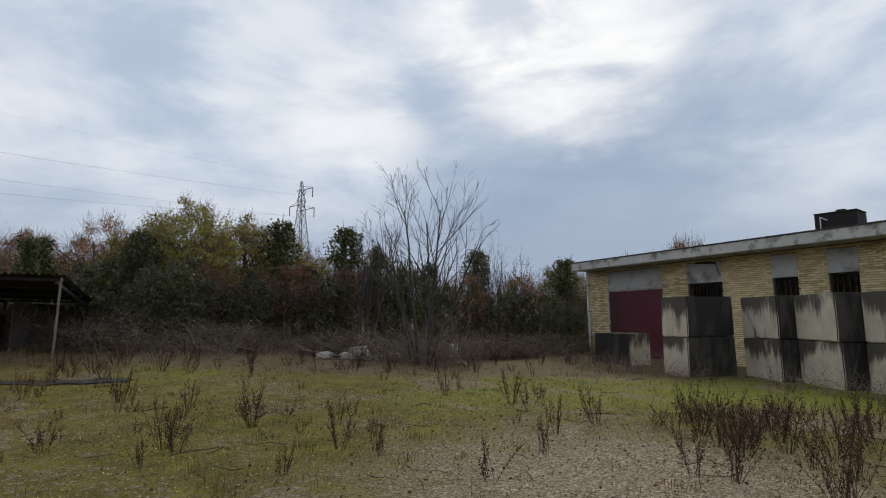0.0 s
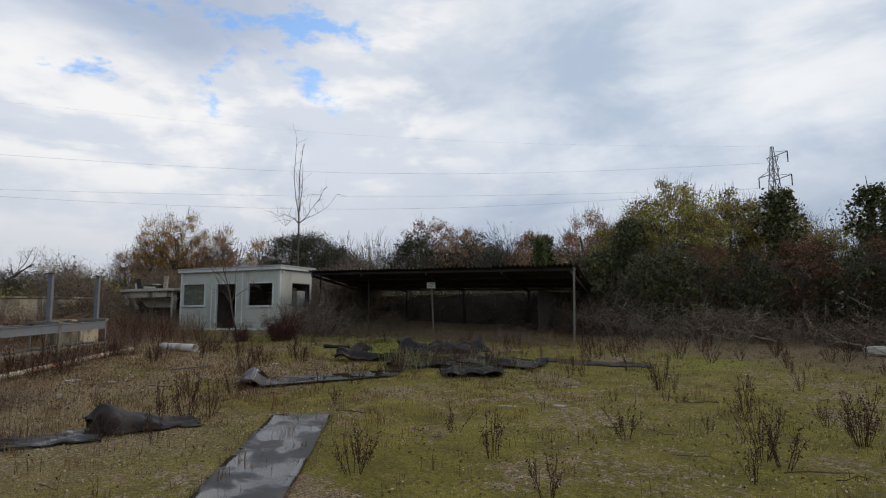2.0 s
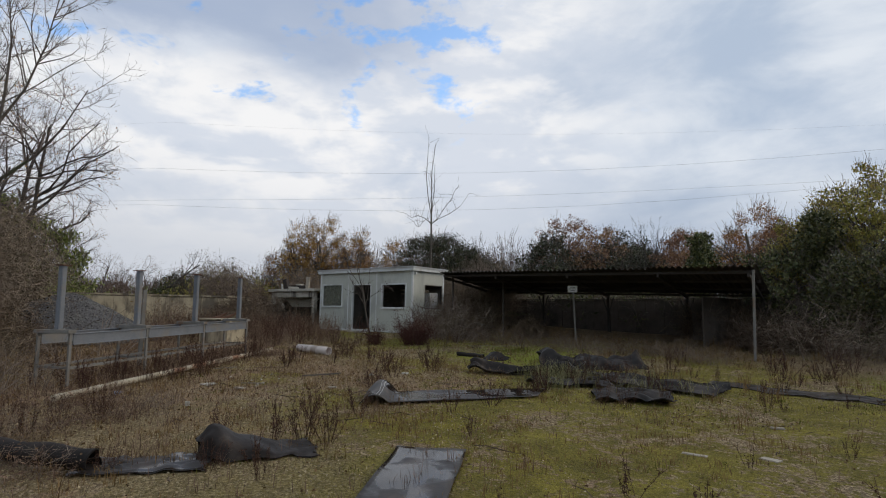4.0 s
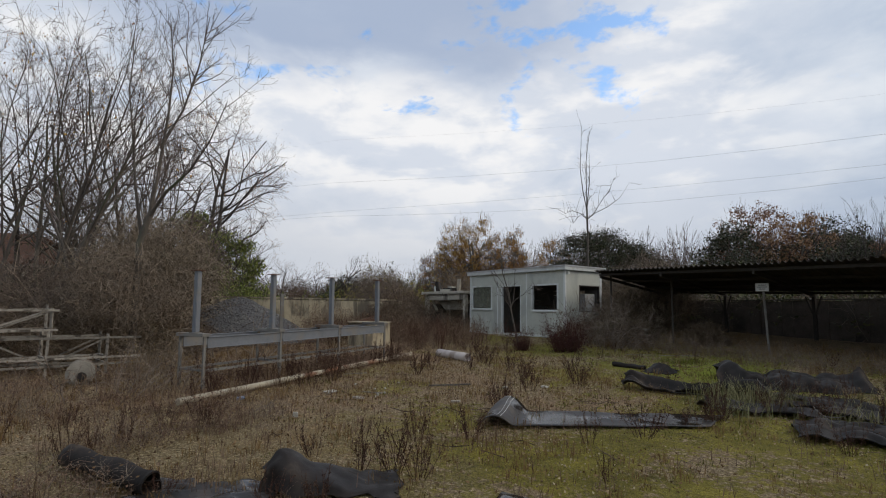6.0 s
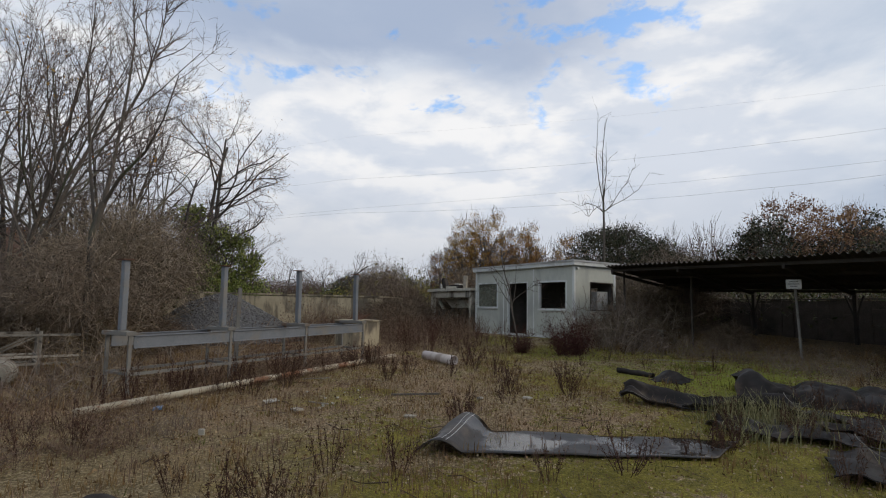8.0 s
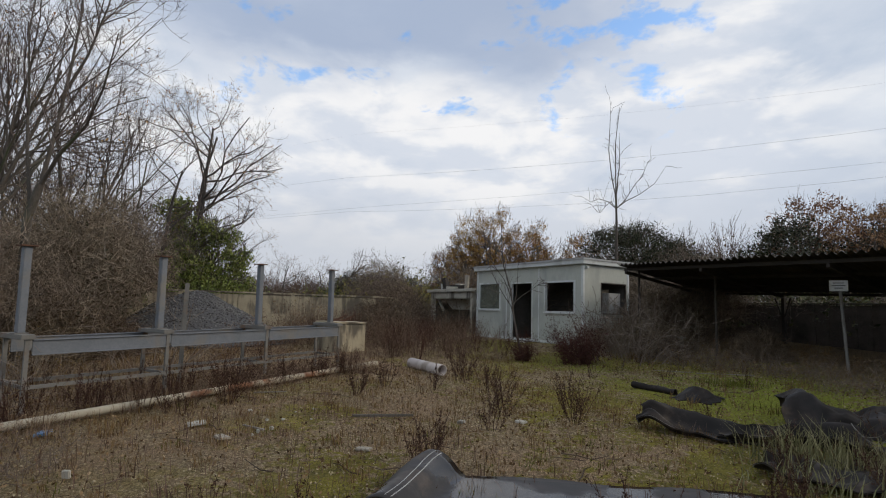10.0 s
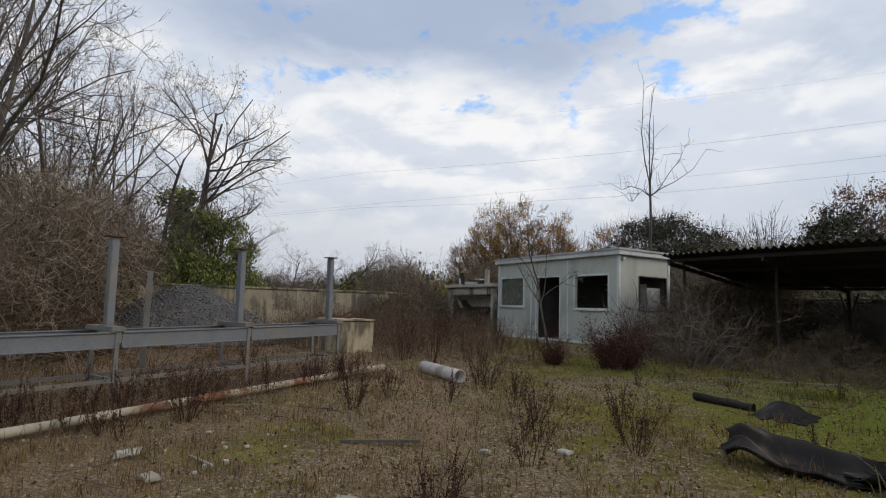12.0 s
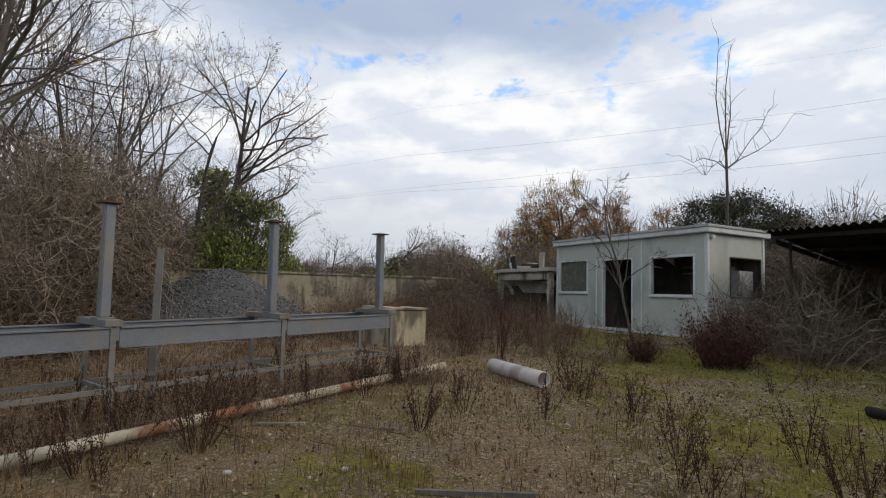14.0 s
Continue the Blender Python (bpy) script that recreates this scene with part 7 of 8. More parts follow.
def build_thickets():
    brown = Planter(thicket("bramble_thicket", 201, 3.6, 2.2, 120, "big tangle of bare brown bramble canes", "bramble", "scrub_leaf", 650, 0.07, arch=0.9, rmax=0.011))
    pale = Planter(thicket("dry_scrub", 202, 2.2, 1.15, 80, "low tangle of pale dry stems", "bramble", "straw", 150, 0.06, arch=0.8, rmax=0.008))
    green = Planter(thicket("ivy_shrub", 203, 2.8, 1.9, 70, "dense bright green ivy shrub", "twig", "bright_ivy", 5500, 0.11, arch=0.7))
    dark = Planter(thicket("dark_shrub", 204, 2.8, 2.0, 60, "dark evergreen shrub with bramble stems", "twig", "ivy", 2300, 0.14, arch=0.7))
    dry = Planter(thicket("dead_stalks", 205, 2.0, 0.95, 62, "stand of dead brown stalks", "stalk", "stalk", 350, 0.06, arch=0.1, rmax=0.007))
    red = Planter(thicket("dark_red_shrub", 206, 0.85, 1.05, 230, "bushy dead shrub, dark reddish brown", "red_weed", "red_weed", 2300, 0.05, "dead weeds", 0.05, 0.006))
    mound = Planter(bramble_mound("bramble_mound", 211, 4.4, 3.2, 9500, "big domed mass of bare grey-brown bramble", leaf_n=700))
    low_mound = Planter(bramble_mound("bramble_mound", 212, 2.6, 1.35, 4200, "low mound of tangled brown bramble", "brown_bramble", leaf_n=500))
    for x, y, sc, h in ((-17.9, -5.0, 1.0, 0.42), (-23.0, -4.9, 1.1, 0.6), (-25.6, -5.6, 1.0, 0.6), (-20.2, -6.8, 1.2, 0.42), (-30.4, -6.0, 1.1, 1.1), (-16.2, -6.6, 1.0, 0.5),
                        (-27.6, 14.6, 0.9, 0.75), (-26.0, 16.6, 1.0, 0.95), (-30.0, 12.6, 1.0, 0.85), (-33.9, 5.0, 0.9, 0.9), (-31.8, 5.2, 0.8, 0.7), (-36.2, 9.9, 0.8, 0.9)):
        mound.put(x, y, (x * 61 + y * 29) % 360, sc, h)
    hanging = Planter(bramble_mound("hanging_bramble", 214, 4.6, 3.7, 10500, "tall bare bramble bush hanging over its hollow foot", leaf_n=900, canes=110, under=0.5))
    for x, y, sc, h in ((-20.7, -2.5, 1.0, 1.0), (-18.3, -2.5, 0.72, 0.70), (-19.0, -4.2, 0.8, 0.62), (-22.6, -2.7, 0.8, 1.02)):
        hanging.put(x, y, (x * 61 + y * 29) % 360, sc, h)
    for x, y, sc, h in ((-22.6, 11.7, 0.8, 0.5), (-21.9, 12.7, 0.9, 0.6), (-23.0, 13.2, 0.9, 0.85), (-20.9, 12.4, 0.6, 0.42), (-24.4, 14.4, 1.1, 1.3), (-19.6, 14.4, 0.5, 0.5),
                        (-15.2, 20.0, 1.2, 0.9), (-12.4, 18.6, 1.2, 0.55), (-8.6, 19.6, 1.2, 0.6), (-4.6, 20.8, 1.2, 0.5), (1.4, 22.4, 1.3, 0.55), (4.6, 24.8, 1.2, 0.6),
                        (-28.2, 5.2, 1.0, 1.0), (-27.2, 5.0, 0.8, 0.75), (-29.6, 5.9, 1.0, 1.2), (-19.4, -2.6, 1.2, 0.95), (-18.2, -3.6, 1.0, 0.8), (-20.6, -1.7, 0.9, 0.6), (-17.4, -4.2, 0.9, 0.75)):
        low_mound.put(x, y, (x * 41 + y * 23) % 360, sc, h)
    mixed = Planter(thicket("olive_shrub", 213, 2.8, 2.6, 80, "rounded half-bare shrub with olive-brown leaves", "twig", "olive", 2600, 0.10, arch=0.6))
    for x, y, sc, h in ((-32.4, 3.6, 0.7, 0.85), (-33.2, 4.9, 0.8, 0.85), (-34.4, 6.2, 0.8, 0.95), (-31.6, 2.3, 0.45, 0.55), (-36.4, 6.4, 1.0, 1.1)):
        mixed.put(x, y, (x * 41 + y * 23) % 360, sc, h)
    # left thicket round the ashes
    for x, y, s, h in ((-18.6, -2.4, 0.8, 0.9), (-19.6, -2.9, 1.1, 1.6), (-18.2, -3.8, 1.0, 0.95), (-20.6, -4.8, 1.3, 1.05), (-21.6, -4.0, 1.2, 1.5), (-23.2, -5.6, 1.3, 1.0), (-17.2, -5.6, 1.1, 0.7), (-24.8, -6.4, 1.2, 0.9),
                       (-27.0, -6.6, 1.2, 1.5), (-18.8, -7.2, 1.2, 0.9), (-16.0, -7.2, 1.0, 0.8), (-22.0, -6.4, 1.3, 0.9), (-25.6, -7.2, 1.3, 0.9), (-29.4, -6.8, 1.3, 1.7), (-18.9, -5.0, 1.0, 0.85)):
        brown.put(x, y, (x * 61 + y * 29) % 360, s, h * 0.72)
    for x, y, s, h, p in ((-32.6, -3.0, 1.0, 1.7, green), (-33.6, -2.4, 0.9, 1.0, green), (-31.9, -4.6, 1.1, 1.5, green), (-34.6, -3.4, 1.1, 1.3, green), (-30.0, -5.6, 1.2, 1.5, dark), (-29.7, -1.5, 0.75, 0.98, green), (-30.2, -2.6, 0.8, 1.1, green), (-28.0, -6.2, 1.1, 1.4, dark), (-38.2, 2.7, 0.6, 0.75, dark), (-24.0, -4.0, 1.0, 1.3, dark),
                          (-26.6, 16.6, 1.0, 1.0, dark), (-39.5, 5.5, 1.0, 1.1, dark), (-39.2, 7.6, 0.9, 1.2, dark), (-39.4, 3.6, 0.8, 0.95, dark), (-40.2, 6.6, 1.2, 1.45, dark), (-39.8, 1.6, 0.7, 0.9, green), (-38.6, -5.0, 1.2, 1.4, dark)):
        p.put(x, y, (x * 31 + y * 91) % 360, s, h)
    # scrub below the wood, round the shed and the cabin
    rng = random.Random(12)
    for x, y, s, h in ((-12.6, 18.6, 1.0, 0.75), (-11.2, 18.3, 0.9, 0.6), (-9.4, 19.2, 1.0, 0.6), (-7.5, 20.2, 1.0, 0.55), (-5.7, 21.2, 0.9, 0.5), (-3.0, 22.3, 1.0, 0.5), (-1.3, 18.4, 1.1, 0.95), (-0.4, 18.0, 0.8, 0.65), (-2.3, 18.7, 0.8, 0.6), (-0.3, 19.6, 0.8, 0.45), (1.2, 22.6, 0.9, 0.5), (3.3, 23.3, 0.9, 0.5), (-14.6, 20.4, 1.0, 0.7),
                       (-24.2, 14.4, 0.8, 0.75), (-22.6, 13.9, 0.8, 0.7), (-26.0, 15.2, 1.0, 0.8), (-30.2, 9.3, 0.9, 0.75), (-31.2, 8.6, 0.8, 0.6), (-29.6, 11.8, 1.1, 1.0), (-33.6, 11.0, 1.2, 1.1), (-34.8, 6.0, 1.0, 0.75), (-35.4, 8.8, 1.2, 1.0), (-39.3, 4.6, 1.0, 1.4), (-39.6, 6.9, 1.1, 1.6), (-39.2, 8.6, 1.0, 1.5), (-39.8, 2.6, 0.9, 1.2), (-38.9, 0.4, 0.9, 1.3), (-39.4, 5.8, 1.0, 1.7), (-36.6, 10.2, 1.1, 1.3)):
        brown.put(x, y, (x * 17 + y * 67) % 360, s, h)
    # dead bramble behind the wall of the shed
    for i in range(9):
        q = SHED_AT @ Vector((-1.4 + i * 1.3, 8.2 + rng.uniform(-0.3, 0.4), 0))
        (pale if i % 3 else dark).put(q.x, q.y + 0.6, rng.uniform(0, 360), rng.uniform(1.0, 1.3), rng.uniform(1.6, 2.1) if i % 3 else rng.uniform(0.8, 1.0))
    for i in range(14):
        q = SHED_AT @ Vector((-3.5 + i * 1.25, 8.2 + rng.uniform(-0.6, 1.0), 0))
        brown.put(q.x, q.y, rng.uniform(0, 360), rng.uniform(0.8, 1.1), rng.uniform(0.8, 1.1))
        if i % 2:
            dark.put(q.x - 0.6, q.y + 0.9, rng.uniform(0, 360), rng.uniform(1.0, 1.3), rng.uniform(1.0, 1.5))
    for i in range(18):
        q = SHED_AT @ Vector((-0.6 + i * 0.66, rng.uniform(-1.3, 0.3), 0))
        pale.put(q.x, q.y, rng.uniform(0, 360), rng.uniform(0.45, 0.75), rng.uniform(0.4, 0.65))
    for i in range(12):
        s = i / 11
        x, y = -11 + 17.5 * s + rng.uniform(-0.8, 0.8), 17.2 + 3.6 * s + rng.uniform(-1.2, 1.2)
        (pale if i % 3 else dry).put(x, y, rng.uniform(0, 360), rng.uniform(0.5, 0.85), rng.uniform(0.4, 0.7))
    for x, y, s, h in ((5.6, 16.0, 0.5, 0.55), (5.0, 16.6, 0.45, 0.5), (6.2, 14.9, 0.4, 0.45), (7.6, 12.9, 0.4, 0.5), (7.9, 11.4, 0.4, 0.5), (4.4, 17.6, 0.5, 0.45), (8.2, 10.2, 0.4, 0.45)):
        pale.put(x, y, x * 90 % 360, s * 1.3, h * 1.3)
    # stalks between trestle, wall and cabin
    for i in range(38):
        x, y = rng.uniform(-29.5, -20.2), rng.uniform(1.5, 8.6)
        if y > 5.2 + (x + 20) * -0.42 or (abs(x + 22.35) < 1.0 and abs(y - 3.95) < 1.0):
            continue
        (dry if i % 4 else pale).put(x, y, rng.uniform(0, 360), rng.uniform(0.6, 0.9), rng.uniform(0.8, 1.35))
    for i in range(16):
        x, y = rng.uniform(-25.5, -20.5), rng.uniform(4.8, 8.0)
        dry.put(x, y, rng.uniform(0, 360), rng.uniform(0.4, 0.65), rng.uniform(0.5, 0.95))
    for x, y, s, h in ((-15.3, -1.2, 0.5, 0.55), (-15.9, -1.1, 0.5, 0.7), (-14.6, -2.1, 0.6, 0.5), (-14.2, -2.9, 0.6, 0.6), (-16.6, -1.2, 0.6, 0.8), (-13.8, -3.4, 0.6, 0.6), (-17.4, -0.9, 0.6, 0.7)):
        (dry if h < 0.6 else pale).put(x, y, x * 130 % 360, s, h)
    for i in range(22):
        s = rng.uniform(0, 1)
        o = rng.uniform(-0.9, 0.6)
        x, y = -14.6 - 4.2 * s - 0.65 * o, 0.45 + 3.6 * s - 0.76 * o
        dry.put(x, y, rng.uniform(0, 360), rng.uniform(0.3, 0.5), rng.uniform(0.3, 0.62))
    for i in range(30):
        x, y = rng.uniform(-14.0, -9.0), rng.uniform(-2.4, 1.6)
        (dry if i % 3 else pale).put(x, y, rng.uniform(0, 360), rng.uniform(0.35, 0.6), rng.uniform(0.22, 0.48))
    cane = Planter(thicket("dead_canes", 207, 2.2, 1.9, 22, "pale leafless canes arching out of the scrub", "cane", arch=0.9, rmax=0.015, twigs=4))
    for i in range(9):
        x, y = rng.uniform(-23.0, -20.0), rng.uniform(10.8, 12.8)
        cane.put(x, y, rng.uniform(0, 360), rng.uniform(0.6, 0.95), rng.uniform(0.65, 1.0))
    for x, y, s in ((-13.6, -0.9, 0.7), (-14.3, -0.3, 0.6), (-18.4, 0.4, 0.9), (-11.0, 17.0, 0.9), (-8.0, 17.9, 0.9)):
        cane.put(x, y, x * 77 % 360, s, s * 0.8)
    for x, y, s, h in ((-20.1, 9.75, 0.92, 1.1), (-20.9, 8.6, 0.5, 0.75)):
        red.put(x, y, x * 50 % 360, s, h)


build_thickets()


def build_weeds():
    kinds = [Planter(weed("dead_weed", 301 + i, 0.54 + 0.04 * i, 6 + 2 * i, "dead brown stalky weed standing in moss", "weed", 0.18 + 0.05 * i, 25)) for i in range(5)]
    rng = random.Random(21)
    near = [(0.23, 5.45), (-1.05, 6.69), (-1.49, 6.70), (-3.08, 8.12), (-3.64, 6.74), (-5.07, 6.63), (-4.71, 9.58), (-6.33, 10.09), (-0.26, 11.23), (0.93, 10.10), (1.2, 9.7),
            (0.91, 6.51), (1.28, 7.61), (1.97, 8.19), (3.17, 7.50), (2.9, 7.7), (2.25, 5.60), (4.04, 7.22), (4.3, 7.5), (4.16, 6.38), (4.83, 6.68), (3.59, 5.88), (2.55, 5.43), (3.75, 6.6), (5.1, 7.4)]
    mid = [(-5.05, 6.66), (-4.41, 4.27), (-3.42, 6.58), (-3.10, 8.20), (-6.28, 10.15), (-1.85, 8.29), (-6.00, 3.54), (-6.2, 3.75), (-9.63, 3.25), (-9.4, 3.45), (-6.62, 5.39), (-5.50, 4.85),
           (-14.32, 7.39), (-15.34, 6.67), (-17.49, 6.47), (-16.54, 6.68), (-10.71, 3.63), (-9.69, 2.90), (-12.31, 5.14), (-10.44, 6.46), (-14.54, 2.28), (-10.30, 5.65), (-10.65, 4.27)]
    far = [(-14.59, 6.31), (-14.06, 7.37), (-17.35, 6.32), (-17.30, 4.90), (-15.91, 4.47), (-14.63, 2.07), (-15.20, 2.62), (-16.30, 11.50), (-13.64, 6.15), (-12.54, 5.25), (-16.35, 6.70),
           (-18.00, 6.46), (-14.5, 6.5), (-16.64, 4.91), (-15.95, 4.42), (-15.22, 7.73), (-15.30, 2.64), (-16.05, 1.10), (-14.62, 1.75), (-16.48, 5.74), (-19.87, 6.87), (-17.34, 3.78), (-17.92, 9.22)]
    n = 0
    for group in (near, mid, far):
        for x, y in group:
            kinds[n % 5].put(x, y, rng.uniform(0, 360), rng.uniform(0.8, 1.15), rng.uniform(0.8, 1.1))
            n += 1
    # the stand of tall dead stalks between the boundary wall and the cabin
    tall = [Planter(weed("tall_dead_weed", 311 + i, 1.05 + 0.1 * i, 13, "tall dead purple-brown weed with dry seed heads", ("weed", "red_weed", "stalk")[i], 0.16, 30)) for i in range(3)]
    placed = 0
    while placed < 105:
        x, y = rng.uniform(-30.5, -20.4), rng.uniform(2.6, 8.4)
        if x < -28.4 and y < 5.8:
            continue
        if y > 8.2 + (x + 29) * 0.40 - 0.35 * max(0.0, x + 24) or (abs(x + 22.4) < 1.0 and abs(y - 3.9) < 1.0) or y < 4.6 - 0.28 * (x + 20.4) * -0.55 and x > -23.5:
            continue
        tall[placed % 3].put(x, y, rng.uniform(0, 360), rng.uniform(0.7, 1.1), rng.uniform(0.5, 0.95))
        placed += 1
    # along the trestle and the long pipe
    for i in range(36):
        s, o = rng.uniform(-0.1, 1.05), rng.choice((rng.uniform(0.15, 0.75), rng.uniform(0.15, 0.75), rng.uniform(-0.6, 0.1)))
        x, y = -14.4 - 4.3 * s + 0.646 * o, 0.36 + 3.64 * s + 0.763 * o
        kinds[i % 4].put(x, y, rng.uniform(0, 360), rng.uniform(0.6, 1.0), rng.uniform(0.7, 1.2))
    for i in range(44):
        if i < 26:
            x, y = rng.uniform(-14.2, -8.2), rng.uniform(8.0, 12.8)
        else:
            x, y = rng.uniform(-12.5, -8.0), rng.uniform(-1.5, 2.6)
        kinds[i % 5].put(x, y, rng.uniform(0, 360), rng.uniform(0.45, 0.85), rng.uniform(0.5, 0.95))
    # dead weeds that have grown up through the rubber sheets
    for i, (x, y) in enumerate(((-11.4, 8.35), (-11.2, 8.15), (-11.08, 7.71), (-10.96, 7.9), (-11.33, 9.19), (-11.5, 9.4), (-10.93, 7.39), (-11.97, 9.49), (-12.16, 10.37), (-11.9, 10.6), (-12.4, 11.2), (-11.3, 9.9), (-12.0, 8.8), (-12.4, 9.0), (-10.8, 9.6), (-10.5, 10.3))):
        kinds[i % 5].put(x, y, rng.uniform(0, 360), rng.uniform(0.7, 1.05), rng.uniform(0.6, 0.9))
    for i in range(58):
        kinds[i % 5].put(rng.uniform(2.9, 6.8), rng.uniform(4.2, 9.0), rng.uniform(0, 360), rng.uniform(0.6, 1.0), rng.uniform(0.6, 1.0))
    for i in range(46):
        s = rng.random()
        x, y = -13 + 18.5 * s, 13.6 + 4.2 * s + rng.uniform(-1.4, 2.0)
        kinds[i % 5].put(x, y, rng.uniform(0, 360), rng.uniform(0.7, 1.15), rng.uniform(0.7, 1.2))
    # the rest of the yard
    while n < 150:
        x, y = rng.uniform(-21, 8), rng.uniform(-1, 16)
        d = min(math.hypot(x + 0.45 * k * 0.55 * 1.55, y - 0.2 * k) for k in range(0, 15))
        if d < 2.6 or x + y * 0.4 > 12 or (-19 < x < -9.5 and 1.5 < y < 9) or rng.random() < 0.25:
            continue
        kinds[n % 5].put(x, y, rng.uniform(0, 360), rng.uniform(0.35, 0.8), rng.uniform(0.35, 0.75))
        n += 1


build_weeds()


def scatter(n, rng, box_, accept):
    pts = []
    while len(pts) < n:
        x, y = rng.uniform(box_[0], box_[1]), rng.uniform(box_[2], box_[3])
        if rng.random() < accept(x, y):
            pts.append((x, y, ground_z(x, y)))
    return np.array(pts)


def blades(pts, height, rng, lean=0.5, w=0.004):
    n = len(pts)
    a = rng.uniform(0, 2 * np.pi, n)
    l = rng.uniform(0.1, lean, n)
    h = height * rng.uniform(0.4, 1.3, n)
    side = np.stack([-np.sin(a), np.cos(a), np.zeros(n)], -1) * w
    mid = pts + np.stack([np.cos(a) * l * h * 0.35, np.sin(a) * l * h * 0.35, h * 0.6], -1)
    tip = pts + np.stack([np.cos(a) * l * h, np.sin(a) * l * h, h], -1)
    V = np.stack([pts - side, pts + side, mid + side * 0.8, mid - side * 0.8, tip], 1)
    V = np.concatenate([V, tip[:, None] + side[:, None] * 0.1], 1)
    b = 6 * np.arange(n)[:, None]
    F = np.concatenate([b + np.array([[0, 1, 2, 3]]), b + np.array([[3, 2, 5, 4]])])
    return V.reshape(-1, 3), F


def build_ground_cover():
    rng = np.random.default_rng(77)

    def yard(x, y):
        f = smooth(-24, -18, x) * smooth(15, 8, x) * smooth(22, 12, y)
        return f * (0.35 + 0.65 * max(0, noise.noise((x * 0.5, y * 0.5, 4)) + 0.45))

    pts = scatter(12000, rng, (-22, 8, -3, 16), yard)
    ob = new("stone_chips", stones(pts + np.array([0, 0, 0.004]), rng.uniform(0.005, 0.017, len(pts)), rng, M["stone"]))
    tagged(ob, "loose pale stone chips on the yard", "gravel", kind="stuff")
    pts = scatter(36000, rng, (-24, 8, -4, 17), lambda x, y: (0.25 + 0.75 * smooth(-8, -14, x)) * smooth(-25, -21, x))
    v, f = leaves(pts + np.array([0, 0, 0.014]), 0.042, rng, 0.0, 0.55)
    tagged(new("leaf_litter", mesh_data("leaf_litter", v, f, M["litter"])), "dead leaves and bits of stalk on the ground", "leaf litter", kind="stuff")

    pts = scatter(40000, rng, (-20, 7, -2, 14), lambda x, y: (1.0 - 0.6 * smooth(-7, -10, x) * smooth(4, 1.5, y)) * (0.3 + 0.7 * max(0.0, noise.noise((x * 0.6, y * 0.6, 31)) + 0.4)))
    v, f = leaves(pts + np.array([0, 0, 0.01]), 0.027, rng, 0.0, 0.75)
    tagged(new("pale_grit", mesh_data("pale_grit", v, f, M["stone"])), "flat pale flakes of grit among the moss", "gravel", kind="stuff")

    def tufts(n, per, box_, accept, height, mat, name, label, w=0.004):
        c = scatter(n, rng, box_, accept)
        p = np.repeat(c, per, axis=0) + np.concatenate([rng.normal(0, 0.07, (n * per, 2)), np.zeros((n * per, 1))], 1)
        hv = np.repeat(rng.uniform(0.5, 1.3, n), per) * height
        v, f = blades(p, hv, rng, 0.8, w)
        tagged(new(name, mesh_data(name, v, f, M[mat])), label, "grass", kind="stuff")

    tufts(1200, 16, (-24, 8, -5, 18), lambda x, y: (1 - 0.85 * smooth(-9, -4, x)) * max(0.03, noise.noise((x * 0.35, y * 0.35, 11)) + 0.15 + 0.6 * smooth(-10, -16, x) * smooth(4, 0, y)), 0.13, "straw", "dry_grass", "tufts of dry straw-coloured grass")
    tufts(2600, 7, (-22, 8, -4, 17), lambda x, y: 0.10 + 0.90 * smooth(-6, -12, x) * smooth(9, 3, y), 0.14, "stalk", "brown_grass", "thin dead brown grass stalks", 0.003)
    tufts(900, 12, (-19, -6.5, 0.5, 9), lambda x, y: max(0.0, noise.noise((x * 0.45, y * 0.45, 41)) + 0.25), 0.075, "straw", "dry_grass", "low dry grass on the worn gravel")
    tufts(800, 14, (-20, 10, 2, 18), lambda x, y: max(0.0, noise.noise((x * 0.3, y * 0.3, 21)) + 0.15), 0.06, "grass", "green_grass", "short green grass in the moss")
    tufts(110, 20, (-22, -8, 10, 18), lambda x, y: 0.6 * smooth(9, 12, y) * (1.0 if y < 12.4 + 0.59 * (x + 23.9) else 0.0), 0.24, "straw", "tall_dry_grass", "tall dry grass by the shed", 0.004)
    tufts(160, 20, (-22, -9, -6, 3), lambda x, y: 0.7 * smooth(3.0, 0.5, y), 0.26, "stalk", "tall_dry_grass", "tall dry grass along the thicket", 0.004)
    for cx, cy, n, h in ((-12.3, 9.2, 330, 0.36), (-11.9, 9.7, 200, 0.30), (-11.6, 8.6, 120, 0.22), (-10.5, 9.9, 110, 0.26), (-11.2, 10.9, 90, 0.28), (-9.8, 10.6, 90, 0.24), (-12.9, 10.2, 70, 0.24), (-14.3, 10.9, 160, 0.14), (-16.6, 11.4, 300, 0.12)):
        p = np.array([(cx, cy, ground_z(cx, cy))]) + np.concatenate([rng.normal(0, 0.28, (n, 2)), np.zeros((n, 1))], 1)
        v, f = blades(p, h, rng, 1.1, 0.006)
        mt = "dull_grass" if h > 0.2 else "grass"
        tagged(new("grass_clump", mesh_data("grass_clump", v, f, M[mt])), "clump of long drooping grass by the rubber sheets", "grass", kind="stuff")
    # fallen sticks
    lines = []
    for _ in range(420):
        x, y = rng.uniform(-22, 7), rng.uniform(-2, 20)
        a, l = rng.uniform(0, 2 * np.pi), rng.uniform(0.12, 0.6)
        p = [np.array([x + math.cos(a) * l * s, y + math.sin(a) * l * s, ground_z(x, y) + 0.015 + 0.03 * s * rng.random()]) + rng.normal(0, 0.012, 3) for s in (0, 0.35, 0.7, 1)]
        lines.append((p, rng.uniform(0.003, 0.008) * np.array([1, 0.9, 0.8, 0.5])))
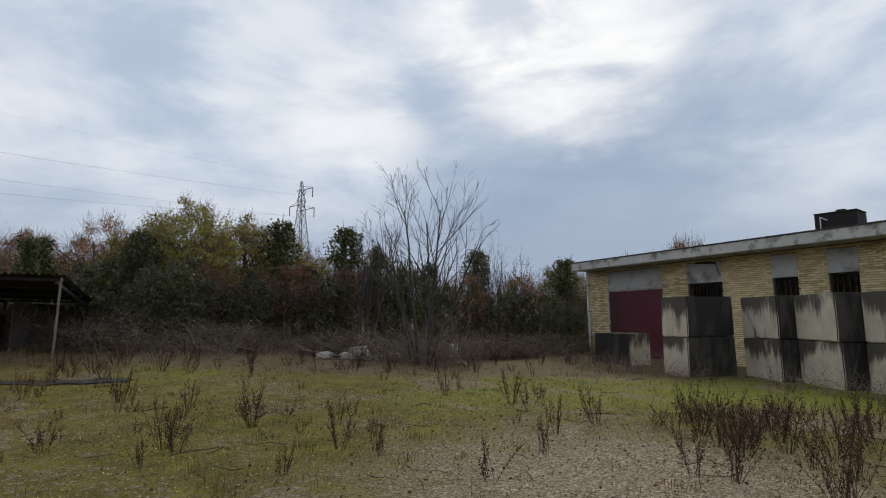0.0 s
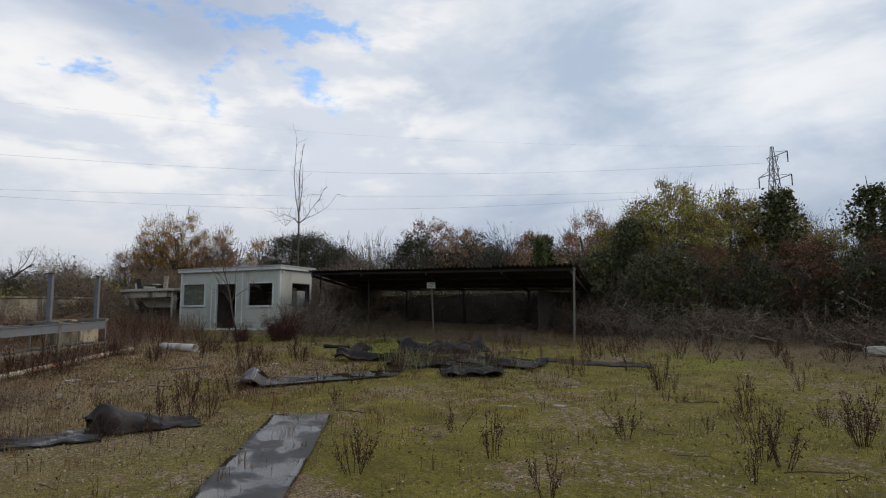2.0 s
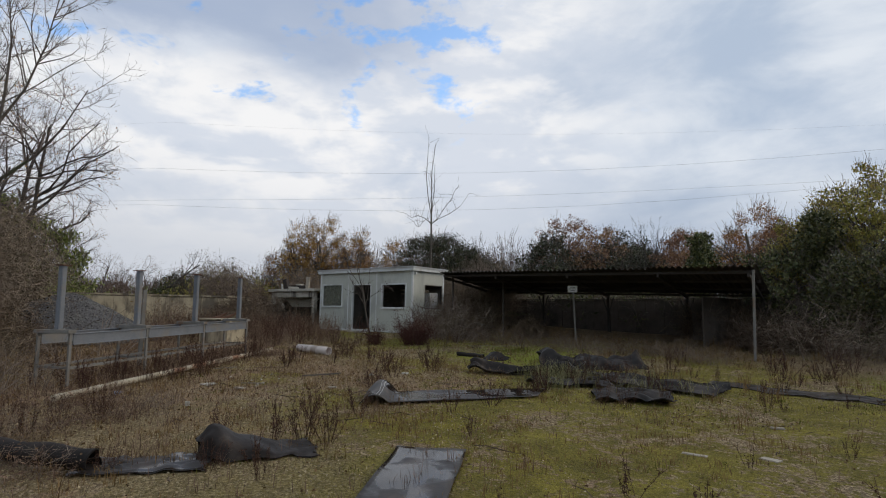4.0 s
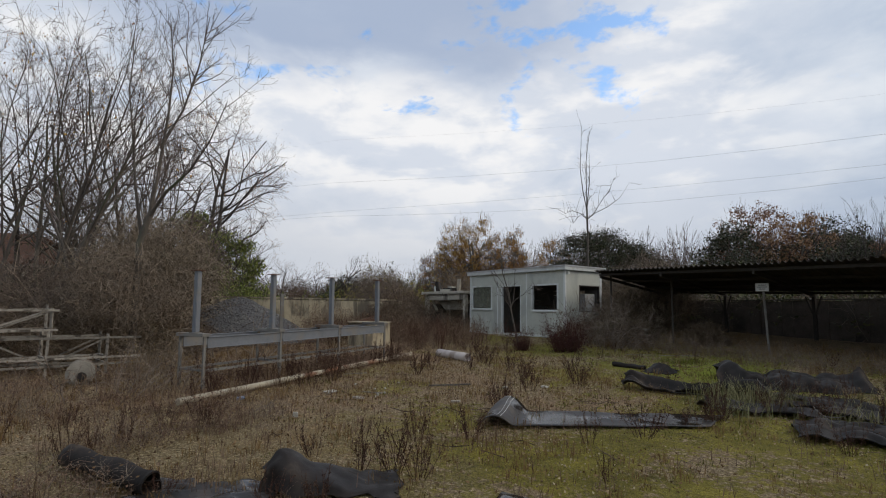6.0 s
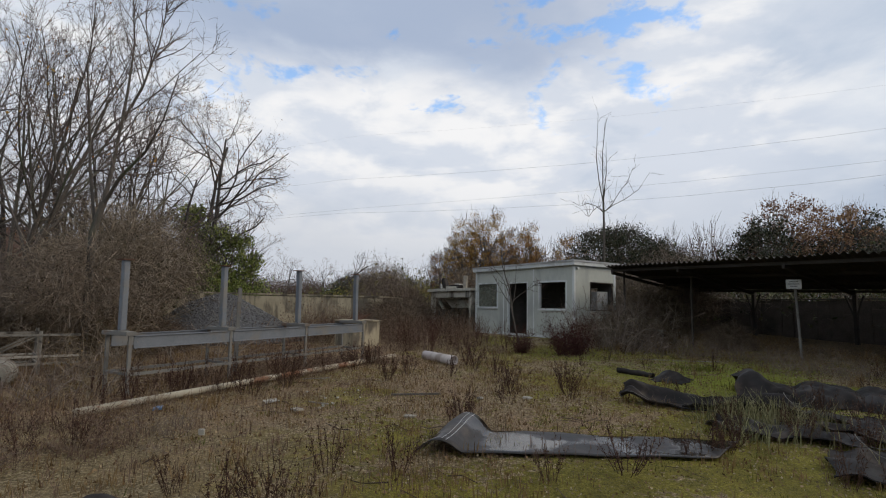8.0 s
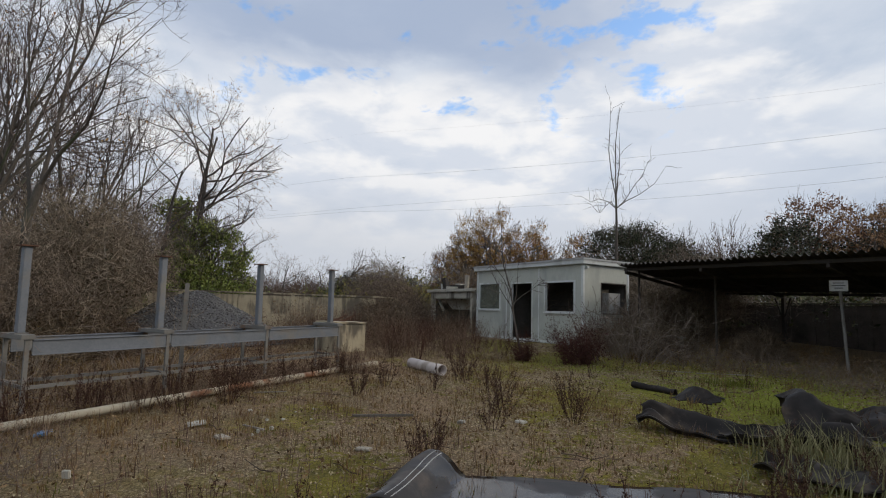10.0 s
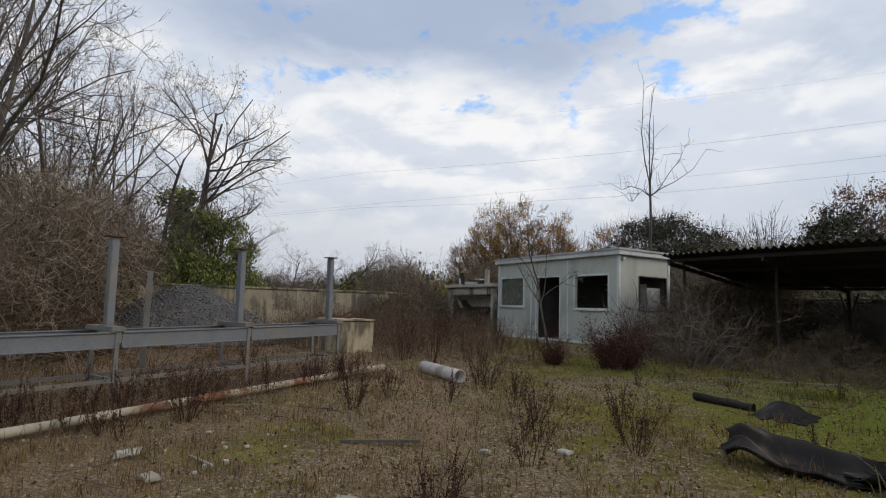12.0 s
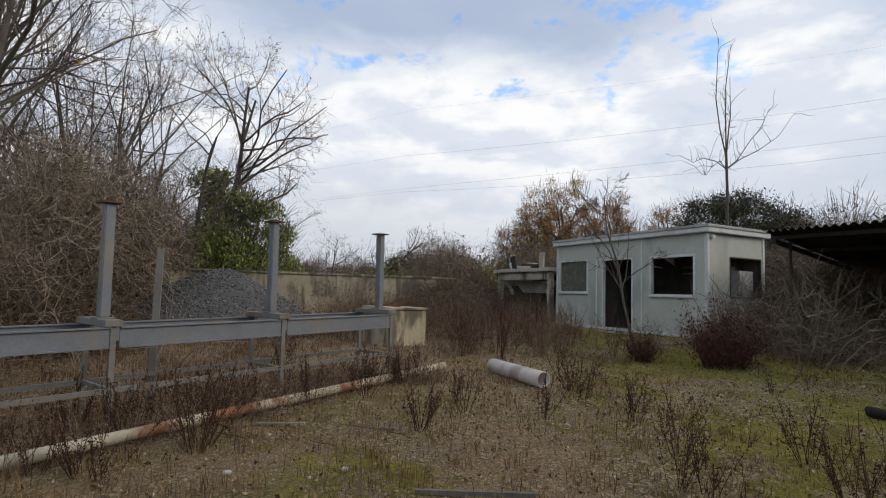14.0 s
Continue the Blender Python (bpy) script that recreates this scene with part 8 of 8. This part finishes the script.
    v, f = tubes(lines, 4)
    tagged(new("fallen_sticks", mesh_data("fallen_sticks", v, f, M["pale_twig"])), "thin dead sticks scattered on the yard", "sticks", kind="stuff")


build_ground_cover()


# ---- small things lying about ----
def build_small_things():
    def slab(name, x, y, turn, sx, sy, sz, mat, label, category, tilt=0.0, seed=1):
        bm = block(-sx / 2, sx / 2, -sy / 2, sy / 2, 0, sz, min(sx, sy, sz) * 0.2)
        for v in bm.verts:
            v.co += Vector(noise.noise_vector(v.co * 9 + Vector((seed, 0, 0)))) * 0.08 * min(sx, sy)
        single(name, bm, M[mat], pose(x, y, ground_z(x, y) + 0.005, tilt, 0, turn), label, category)
    for x, y, a, sx, sy in ((-7.25, 7.12, 25, 0.34, 0.10), (-6.75, 7.75, 5, 0.26, 0.15), (-13.35, 3.05, 40, 0.24, 0.14), (-12.9, 4.6, 70, 0.2, 0.12), (-7.6, 9.4, 50, 0.22, 0.09)):
        slab("pale_board", x, y, a, sx * 0.8, sy * 0.8, 0.025, "whitewood", "small broken pale board lying on the moss", "board", seed=x)
    for i, (x, y, a, l) in enumerate(((-13.7, 3.3, 35, 0.5), (-15.9, 3.1, 80, 0.5), (-17.6, 12.0, 60, 1.1), (-18.2, 11.2, 40, 0.8))):
        single("broken_lath", bar(bmesh.new(), (-l / 2, 0, 0.02), (l / 2, 0.03, 0.05), 0.025, 0.015), M["old_timber"], pose(x, y, ground_z(x, y), 0, 0, a), "bleached broken lath on the ground", "lath", "broken laths")
    rng = random.Random(8)
    for i in range(26):
        cx, cy = ((-3.6, 18.9), (-14.4, 3.5), (-3.3, 19.1))[i % 3]
        x, y = cx + rng.gauss(0, 0.5), cy + rng.gauss(0, 0.3)
        s = rng.uniform(0.25, 0.62) if i % 3 != 1 else rng.uniform(0.025, 0.055)
        slab("rubble_stone", x, y, rng.uniform(0, 360), s, s * rng.uniform(0.5, 0.9), s * rng.uniform(0.35, 0.7), "rubble", "pale broken rubble stone with moss" if i % 3 != 1 else "pale broken stone in dead grass", "stone", rng.uniform(-15, 15), i)
    single("concrete_marker", block(-0.14, 0.14, -0.14, 0.14, 0, 0.62, 0.02), M["pale_concrete"], pose(-0.1, 21.4, ground_z(-0.1, 21.4) - 0.05, 2, 0, 20), "short grey concrete marker post in the scrub", "post")
    slab("grey_plate", -13.98, 2.6, 20, 0.26, 0.2, 0.012, "pale_concrete", "small pale grey plate lying on the litter", "plate", 3.0, 4)
    slab("plastic_scrap", -14.07, 5.83, 60, 0.10, 0.07, 0.035, "pale_concrete", "crumpled white plastic scrap on the ground", "scrap", 5.0, 6)
    slab("blue_scrap", -13.48, 1.18, 10, 0.2, 0.12, 0.03, "blue_plastic", "faded blue plastic scrap in dead grass", "scrap", 4.0, 7)
    slab("white_scrap", -12.1, 2.13, 80, 0.07, 0.03, 0.07, "pale_concrete", "small torn white scrap caught in the grass", "scrap", 9.0, 8)
    slab("flat_stone", -14.09, 6.63, 30, 0.15, 0.09, 0.03, "pale_concrete", "flat pale stone in the moss", "stone", 2.0, 9)
    single("dead_stick", bar(bmesh.new(), (-0.4, 0, 0.02), (0.4, 0.1, 0.05), 0.035, 0.03), M["pale_bark"], pose(-14.31, 4.81, ground_z(-14.31, 4.81), 0, 0, 75), "stout dead stick lying on the litter", "stick")
    # dead boughs under the bare tree
    rn = np.random.default_rng(15)
    for i in range(12):
        limbs = []
        a = rn.uniform(0, 2 * np.pi)
        x, y = -1.4 + rn.normal(0, 2.2), 18.4 + rn.normal(0, 1.0)
        grow(rn, (0, 0, 0.12), (math.cos(a), math.sin(a), 0.12), rn.uniform(1.4, 2.8), 0.03, 0, [(4, 35, 0.5, 0.1, 0.02), (3, 40, 0.5, 0.14, 0.03), (0, 0, 0, 0.15, 0.02)], limbs)
        single("fallen_bough", wood("fallen_bough", limbs, M["bramble"]), None, pose(x, y, ground_z(x, y), 0, 0, 0), "dead fallen bough lying in the scrub", "branch", "fallen boughs")
    # loops of wire among the sheets
    for x, y, r in ((-10.3, 9.2, 0.3), (-12.4, 10.1, 0.22)):
        pts = [np.array([x + r * math.cos(a) * (1 + 0.1 * math.sin(3 * a)), y + 0.7 * r * math.sin(a), ground_z(x, y) + 0.25 + 0.08 * math.sin(2 * a)]) for a in np.linspace(0, 6.0, 22)]
        v, f = tubes([(pts, np.full(22, 0.0035))], 5)
        tagged(new("wire_loop", mesh_data("wire_loop", v, f, M["zinc_worn"], True)), "pale loop of old wire on the rubber sheets", "wire")


build_small_things()


# ---- brickwork of the workshop front ----
def build_bricks():
    """Courses of buff brick proud of the mortar; the stretch between two openings brick by brick."""
    bl, bh, joint = 0.25, 0.062, 0.012
    course = bh + joint
    holes = [(a, b, c, d) for a, b, c, d in workshop_openings] + [(a, b, c, d) for a, b, c, d in workshop_panels]
    base = np.array([(x, y, z) for x in (0, 1) for y in (0, 1) for z in (0, 1)], dtype=float)
    quads = np.array([(0, 1, 3, 2), (4, 6, 7, 5), (0, 4, 5, 1), (1, 5, 7, 3), (0, 2, 6, 4)])
    rest, near, n = [], [], 0
    rng = random.Random(31)
    for row in range(int(3.94 / course)):
        z = row * course + 0.006
        x = -0.125 * (row % 2)
        while x < 18.9:
            spans = [(max(x, 0.0), min(x + bl, 18.95))]
            for a, b, c, d in holes:
                if z + bh > c and z < d:
                    cut = []
                    for s, e in spans:
                        if e <= a or s >= b:
                            cut.append((s, e))
                        else:
                            if s < a - 0.03:
                                cut.append((s, a))
                            if e > b + 0.03:
                                cut.append((b, e))
                    spans = cut
            for s, e in spans:
                if e - s < 0.04:
                    continue
                if 6.5 < s and e < 8.24 and z > 0.55 and e - s > bl - 0.01 and len(near) < 290:
                    near.append((s, z))
                else:
                    rest.append((s, e - joint, z, rng.uniform(-0.004, 0.006)))
            x += bl
    V = np.array([base * np.array([e - s, 0.045, bh]) + np.array([s, -0.008 - o, z]) for s, e, z, o in rest])
    F = quads[None] + 8 * np.arange(len(rest))[:, None, None]
    part("brickwork", mesh_data("brickwork", V.reshape(-1, 3), F.reshape(-1, 4), M["brick_joined"]), None, workshop_wall, "buff brick courses", "stuff")
    me = mesh_data("brick", base * np.array([bl - joint, 0.045, bh]), quads, M["brick"])
    for s, z in near:
        ob = part("brick", me, None, workshop_wall)
        ob.location = (s, -0.008 - rng.uniform(-0.004, 0.006), z)


build_bricks()
